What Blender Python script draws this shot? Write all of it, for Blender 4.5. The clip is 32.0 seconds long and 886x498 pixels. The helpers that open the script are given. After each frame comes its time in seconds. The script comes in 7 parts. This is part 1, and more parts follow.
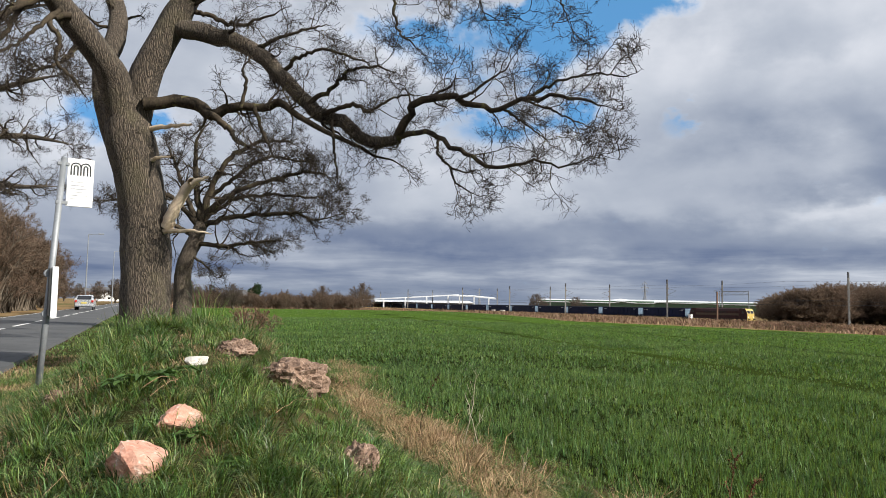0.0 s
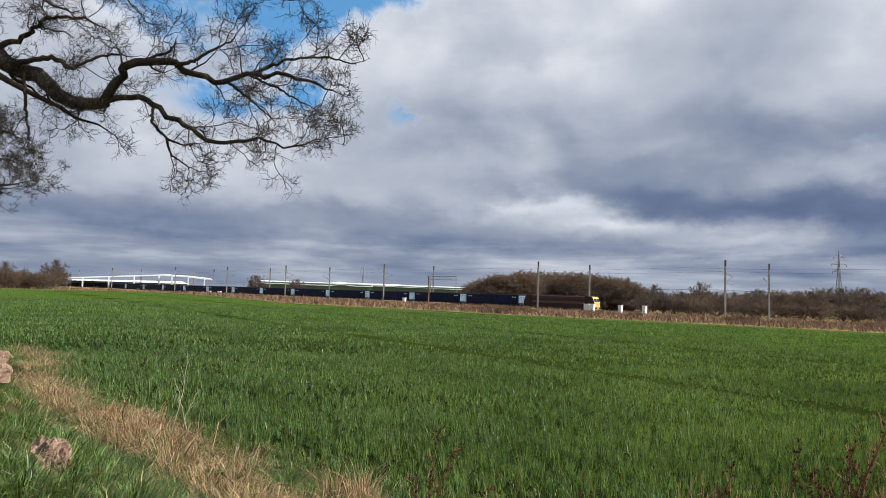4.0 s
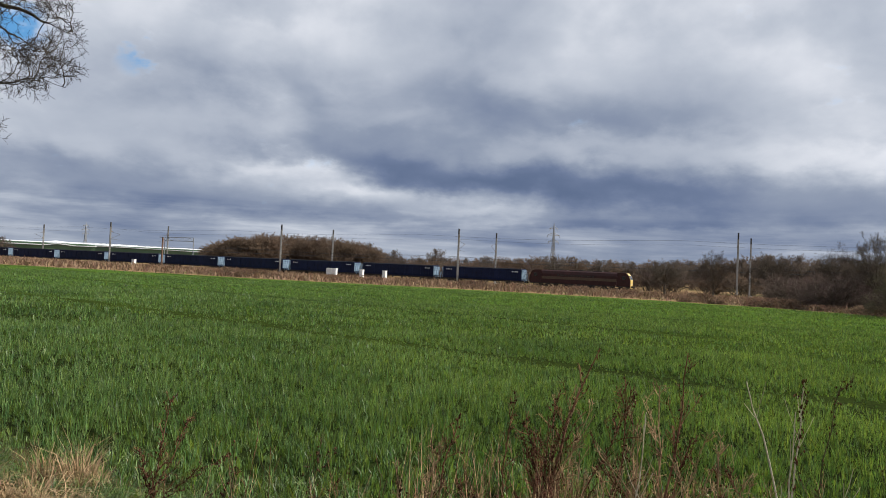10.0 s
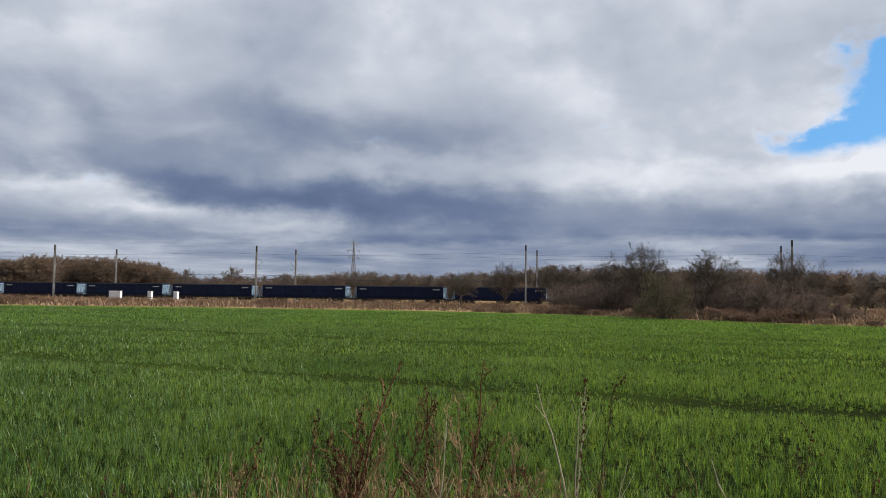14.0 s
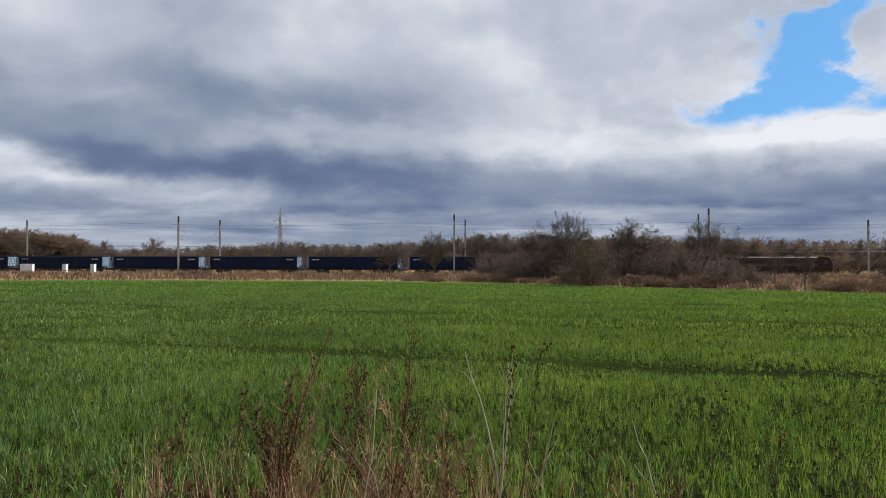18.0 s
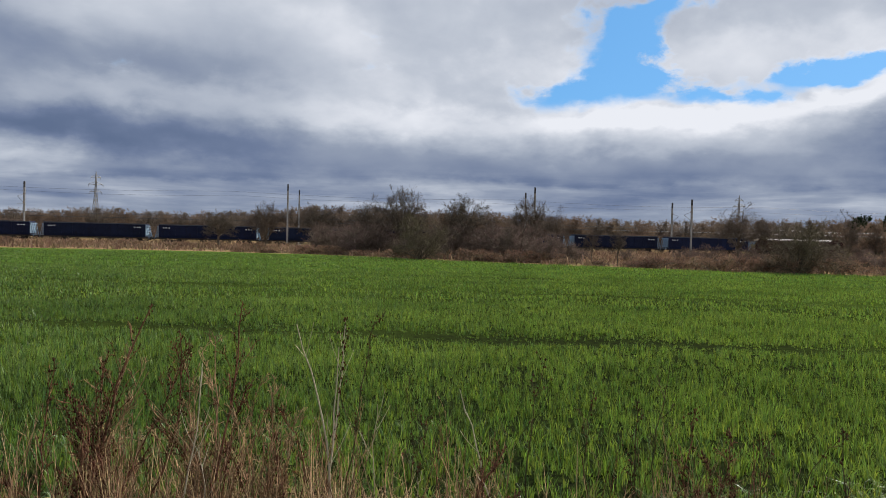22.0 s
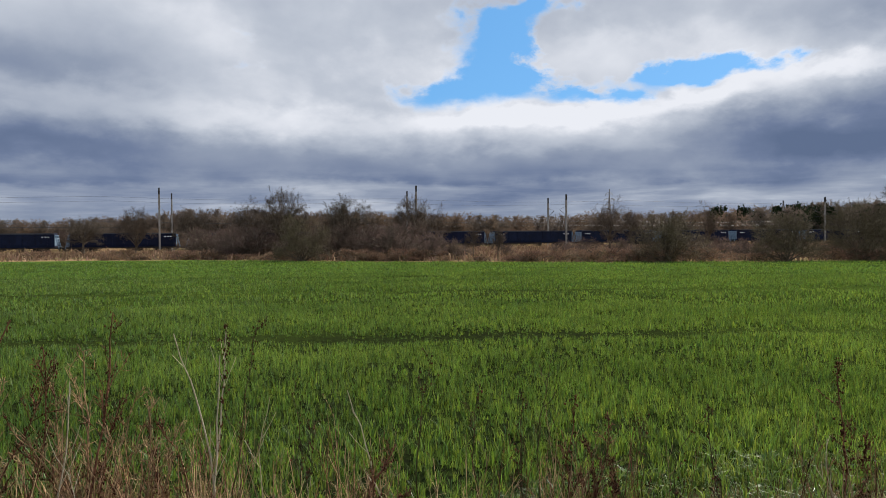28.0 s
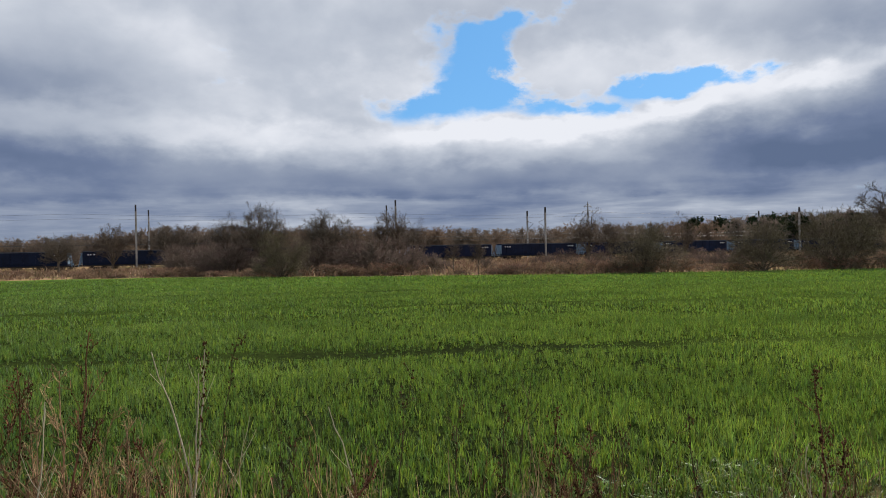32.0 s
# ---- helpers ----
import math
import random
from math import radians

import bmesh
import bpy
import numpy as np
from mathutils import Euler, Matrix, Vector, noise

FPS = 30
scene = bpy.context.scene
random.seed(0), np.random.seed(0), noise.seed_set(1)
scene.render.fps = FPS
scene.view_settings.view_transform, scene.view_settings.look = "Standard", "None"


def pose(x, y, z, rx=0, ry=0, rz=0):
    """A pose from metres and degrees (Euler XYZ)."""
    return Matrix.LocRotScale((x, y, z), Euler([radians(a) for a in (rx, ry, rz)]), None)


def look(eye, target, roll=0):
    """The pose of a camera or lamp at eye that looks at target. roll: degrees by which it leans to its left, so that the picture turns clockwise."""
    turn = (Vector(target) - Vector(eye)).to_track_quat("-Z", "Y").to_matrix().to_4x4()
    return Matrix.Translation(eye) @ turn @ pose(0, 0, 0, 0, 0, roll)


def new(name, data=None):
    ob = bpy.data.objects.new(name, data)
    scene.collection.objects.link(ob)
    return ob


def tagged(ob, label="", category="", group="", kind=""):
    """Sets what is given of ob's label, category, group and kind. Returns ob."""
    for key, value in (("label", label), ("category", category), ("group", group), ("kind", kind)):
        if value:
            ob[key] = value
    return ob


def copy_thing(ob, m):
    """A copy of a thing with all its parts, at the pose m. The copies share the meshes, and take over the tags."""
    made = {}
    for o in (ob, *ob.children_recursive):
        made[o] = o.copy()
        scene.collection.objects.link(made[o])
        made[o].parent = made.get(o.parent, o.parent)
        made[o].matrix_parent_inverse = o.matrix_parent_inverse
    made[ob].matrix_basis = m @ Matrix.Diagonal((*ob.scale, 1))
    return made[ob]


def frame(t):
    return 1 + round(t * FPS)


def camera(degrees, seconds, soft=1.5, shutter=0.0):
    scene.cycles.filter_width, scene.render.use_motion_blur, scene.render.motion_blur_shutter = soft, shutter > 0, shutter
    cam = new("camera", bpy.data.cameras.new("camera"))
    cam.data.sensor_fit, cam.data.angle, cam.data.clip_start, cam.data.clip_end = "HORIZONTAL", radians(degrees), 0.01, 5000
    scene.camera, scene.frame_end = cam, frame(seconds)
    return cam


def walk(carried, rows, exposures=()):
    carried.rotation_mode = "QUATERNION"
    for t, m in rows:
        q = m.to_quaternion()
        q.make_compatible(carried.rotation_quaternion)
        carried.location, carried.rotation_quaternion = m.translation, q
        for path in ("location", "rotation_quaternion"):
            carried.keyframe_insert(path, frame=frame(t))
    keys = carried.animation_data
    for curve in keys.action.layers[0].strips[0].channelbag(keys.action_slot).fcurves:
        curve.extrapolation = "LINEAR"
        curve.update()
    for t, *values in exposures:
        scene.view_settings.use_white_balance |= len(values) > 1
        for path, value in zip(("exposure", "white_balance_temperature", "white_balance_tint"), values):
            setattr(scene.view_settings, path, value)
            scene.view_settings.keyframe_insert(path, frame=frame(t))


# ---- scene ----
cam = camera(61.70, 32.0, soft=0.8)
PATH = [
    (0.0, pose(0, 0, 1.6, 94.31, -1.03, 15.19)),
    (0.5, pose(0, 0, 1.6, 94.30, -1.00, 15.19)),
    (1.0, pose(0, 0, 1.6, 94.30, -1.01, 15.18)),
    (1.5, pose(0, 0, 1.6, 94.32, -0.99, 15.16)),
    (2.0, pose(0, 0, 1.6, 94.47, -0.96, 14.63)),
    (2.5, pose(0, 0, 1.6, 94.82, -0.47, 8.86)),
    (3.0, pose(0, 0, 1.6, 94.93, -0.24, 3.13)),
    (3.5, pose(0, 0, 1.6, 94.81, -1.72, -1.14)),
    (4.0, pose(0, 0, 1.6, 93.47, -1.73, -6.16)),
    (4.5, pose(0, 0, 1.6, 92.85, -1.65, -8.20)),
    (6.5, pose(0, 0, 1.6, 91.29, -1.46, -15.88)),
    (7.0, pose(0, 0, 1.6, 91.34, -1.54, -16.65)),
    (7.5, pose(0, 0, 1.6, 91.43, -1.66, -17.25)),
    (8.0, pose(0, 0, 1.6, 91.87, -1.75, -17.54)),
    (8.5, pose(0, 0, 1.6, 92.43, -1.72, -18.07)),
    (9.0, pose(0, 0, 1.6, 92.52, -1.76, -19.05)),
    (9.5, pose(0, 0, 1.6, 92.42, -1.68, -20.50)),
    (10.0, pose(0, 0, 1.6, 91.43, -2.49, -25.82)),
    (10.5, pose(0, 0, 1.6, 91.20, -2.53, -30.13)),
    (11.0, pose(0, 0, 1.6, 91.37, -2.30, -31.50)),
    (11.5, pose(0, 0, 1.6, 91.63, -1.83, -32.35)),
    (12.0, pose(0, 0, 1.6, 91.96, -1.58, -33.59)),
    (12.5, pose(0, 0, 1.6, 92.26, -1.58, -34.96)),
    (13.0, pose(0, 0, 1.6, 92.62, -1.35, -37.58)),
    (13.5, pose(0, 0, 1.6, 92.92, -1.03, -39.73)),
    (14.0, pose(0, 0, 1.6, 93.06, -0.66, -41.10)),
    (14.5, pose(0, 0, 1.6, 93.11, -0.32, -42.03)),
    (16.5, pose(0, 0, 1.6, 92.58, 0.21, -44.93)),
    (17.0, pose(0, 0, 1.6, 92.03, 0.05, -45.53)),
    (17.5, pose(0, 0, 1.6, 91.40, -0.03, -46.17)),
    (18.0, pose(0, 0, 1.6, 90.74, -0.11, -46.59)),
    (18.5, pose(0, 0, 1.6, 90.13, -0.19, -46.97)),
    (19.0, pose(0, 0, 1.6, 89.64, -0.27, -47.25)),
    (19.5, pose(0, 0, 1.6, 89.30, -0.47, -47.49)),
    (20.0, pose(0, 0, 1.6, 89.11, -0.66, -48.17)),
    (20.5, pose(0, 0, 1.6, 88.78, -0.78, -50.21)),
    (21.0, pose(0, 0, 1.6, 88.69, -1.10, -55.03)),
    (21.5, pose(0, 0, 1.6, 88.78, -1.44, -57.53)),
    (22.0, pose(0, 0, 1.6, 88.79, -1.38, -59.31)),
    (22.5, pose(0, 0, 1.6, 88.50, -1.26, -60.51)),
    (23.0, pose(0, 0, 1.6, 88.06, -1.16, -61.65)),
    (23.5, pose(0, 0, 1.6, 87.53, -1.06, -62.41)),
    (24.0, pose(0, 0, 1.6, 87.05, -1.06, -63.22)),
    (24.5, pose(0, 0, 1.6, 86.74, -1.20, -63.87)),
    (26.5, pose(0, 0, 1.6, 87.45, -0.67, -66.04)),
    (27.0, pose(0, 0, 1.6, 87.88, -0.35, -66.98)),
    (27.5, pose(0, 0, 1.6, 88.35, 0.06, -67.80)),
    (28.0, pose(0, 0, 1.6, 88.79, 0.37, -68.36)),
    (28.5, pose(0, 0, 1.6, 89.11, 0.48, -68.85)),
    (29.0, pose(0, 0, 1.6, 89.23, 0.79, -69.25)),
    (29.5, pose(0, 0, 1.6, 89.26, 1.05, -69.57)),
    (30.0, pose(0, 0, 1.6, 89.26, 1.21, -69.69)),
    (30.5, pose(0, 0, 1.6, 89.28, 1.23, -69.72)),
    (31.0, pose(0, 0, 1.6, 89.43, 1.29, -69.74)),
    (31.5, pose(0, 0, 1.6, 89.67, 1.18, -69.83)),
    (32.0, pose(0, 0, 1.6, 89.84, 1.06, -69.91)),
]
walk(cam, PATH)

# ---------------- light ----------------
SUN_AZ, SUN_EL = 100.0, 36.0
scene.view_settings.exposure = 0.55


class Nodes:
    """Short hand for building node trees."""

    def __init__(self, tree):
        self.tree = tree
        tree.nodes.clear()

    def add(self, kind):
        return self.tree.nodes.new(kind)

    def put(self, socket, value):
        if hasattr(value, "is_linked"):
            self.tree.links.new(value, socket)
        elif value is not None:
            socket.default_value = value

    def math(self, op, a, b=None, c=None, clamp=False):
        node = self.add("ShaderNodeMath")
        node.operation, node.use_clamp = op, clamp
        for i, v in enumerate((a, b, c)):
            self.put(node.inputs[i], v)
        return node.outputs[0]

    def mix(self, factor, a, b, blend="MIX"):
        node = self.add("ShaderNodeMix")
        node.data_type, node.blend_type = "RGBA", blend
        self.put(node.inputs[0], factor)
        for i, v in ((6, a), (7, b)):
            if isinstance(v, tuple) and len(v) == 3:
                v = (*v, 1)
            self.put(node.inputs[i], v)
        return node.outputs[2]

    def noise(self, vector, scale, detail=4.0, rough=0.55, distortion=0.0):
        node = self.add("ShaderNodeTexNoise")
        self.put(node.inputs["Vector"], vector)
        node.inputs["Scale"].default_value = scale
        node.inputs["Detail"].default_value = detail
        node.inputs["Roughness"].default_value = rough
        node.inputs["Distortion"].default_value = distortion
        return node.outputs[0]

    def ramp(self, value, lo, hi, a=0.0, b=1.0, smooth=True):
        node = self.add("ShaderNodeMapRange")
        node.interpolation_type, node.clamp = "SMOOTHSTEP" if smooth else "LINEAR", True
        self.put(node.inputs[0], value)
        for i, v in ((1, lo), (2, hi), (3, a), (4, b)):
            self.put(node.inputs[i], v)
        return node.outputs[0]

    def scaled(self, vector, sx, sy, sz):
        node = self.add("ShaderNodeVectorMath")
        node.operation = "MULTIPLY"
        self.put(node.inputs[0], vector)
        node.inputs[1].default_value = (sx, sy, sz)
        return node.outputs[0]


world = bpy.data.worlds.new("cloudy_sky")
scene.world = world
world.use_nodes = True
W = Nodes(world.node_tree)
way = W.add("ShaderNodeTexCoord").outputs["Generated"]
xyz = W.add("ShaderNodeSeparateXYZ")
W.put(xyz.inputs[0], way)
sx, sy, sz = xyz.outputs
sky = W.add("ShaderNodeTexSky")
sky.sky_type, sky.sun_disc = "NISHITA", False
sky.sun_elevation, sky.sun_rotation = radians(SUN_EL), radians(SUN_AZ)
sky.altitude, sky.air_density, sky.dust_density, sky.ozone_density = 50.0, 1.0, 0.6, 2.5
blue = W.mix(0.65, W.mix(1.0, sky.outputs[0], (0.058, 0.090, 0.130), "MULTIPLY"), (0.145, 0.42, 0.76))
# azimuth in degrees from +y towards +x, and the tangent of the height
azimuth = W.math("MULTIPLY", W.math("ARCTAN2", sx, sy), 57.29578)
flat = W.math("SQRT", W.math("ADD", W.math("MULTIPLY", sx, sx), W.math("MULTIPLY", sy, sy)))
rise = W.math("DIVIDE", sz, W.math("MAXIMUM", flat, 0.02))
# cloud forms grow flatter towards the horizon
level = W.math("MULTIPLY", W.math("LOGARITHM", W.math("ADD", W.math("MAXIMUM", rise, 0.0), 0.36), 2.71828), 0.88)
form = W.add("ShaderNodeCombineXYZ")
W.put(form.inputs[0], W.math("MULTIPLY", azimuth, 0.0174533))
W.put(form.inputs[1], level)
form.inputs[2].default_value = 0.4
puffs = W.noise(form.outputs[0], 7.0, 8.0, 0.58, 0.1)
above = W.add("ShaderNodeVectorMath")
W.put(above.inputs[0], form.outputs[0])
above.inputs[1].default_value = (0.015, 0.05, 0.0)
heaps = W.noise(form.outputs[0], 6.5, 6.0, 0.48, 0.2)
heaps_above = W.noise(above.outputs[0], 6.5, 6.0, 0.48, 0.2)
shade = W.noise(form.outputs[0], 3.6, 3.0, 0.45, 0.3)
billow = W.noise(form.outputs[0], 20.0, 6.0, 0.55, 0.1)
streak_at = W.add("ShaderNodeCombineXYZ")
W.put(streak_at.inputs[0], W.math("MULTIPLY", azimuth, 0.045))
W.put(streak_at.inputs[1], W.math("MULTIPLY", rise, 22.0))
streaks = W.noise(streak_at.outputs[0], 1.7, 6.0, 0.55, 0.2)


# cloud edges are uneven: bearings and rises are pushed about by the puffs
swell = W.math("ADD", W.math("MULTIPLY", W.math("SUBTRACT", heaps, 0.5), 0.07), W.math("MULTIPLY", W.math("SUBTRACT", billow, 0.5), 0.045))
rise_pushed = W.math("ADD", rise, W.math("MULTIPLY", swell, W.ramp(rise, 0.02, 0.14, 0.25, 1.0)))
azimuth_pushed = W.math("ADD", azimuth, W.math("MULTIPLY", W.math("SUBTRACT", puffs, 0.5), 14.0))


def spot(az, tan, wide, high, amount):
    """A soft oval in the sky."""
    a = W.math("DIVIDE", W.math("SUBTRACT", azimuth_pushed, az), wide)
    b = W.math("DIVIDE", W.math("SUBTRACT", rise_pushed, tan), high)
    d = W.math("ADD", W.math("MULTIPLY", a, a), W.math("MULTIPLY", b, b))
    return W.math("MULTIPLY", W.math("POWER", 2.718, W.math("MULTIPLY", d, -1.0)), amount)


def total(spots):
    out = spot(*spots[0])
    for s in spots[1:]:
        out = W.math("ADD", out, spot(*s))
    return out


# openings in the cloud (negative: more cloud)
gaps = total([
    (-18.0, 0.368, 6.5, 0.026, 0.42), (-9.5, 0.40, 6.0, 0.032, 0.48), (-2.5, 0.405, 5.0, 0.026, 0.48), (-10.0, 0.243, 6.5, 0.034, 0.52), (-13.0, 0.325, 6.5, 0.036, 0.42),
    (-5.5, 0.370, 4.0, 0.040, 0.40), (3.7, 0.253, 2.0, 0.032, 0.46), (-40.5, 0.215, 4.5, 0.045, 0.46), (72.6, 0.205, 4.0, 0.036, 0.56), (72.0, 0.26, 3.4, 0.045, 0.50), (76.5, 0.298, 3.6, 0.028, 0.50),
    (79.2, 0.180, 4.0, 0.014, 0.46), (84.0, 0.203, 3.2, 0.013, 0.44), (89.0, 0.203, 3.0, 0.013, 0.40), (67.3, 0.190, 3.0, 0.022, 0.46), (70.5, 0.29, 2.4, 0.03, 0.30),
    (79.4, 0.245, 4.0, 0.030, -0.32), (86.0, 0.215, 4.2, 0.020, 0.34), (-46.0, 0.33, 7.0, 0.06, 0.25)])
cover = W.math("ADD", W.math("ADD", W.math("MULTIPLY", W.math("SUBTRACT", puffs, 0.5), 1.0), W.math("MULTIPLY", W.math("SUBTRACT", billow, 0.5), 0.75)), W.math("SUBTRACT", 0.91, W.math("MULTIPLY", gaps, 1.12)))
veil = W.ramp(cover, 0.35, 0.70)
grey = total([
    (26.0, 0.066, 20.0, 0.011, 0.26),     (18.0, 0.145, 10.0, 0.026, 0.34), (30.0, 0.122, 12.0, 0.030, 0.58), (38.0, 0.105, 12.0, 0.024, 0.26), (30.0, 0.225, 9.0, 0.035, 0.20), (13.0, 0.25, 6.0, 0.04, 0.12), (36.0, 0.20, 8.0, 0.030, 0.22), (22.0, 0.178, 7.0, 0.018, 0.22),
    (54.0, 0.084, 16.0, 0.032, 0.40), (76.0, 0.080, 14.0, 0.030, 0.44), (95.0, 0.115, 9.0, 0.034, 0.62), (104.0, 0.15, 8.0, 0.05, 0.4), (47.0, 0.125, 8.0, 0.025, 0.22),
    (-16.0, 0.095, 22.0, 0.024, 0.40), (6.0, 0.075, 12.0, 0.020, 0.25), (14.0, 0.21, 5.0, 0.05, 0.20), (12.0, 0.33, 4.0, 0.03, 0.10), (44.0, 0.21, 6.0, 0.03, 0.10), (98.0, 0.27, 8.0, 0.03, 0.18)])
glow = total([
    (20.0, 0.094, 6.0, 0.013, 0.42), (13.0, 0.113, 6.0, 0.012, 0.26), (28.0, 0.072, 7.0, 0.008, 0.36), (40.0, 0.058, 9.0, 0.007, 0.26), (57.0, 0.148, 9.0, 0.022, 0.26), (67.0, 0.215, 4.5, 0.06, 0.24),
    (70.0, 0.150, 7.0, 0.017, 0.34), (79.0, 0.153, 6.0, 0.016, 0.40), (87.0, 0.170, 5.5, 0.016, 0.42), (96.0, 0.195, 6.0, 0.016, 0.44), (105.0, 0.215, 6.0, 0.016, 0.4), (81.0, 0.24, 6.0, 0.03, 0.22),
    (4.0, 0.32, 8.0, 0.05, 0.20), (13.0, 0.30, 8.0, 0.03, 0.12), (-2.0, 0.18, 18.0, 0.03, 0.10), (-28.0, 0.20, 12.0, 0.05, 0.10), (66.0, 0.064, 12.0, 0.006, 0.22), (86.0, 0.06, 12.0, 0.006, 0.15)])
dark = W.math("ADD", W.math("MULTIPLY", W.math("SUBTRACT", shade, 0.5), 0.62), W.math("MULTIPLY", W.math("SUBTRACT", billow, 0.5), 0.11))
dark = W.math("ADD", dark, W.math("ADD", W.math("MULTIPLY", W.math("SUBTRACT", heaps_above, heaps), 0.50), W.math("MULTIPLY", W.math("SUBTRACT", W.ramp(heaps, 0.40, 0.60), 0.5), 0.12)))
dark = W.math("ADD", dark, W.math("SUBTRACT", W.math("ADD", grey, 0.27), W.math("MULTIPLY", glow, 0.74)))
near_horizon = W.ramp(rise, 0.10, 0.04)
dark = W.math("ADD", dark, W.math("MULTIPLY", W.math("MULTIPLY", W.math("SUBTRACT", streaks, 0.32), 1.6), near_horizon))
dark = W.math("SUBTRACT", dark, W.ramp(cover, 0.74, 0.50, 0.0, 0.12))
tone = W.add("ShaderNodeValToRGB")
tone.color_ramp.interpolation = "LINEAR"
steps = ((0.0, (0.83, 0.853, 0.915)), (0.25, (0.525, 0.57, 0.655)), (0.55, (0.285, 0.335, 0.44)), (0.82, (0.16, 0.208, 0.33)), (1.0, (0.115, 0.16, 0.27)))
while len(tone.color_ramp.elements) < len(steps):
    tone.color_ramp.elements.new(0.5)
for element, (place, colour) in zip(tone.color_ramp.elements, steps):
    element.position, element.color = place, (*colour, 1)
W.put(tone.inputs[0], dark)
heavens = W.mix(veil, blue, tone.outputs[0])
low = W.ramp(rise, 0.045, 0.0)
heavens = W.mix(W.math("MULTIPLY", low, 0.35), heavens, (0.24, 0.29, 0.37))
heavens = W.mix(W.ramp(rise, -0.01, -0.05), heavens, (0.07, 0.09, 0.05))
back = W.add("ShaderNodeBackground")
W.put(back.inputs[0], heavens)
back.inputs[1].default_value = 0.683
W.put(W.add("ShaderNodeOutputWorld").inputs[0], back.outputs[0])

sun_data = bpy.data.lights.new("sun", "SUN")
sun_data.energy, sun_data.angle, sun_data.color = 5.0, radians(0.55), (1.0, 0.95, 0.86)
sun = new("sun", sun_data)
ca, sa, ce, se = math.cos(radians(SUN_AZ)), math.sin(radians(SUN_AZ)), math.cos(radians(SUN_EL)), math.sin(radians(SUN_EL))
sun.matrix_world = look((300 * sa * ce, 300 * ca * ce, 300 * se), (0, 0, 0))

# ---------------- materials ----------------
def surface(name, colours, scale=3.0, fine=40.0, rough=0.8, bump=0.3, bump_depth=0.01, metal=0.0, through_light=0.0, vary=0.0, island=0.0, stretch=(1, 1, 1), gloss=0.5, shine=None):
    """Two colours or three mixed by coarse and fine noise, with relief. vary: lightness by object; island: by piece."""
    m = bpy.data.materials.new(name)
    m.use_nodes = True
    n = Nodes(m.node_tree)
    at = n.add("ShaderNodeTexCoord").outputs["Object"]
    at = n.scaled(at, *stretch)
    coarse = n.noise(at, scale, 5.0, 0.6)
    grain = n.noise(at, fine, 4.0, 0.6)
    blend = n.ramp(n.math("ADD", n.math("MULTIPLY", coarse, 0.65), n.math("MULTIPLY", grain, 0.35)), 0.36, 0.64)
    colour = n.mix(blend, colours[0], colours[1])
    if len(colours) > 2:
        colour = n.mix(n.ramp(n.noise(at, scale * 2.7, 6.0, 0.65, 0.4), 0.54, 0.68), colour, colours[2])
    if vary or island:
        lift = n.add("ShaderNodeObjectInfo").outputs["Random"] if vary else n.add("ShaderNodeNewGeometry").outputs["Random Per Island"]
        span = vary or island
        tint = n.add("ShaderNodeHueSaturation")
        n.put(tint.inputs["Value"], n.ramp(lift, 0.0, 1.0, 1.0 - span, 1.0 + span, False))
        n.put(tint.inputs["Hue"], n.ramp(n.math("FRACT", n.math("MULTIPLY", lift, 7.31)), 0.0, 1.0, 0.5 - 0.045 * span, 0.5 + 0.045 * span, False))
        n.put(tint.inputs["Color"], colour)
        colour = tint.outputs[0]
    shader = n.add("ShaderNodeBsdfPrincipled")
    n.put(shader.inputs["Base Color"], colour)
    n.put(shader.inputs["Roughness"], n.ramp(grain, 0.3, 0.7, max(0.02, rough - 0.08), min(1.0, rough + 0.08), False))
    shader.inputs["Metallic"].default_value = metal
    shader.inputs["Specular IOR Level"].default_value = gloss
    if bump:
        relief = n.add("ShaderNodeBump")
        relief.inputs["Strength"].default_value, relief.inputs["Distance"].default_value = bump, bump_depth
        n.put(relief.inputs["Height"], n.math("ADD", n.math("MULTIPLY", coarse, 0.6), n.math("MULTIPLY", grain, 0.5)))
        n.put(shader.inputs["Normal"], relief.outputs[0])
    out = shader.outputs[0]
    if through_light:
        glow = n.add("ShaderNodeBsdfTranslucent")
        n.put(glow.inputs[0], n.mix(1.0, colour, shine, "MULTIPLY") if shine else colour)
        both = n.add("ShaderNodeMixShader")
        both.inputs[0].default_value = through_light
        n.put(both.inputs[1], out)
        n.put(both.inputs[2], glow.outputs[0])
        out = both.outputs[0]
    n.put(n.add("ShaderNodeOutputMaterial").inputs[0], out)
    return m


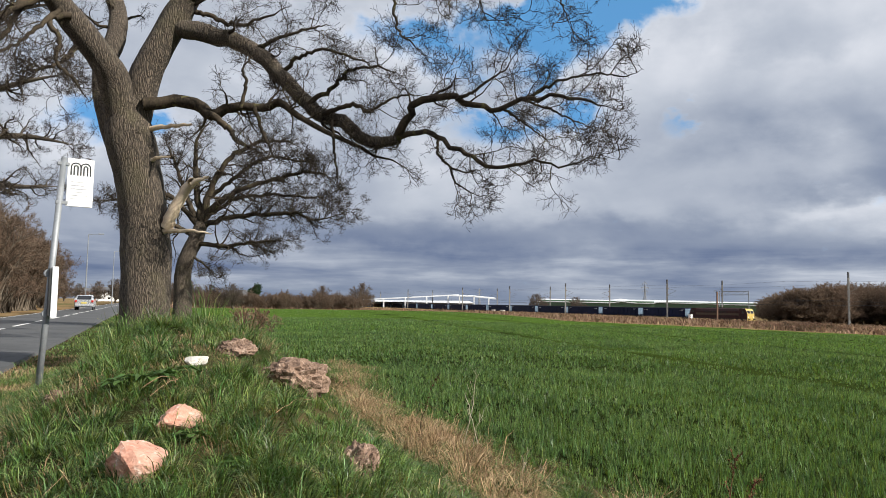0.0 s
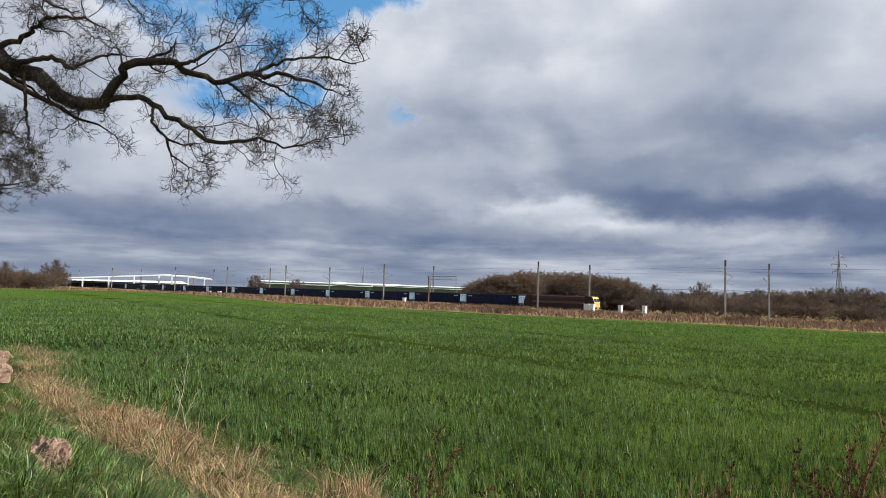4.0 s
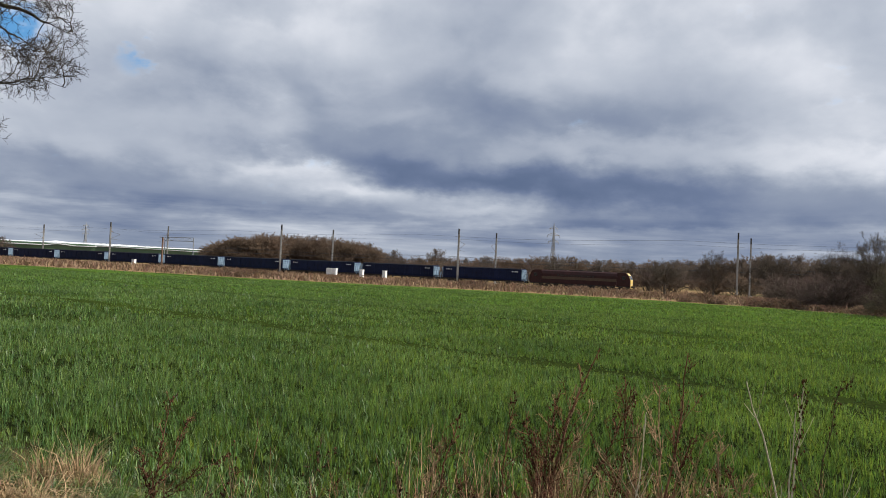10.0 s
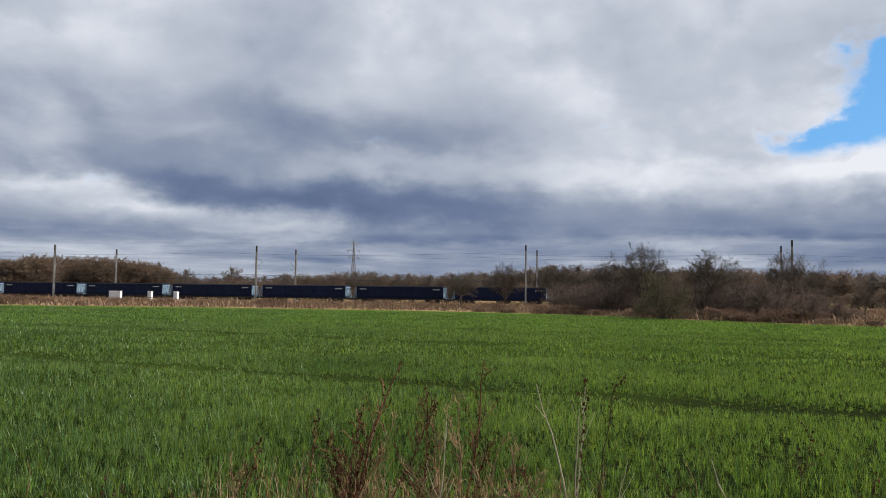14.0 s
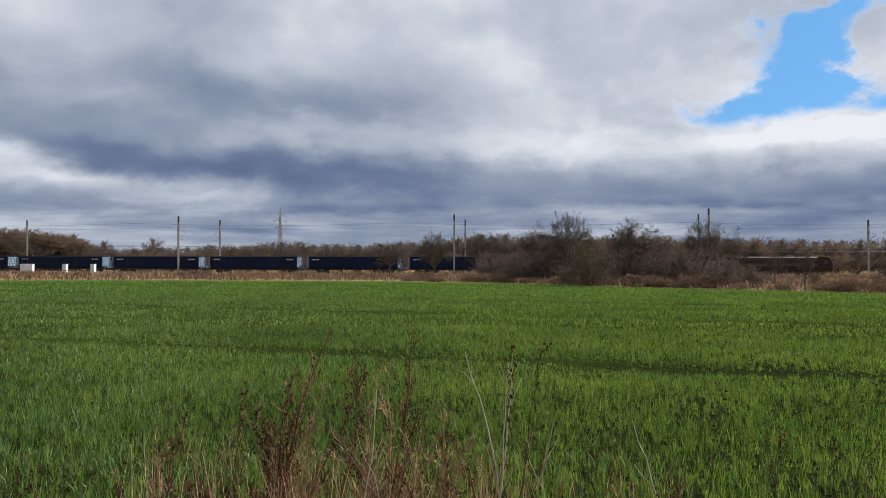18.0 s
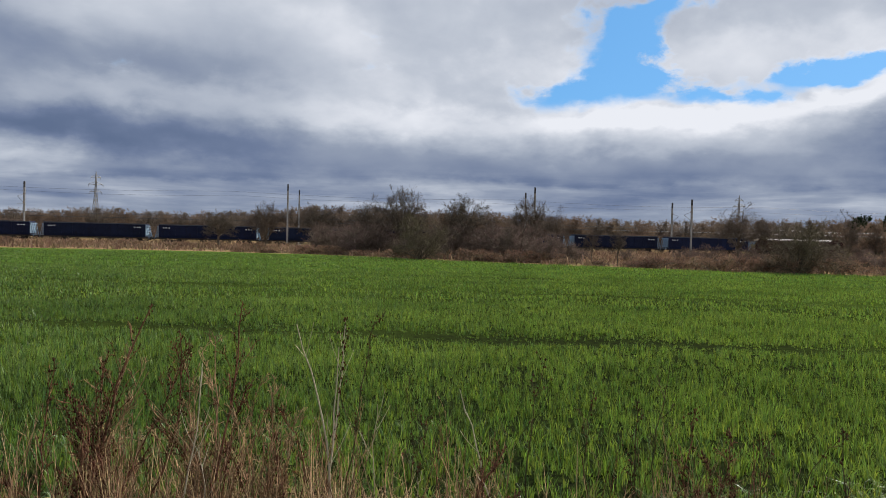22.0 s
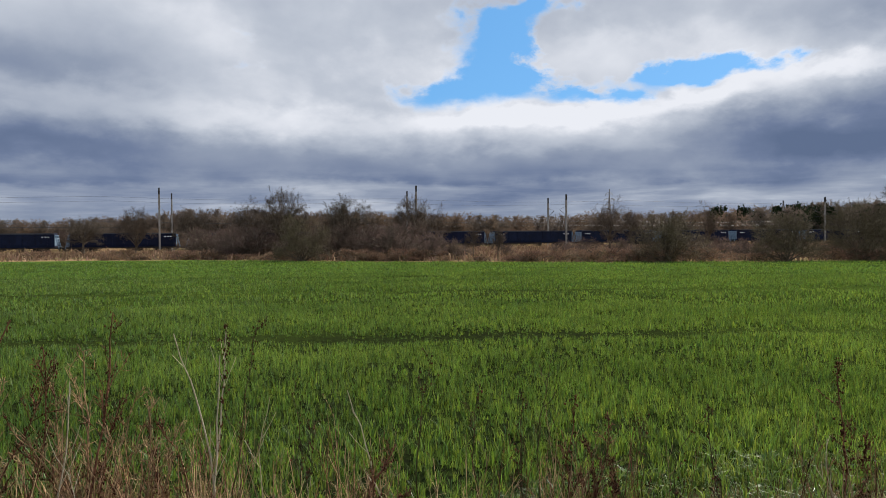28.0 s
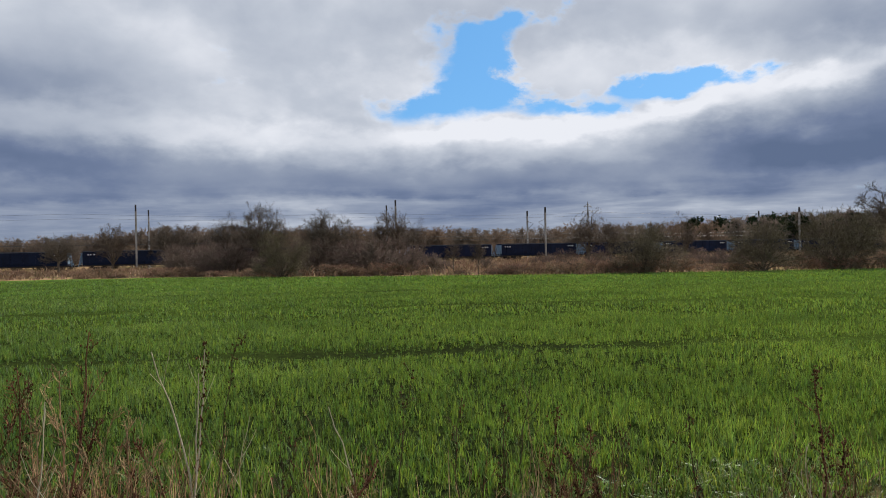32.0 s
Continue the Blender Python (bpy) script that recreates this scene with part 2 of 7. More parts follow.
def bark_material(name, dark, light, moss):
    """Deeply furrowed bark: stretched ridges, moss on patches."""
    m = bpy.data.materials.new(name)
    m.use_nodes = True
    n = Nodes(m.node_tree)
    at = n.add("ShaderNodeTexCoord").outputs["Object"]
    ridge = n.add("ShaderNodeTexVoronoi")
    ridge.feature = "DISTANCE_TO_EDGE"
    # ridges wander and break up, as on an old trunk
    drift = n.add("ShaderNodeTexNoise")
    n.put(drift.inputs["Vector"], at)
    drift.inputs["Scale"].default_value, drift.inputs["Detail"].default_value = 5.0, 4.0
    pushed = n.add("ShaderNodeVectorMath")
    pushed.operation = "MULTIPLY_ADD"
    n.put(pushed.inputs[0], drift.outputs["Color"])
    pushed.inputs[1].default_value = (0.10, 0.10, 0.10)
    n.put(pushed.inputs[2], at)
    n.put(ridge.inputs["Vector"], n.scaled(pushed.outputs[0], 1.0, 1.0, 0.13))
    ridge.inputs["Scale"].default_value = 38.0
    furrow = n.ramp(n.math("ADD", n.math("MULTIPLY", ridge.outputs["Distance"], 0.9), n.math("MULTIPLY", n.noise(n.scaled(at, 1.0, 1.0, 0.5), 42.0, 6.0, 0.75), 0.45)), 0.16, 0.50)
    patch = n.noise(at, 1.3, 5.0, 0.65)
    colour = n.mix(furrow, dark, light)
    colour = n.mix(n.math("MULTIPLY", n.ramp(patch, 0.50, 0.66), 0.55), colour, moss)
    shader = n.add("ShaderNodeBsdfPrincipled")
    n.put(shader.inputs["Base Color"], colour)
    shader.inputs["Roughness"].default_value = 0.92
    relief = n.add("ShaderNodeBump")
    relief.inputs["Strength"].default_value, relief.inputs["Distance"].default_value = 0.9, 0.03
    n.put(relief.inputs["Height"], furrow)
    n.put(shader.inputs["Normal"], relief.outputs[0])
    n.put(n.add("ShaderNodeOutputMaterial").inputs[0], shader.outputs[0])
    return m


def ground_material():
    """Field soil and young crop, verge turf, rough dry land, by the zones stored on the sheet."""
    m = bpy.data.materials.new("ground_cover")
    m.use_nodes = True
    n = Nodes(m.node_tree)
    at = n.add("ShaderNodeTexCoord").outputs["Object"]
    zone = n.add("ShaderNodeSeparateColor")
    stored = n.add("ShaderNodeAttribute")
    stored.attribute_name = "zone"
    n.put(zone.inputs[0], stored.outputs["Color"])
    big, mid, fine = n.noise(at, 0.05, 4.0), n.noise(at, 0.6, 5.0), n.noise(at, 9.0, 5.0, 0.7)
    # soil painted near black: the shade between the blades is in its colour
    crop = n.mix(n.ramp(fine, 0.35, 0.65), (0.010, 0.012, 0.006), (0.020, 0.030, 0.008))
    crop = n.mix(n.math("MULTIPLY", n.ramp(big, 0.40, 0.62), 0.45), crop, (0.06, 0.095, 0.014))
    # farther off it takes the green of the sunlit leaf canopy
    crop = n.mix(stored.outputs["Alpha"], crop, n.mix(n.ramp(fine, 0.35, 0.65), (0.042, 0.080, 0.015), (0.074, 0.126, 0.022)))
    turf = n.mix(n.ramp(mid, 0.40, 0.62), (0.025, 0.035, 0.012), (0.075, 0.062, 0.03))
    rough = n.mix(n.ramp(mid, 0.36, 0.62), (0.13, 0.085, 0.042), (0.28, 0.19, 0.105))
    rough = n.mix(n.ramp(big, 0.48, 0.64), rough, (0.10, 0.095, 0.04))
    colour = n.mix(zone.outputs[0], rough, crop)
    colour = n.mix(zone.outputs[1], colour, turf)
    colour = n.mix(zone.outputs[2], colour, (0.07, 0.05, 0.035))
    shader = n.add("ShaderNodeBsdfPrincipled")
    n.put(shader.inputs["Base Color"], colour)
    shader.inputs["Roughness"].default_value = 0.95
    shader.inputs["Specular IOR Level"].default_value = 0.0
    relief = n.add("ShaderNodeBump")
    relief.inputs["Strength"].default_value, relief.inputs["Distance"].default_value = 0.8, 0.05
    n.put(relief.inputs["Height"], n.math("ADD", mid, fine))
    n.put(shader.inputs["Normal"], relief.outputs[0])
    n.put(n.add("ShaderNodeOutputMaterial").inputs[0], shader.outputs[0])
    return m


GROUND = ground_material()
CROP = surface("wheat_leaf", ((0.042, 0.088, 0.031), (0.135, 0.216, 0.070)), 11.0, 0.25, 0.42, 0, through_light=0.26, island=0.75, shine=(1.95, 1.7, 0.42), gloss=0.42)
TURF = surface("grass_leaf", ((0.040, 0.086, 0.021), (0.122, 0.195, 0.054), (0.26, 0.24, 0.12)), 2.2, 12.0, 0.42, 0, through_light=0.24, island=0.8, shine=(1.9, 1.5, 0.5), gloss=0.35)
DOCK_LEAF = surface("dock_leaf", ((0.035, 0.085, 0.016), (0.075, 0.145, 0.03)), 8.0, 50.0, 0.45, 0.2, 0.003, through_light=0.2, vary=0.2, gloss=0.3)
STRAW = surface("dry_grass", ((0.24, 0.155, 0.08), (0.50, 0.37, 0.22)), 3.0, 20.0, 0.75, 0, through_light=0.25, island=0.35, gloss=0.05)
REED = surface("dry_scrub_grass", ((0.17, 0.108, 0.07), (0.29, 0.20, 0.135), (0.10, 0.075, 0.042)), 0.10, 1.0, 0.85, 0, through_light=0.2, island=0.4, gloss=0.05)
STALK = surface("dead_stalk", ((0.045, 0.022, 0.014), (0.235, 0.125, 0.070)), 6.0, 60.0, 0.8, 0.2, 0.002, island=0.6, gloss=0.05)
STALK_DARK = surface("dark_stalk", ((0.035, 0.030, 0.018), (0.11, 0.095, 0.05)), 6.0, 60.0, 0.8, 0.2, 0.002, island=0.4, gloss=0.05)
STALK_TAN = surface("tan_stalk", ((0.16, 0.10, 0.055), (0.40, 0.28, 0.165)), 6.0, 60.0, 0.8, 0.2, 0.002, island=0.5, gloss=0.05)
SEED = surface("dock_seed", ((0.030, 0.014, 0.010), (0.12, 0.055, 0.034)), 8.0, 60.0, 0.9, 0, island=0.5, gloss=0.03)
STALK_PALE = surface("bleached_stalk", ((0.38, 0.32, 0.22), (0.52, 0.46, 0.35)), 6.0, 60.0, 0.75, 0.2, 0.002)
BARK = bark_material("oak_bark", (0.038, 0.030, 0.024), (0.150, 0.118, 0.086), (0.125, 0.108, 0.062))
LIMB = surface("limb_bark", ((0.025, 0.021, 0.017), (0.080, 0.063, 0.045), (0.115, 0.105, 0.052)), 2.5, 25.0, 0.9, 0.6, 0.02, stretch=(1, 1, 0.6), gloss=0.05)
TWIG = surface("oak_twig", ((0.022, 0.018, 0.016), (0.062, 0.050, 0.042)), 3.0, 20.0, 0.9, 0, gloss=0.05)
DEADWOOD = surface("bare_dead_wood", ((0.52, 0.40, 0.27), (0.74, 0.61, 0.45)), 4.0, 40.0, 0.8, 0.4, 0.01)
FAR_BARK = surface("far_bark", ((0.07, 0.058, 0.046), (0.16, 0.13, 0.098)), 1.0, 8.0, 0.9, 0, gloss=0.05)
FAR_TWIG = surface("far_twig", ((0.098, 0.078, 0.064), (0.172, 0.138, 0.114)), 0.3, 3.0, 0.9, 0, through_light=0.4, vary=0.14, gloss=0.05)
WOOD_TWIG = surface("wood_twig", ((0.125, 0.087, 0.062), (0.205, 0.148, 0.106)), 0.2, 3.0, 0.9, 0, through_light=0.4, vary=0.12, gloss=0.05)
WILLOW_TWIG = surface("willow_twig", ((0.095, 0.079, 0.052), (0.175, 0.144, 0.094)), 0.5, 3.0, 0.9, 0, through_light=0.2, vary=0.2, gloss=0.05)
SCRUB_TWIG = surface("scrub_twig", ((0.092, 0.064, 0.056), (0.165, 0.118, 0.103)), 0.3, 3.0, 0.9, 0, through_light=0.3, vary=0.25, gloss=0.05)
OAK_FAR_TWIG = surface("field_oak_twig", ((0.09, 0.075, 0.061), (0.17, 0.139, 0.112)), 0.3, 3.0, 0.9, 0, through_light=0.45, vary=0.2, gloss=0.05)
BRAMBLE = surface("bramble", ((0.20, 0.12, 0.085), (0.31, 0.20, 0.14), (0.13, 0.12, 0.06)), 0.3, 3.0, 0.9, 0, through_light=0.15, vary=0.25, gloss=0.05)
EVERGREEN = surface("evergreen", ((0.015, 0.03, 0.014), (0.035, 0.055, 0.022)), 0.5, 3.0, 0.85, 0, vary=0.25, gloss=0.05)
ASPHALT = surface("asphalt", ((0.05, 0.052, 0.055), (0.08, 0.082, 0.084), (0.042, 0.044, 0.046)), 0.5, 60.0, 0.85, 0.4, 0.006)
ROAD_PAINT = surface("road_paint", ((0.62, 0.62, 0.60), (0.78, 0.78, 0.75)), 3.0, 30.0, 0.7, 0.2, 0.003)
GALV = surface("galvanised_steel", ((0.20, 0.215, 0.23), (0.30, 0.315, 0.33)), 5.0, 60.0, 0.55, 0.1, 0.002, metal=0.3)
SIGN_WHITE = surface("sign_white", ((0.80, 0.80, 0.79), (0.86, 0.86, 0.85)), 4.0, 30.0, 0.4, 0)
SIGN_BLACK = surface("sign_black", ((0.015, 0.015, 0.016), (0.03, 0.03, 0.03)), 8.0, 40.0, 0.45, 0)
SIGN_GREY = surface("sign_print", ((0.35, 0.36, 0.37), (0.45, 0.46, 0.47)), 8.0, 40.0, 0.5, 0)
STONE = surface("pink_sandstone", ((0.40, 0.185, 0.125), (0.54, 0.32, 0.245), (0.60, 0.45, 0.38)), 7.0, 70.0, 0.9, 0.8, 0.012)
STONE_PALE = surface("pale_stone", ((0.55, 0.52, 0.48), (0.70, 0.66, 0.60)), 9.0, 70.0, 0.9, 0.7, 0.01)
CLOD = surface("dry_clod", ((0.10, 0.060, 0.040), (0.29, 0.19, 0.135), (0.42, 0.31, 0.235)), 7.0, 45.0, 0.95, 1.0, 0.03)
MAROON = surface("maroon_paint", ((0.030, 0.009, 0.008), (0.050, 0.016, 0.013), (0.022, 0.013, 0.010)), 0.8, 12.0, 0.55, 0.1, 0.004, gloss=0.25)
GOLD = surface("gold_band", ((0.055, 0.030, 0.014), (0.08, 0.046, 0.02)), 1.5, 12.0, 0.5, 0)
YELLOW = surface("warning_yellow", ((0.50, 0.34, 0.07), (0.58, 0.42, 0.11), (0.40, 0.30, 0.12)), 2.0, 15.0, 0.5, 0.1, 0.004)
YELLOW_DULL = surface("dull_yellow", ((0.13, 0.085, 0.03), (0.20, 0.14, 0.05)), 2.0, 15.0, 0.6, 0.1, 0.004)
NAVY = surface("navy_paint", ((0.006, 0.010, 0.030), (0.011, 0.018, 0.052), (0.008, 0.009, 0.018)), 0.5, 10.0, 0.6, 0.15, 0.006, vary=0.15, gloss=0.15)
NAVY_RIM = surface("grimy_rim", ((0.03, 0.04, 0.06), (0.06, 0.07, 0.09)), 1.0, 10.0, 0.6, 0.1, 0.004)
END_BLUE = surface("pale_blue_end", ((0.12, 0.19, 0.27), (0.20, 0.29, 0.38)), 1.5, 12.0, 0.6, 0)
UNDERGEAR = surface("undergear", ((0.018, 0.015, 0.013), (0.045, 0.036, 0.028)), 2.0, 15.0, 0.85, 0.2, 0.01)
GLASS = surface("dark_glass", ((0.01, 0.012, 0.014), (0.02, 0.022, 0.026)), 2.0, 10.0, 0.08, 0, gloss=0.8)
CONCRETE = surface("mast_steel", ((0.22, 0.215, 0.20), (0.36, 0.35, 0.33), (0.16, 0.13, 0.10)), 0.7, 14.0, 0.8, 0.3, 0.006)
MAST_DARK = surface("dark_mast_head", ((0.03, 0.03, 0.032), (0.07, 0.07, 0.07)), 1.5, 14.0, 0.8, 0)
RUSTY = surface("rusty_mast", ((0.10, 0.055, 0.035), (0.19, 0.11, 0.07)), 1.5, 14.0, 0.85, 0.3, 0.006)
WIRE = surface("wire", ((0.02, 0.02, 0.022), (0.04, 0.04, 0.042)), 1.0, 10.0, 0.6, 0)
CABINET = surface("cabinet_white", ((0.68, 0.68, 0.66), (0.80, 0.80, 0.78)), 1.5, 12.0, 0.6, 0.1, 0.004)
BALLAST = surface("ballast", ((0.15, 0.125, 0.105), (0.26, 0.22, 0.19)), 1.0, 20.0, 0.95, 0.7, 0.04)
RAIL = surface("rail_steel", ((0.13, 0.07, 0.045), (0.22, 0.14, 0.10)), 3.0, 30.0, 0.6, 0, metal=0.4)
ROOF_WHITE = surface("white_cladding", ((0.62, 0.64, 0.66), (0.76, 0.78, 0.80)), 0.05, 2.0, 0.5, 0)
SHED_GREEN = surface("shed_green", ((0.05, 0.10, 0.055), (0.08, 0.14, 0.075)), 0.05, 2.0, 0.6, 0)
SHED_DARK = surface("shed_wall", ((0.10, 0.075, 0.06), (0.18, 0.13, 0.10)), 0.05, 2.0, 0.7, 0)
PYLON = surface("pylon_steel", ((0.16, 0.17, 0.185), (0.24, 0.25, 0.265)), 0.3, 5.0, 0.6, 0)
BRICK = surface("far_brick", ((0.24, 0.13, 0.09), (0.34, 0.20, 0.14)), 0.3, 6.0, 0.85, 0)
SLATE = surface("slate", ((0.07, 0.072, 0.08), (0.12, 0.12, 0.125)), 0.5, 6.0, 0.7, 0)
RENDER = surface("white_render", ((0.66, 0.66, 0.64), (0.78, 0.78, 0.75)), 0.5, 6.0, 0.8, 0)
CAR_SILVER = surface("silver_paint", ((0.52, 0.54, 0.56), (0.60, 0.62, 0.64)), 0.8, 9.0, 0.28, 0, metal=0.5)
CAR_DARK = surface("dark_paint", ((0.022, 0.024, 0.03), (0.035, 0.038, 0.045)), 0.8, 9.0, 0.22, 0, metal=0.3)
RUBBER = surface("tyre_rubber", ((0.012, 0.012, 0.012), (0.025, 0.025, 0.025)), 5.0, 30.0, 0.85, 0)
TAIL_RED = surface("tail_lamp", ((0.35, 0.015, 0.012), (0.5, 0.03, 0.02)), 5.0, 30.0, 0.25, 0)
PLATE = surface("number_plate", ((0.62, 0.48, 0.06), (0.70, 0.55, 0.08)), 5.0, 30.0, 0.5, 0)

# ---------------- plan ----------------
# The eye is at (0, 0, 1.6); azimuths run from +y towards +x.
def polar(az, d, z=0.0):
    return Vector((d * math.sin(radians(az)), d * math.cos(radians(az)), z))


ROAD_AZ = -37.0
RAIL_AZ, RAIL_P, RAIL_Z = 51.0, 147.5, -1.7
RAIL_N = np.array((math.sin(radians(RAIL_AZ)), math.cos(radians(RAIL_AZ))))
RAIL_U = np.array((math.sin(radians(RAIL_AZ + 90)), math.cos(radians(RAIL_AZ + 90))))
ROAD_U = np.array((math.sin(radians(ROAD_AZ)), math.cos(radians(ROAD_AZ))))
ROAD_R = np.array((math.cos(radians(ROAD_AZ)), -math.sin(radians(ROAD_AZ))))
# the far edge of the field: azimuth, distance
EDGE_AZ = np.array((-60.0, -36.0, -31.0, -19.0, -14.0, -8.4, -5.5, 2.5, 13.0, 24.0, 40.0, 50.0, 59.0, 65.0, 79.0, 92.0, 98.5, 115.0, 150.0))
EDGE_D = np.array((150.0, 165.0, 170.0, 184.0, 200.0, 133.0, 104.0, 98.0, 88.0, 89.0, 91.0, 84.0, 71.5, 67.5, 63.0, 66.7, 71.7, 78.0, 80.0))


def smooth(a, b, x):
    t = np.clip((np.asarray(x, float) - a) / (b - a), 0.0, 1.0)
    return t * t * (3 - 2 * t)


def ripple(x, y, f, seed=0.0):
    """Cheap uneven ground: a few crossed waves."""
    return (np.sin(x * f + 1.7 * np.sin(y * f * 0.83 + seed)) + np.sin(y * f * 1.37 + 2.1 + 1.3 * np.sin(x * f * 0.71 - seed))
            + 0.5 * np.sin((x + y) * f * 2.3 + seed) + 0.5 * np.sin((x - y) * f * 2.9 - seed)) / 3.0


def height(x, y):
    """The ground's height."""
    x, y = np.asarray(x, float), np.asarray(y, float)
    q = x * math.sin(radians(72)) + y * math.cos(radians(72))
    z = -0.0146 * np.clip(q, 0, 137)
    p = x * RAIL_N[0] + y * RAIL_N[1]
    z = z + (-2.0 - z) * smooth(112, 140, p)
    along, right = x * ROAD_U[0] + y * ROAD_U[1], x * ROAD_R[0] + y * ROAD_R[1]
    verge = 1 - smooth(0.6, 3.0, right)
    z = z * (1 - verge) + verge * (0.12 + 0.22 * smooth(1.0, 6.0, np.abs(along)))
    heap = 0.55 * smooth(1.3, 4.6, along) + 0.42 * smooth(4.2, 6.8, along)
    heap = heap * (1 - 0.75 * smooth(8.2, 12.0, along)) * (1 - 0.9 * smooth(20.0, 30.0, along))
    heap = heap * 0.94 * (1 - smooth(0.7, 2.5, right)) * (1 - 0.97 * smooth(0.15, -1.5, right))
    z = z + heap * (1 + 0.10 * ripple(x, y, 1.9))
    z = z + 0.05 * ripple(x, y, 1.1, 0.7) * smooth(0.8, 2.0, np.hypot(x, y)) * (1 - smooth(60, 90, np.hypot(x, y)))
    road = smooth(-1.9, -2.3, right) * smooth(-8.2, -7.8, right)
    road = np.where(right < -2.1, np.where(right > -7.9, 1.0, 1 - smooth(-7.9, -10, right)), smooth(-1.5, -2.1, right))
    return z * (1 - road) + road * 0.33


def height_at(x, y):
    return float(height(x, y))


def zones(x, y):
    """How much of each place is crop, verge turf and bare road bed."""
    d, az = np.hypot(x, y), np.degrees(np.arctan2(x, y))
    right = x * ROAD_R[0] + y * ROAD_R[1]
    far = np.interp(az, EDGE_AZ, EDGE_D)
    crop = smooth(3.2, 4.2, right) * (d < far)
    turf = (1 - smooth(4.0, 4.6, right)) * (right > -7.9)
    bare = ((right < -2.1) & (right > -7.9)) * 1.0
    return crop, turf * (1 - crop), bare


# ---------------- mesh helpers ----------------
def part(name, bm, material, parent=None, label="", shade=False):
    """One mesh object from a bmesh, under its thing or part."""
    mesh = bpy.data.meshes.new(name)
    bm.to_mesh(mesh)
    bm.free()
    return attach(name, mesh, material, parent, label, shade)


def attach(name, mesh, material, parent=None, label="", shade=False):
    mesh.materials.append(material)
    if shade:
        mesh.polygons.foreach_set("use_smooth", [True] * len(mesh.polygons))
    ob = new(name, mesh)
    if parent:
        ob.parent = parent
    if label:
        ob["label"] = label
    return ob


def thing(name, at=(0, 0, 0), turn=0.0, **tags):
    ob = new(name)
    ob.empty_display_size = 0.2
    ob.matrix_basis = pose(*at, 0, 0, turn)
    return tagged(ob, **tags)


def sheet(name, verts, faces):
    """A mesh from arrays of corners and of faces with equal corner counts (or a list of such arrays)."""
    groups = faces if isinstance(faces, list) else [faces]
    mesh = bpy.data.meshes.new(name)
    verts = np.asarray(verts, np.float32)
    mesh.vertices.add(len(verts))
    mesh.vertices.foreach_set("co", verts.ravel())
    loops = np.concatenate([g.ravel() for g in groups]).astype(np.int32)
    sizes = np.concatenate([np.full(len(g), g.shape[1], np.int32) for g in groups])
    mesh.loops.add(len(loops))
    mesh.loops.foreach_set("vertex_index", loops)
    mesh.polygons.add(len(sizes))
    mesh.polygons.foreach_set("loop_start", np.concatenate([[0], np.cumsum(sizes)[:-1]]).astype(np.int32))
    mesh.polygons.foreach_set("loop_total", sizes)
    mesh.update(calc_edges=True)
    return mesh


def box(bm, x0, x1, y0, y1, z0, z1, taper=0.0):
    """A box with corners cut a little; taper draws in its top."""
    vs = [bm.verts.new((x, y, z)) for z, k in ((z0, 0.0), (z1, taper)) for x, y in ((x0 + k, y0 + k), (x1 - k, y0 + k), (x1 - k, y1 - k), (x0 + k, y1 - k))]
    for f in ((3, 2, 1, 0), (4, 5, 6, 7), (0, 1, 5, 4), (1, 2, 6, 5), (2, 3, 7, 6), (3, 0, 4, 7)):
        bm.faces.new([vs[i] for i in f])
    return vs


def block(x0, x1, y0, y1, z0, z1, bevel=0.0, taper=0.0):
    bm = bmesh.new()
    box(bm, x0, x1, y0, y1, z0, z1, taper)
    if bevel:
        bmesh.ops.bevel(bm, geom=bm.edges[:], offset=bevel, segments=2, affect="EDGES", profile=0.6)
    return bm


def rod(bm, a, b, r0, r1=None, sides=8):
    """A round bar from a to b."""
    r1 = r0 if r1 is None else r1
    a, b = Vector(a), Vector(b)
    q = (b - a).to_track_quat("Z", "Y")
    rings = []
    for c, r in ((a, r0), (b, r1)):
        rings.append([bm.verts.new(c + q @ Vector((r * math.cos(6.28319 * i / sides), r * math.sin(6.28319 * i / sides), 0))) for i in range(sides)])
    for i in range(sides):
        j = (i + 1) % sides
        bm.faces.new((rings[0][i], rings[0][j], rings[1][j], rings[1][i]))
    bm.faces.new(rings[0][::-1])
    bm.faces.new(rings[1])


def bar(a, b, r0, r1=None, sides=8):
    bm = bmesh.new()
    rod(bm, a, b, r0, r1, sides)
    return bm


def prism(bm, outline, y0, y1, inset=0.0):
    """An outline in x and z drawn along y."""
    a = [bm.verts.new((x, y0, z)) for x, z in outline]
    b = [bm.verts.new((x, y1, z)) for x, z in outline]
    n = len(outline)
    bm.faces.new(a)
    bm.faces.new(b[::-1])
    for i in range(n):
        bm.faces.new((a[(i + 1) % n], a[i], b[i], b[(i + 1) % n]))


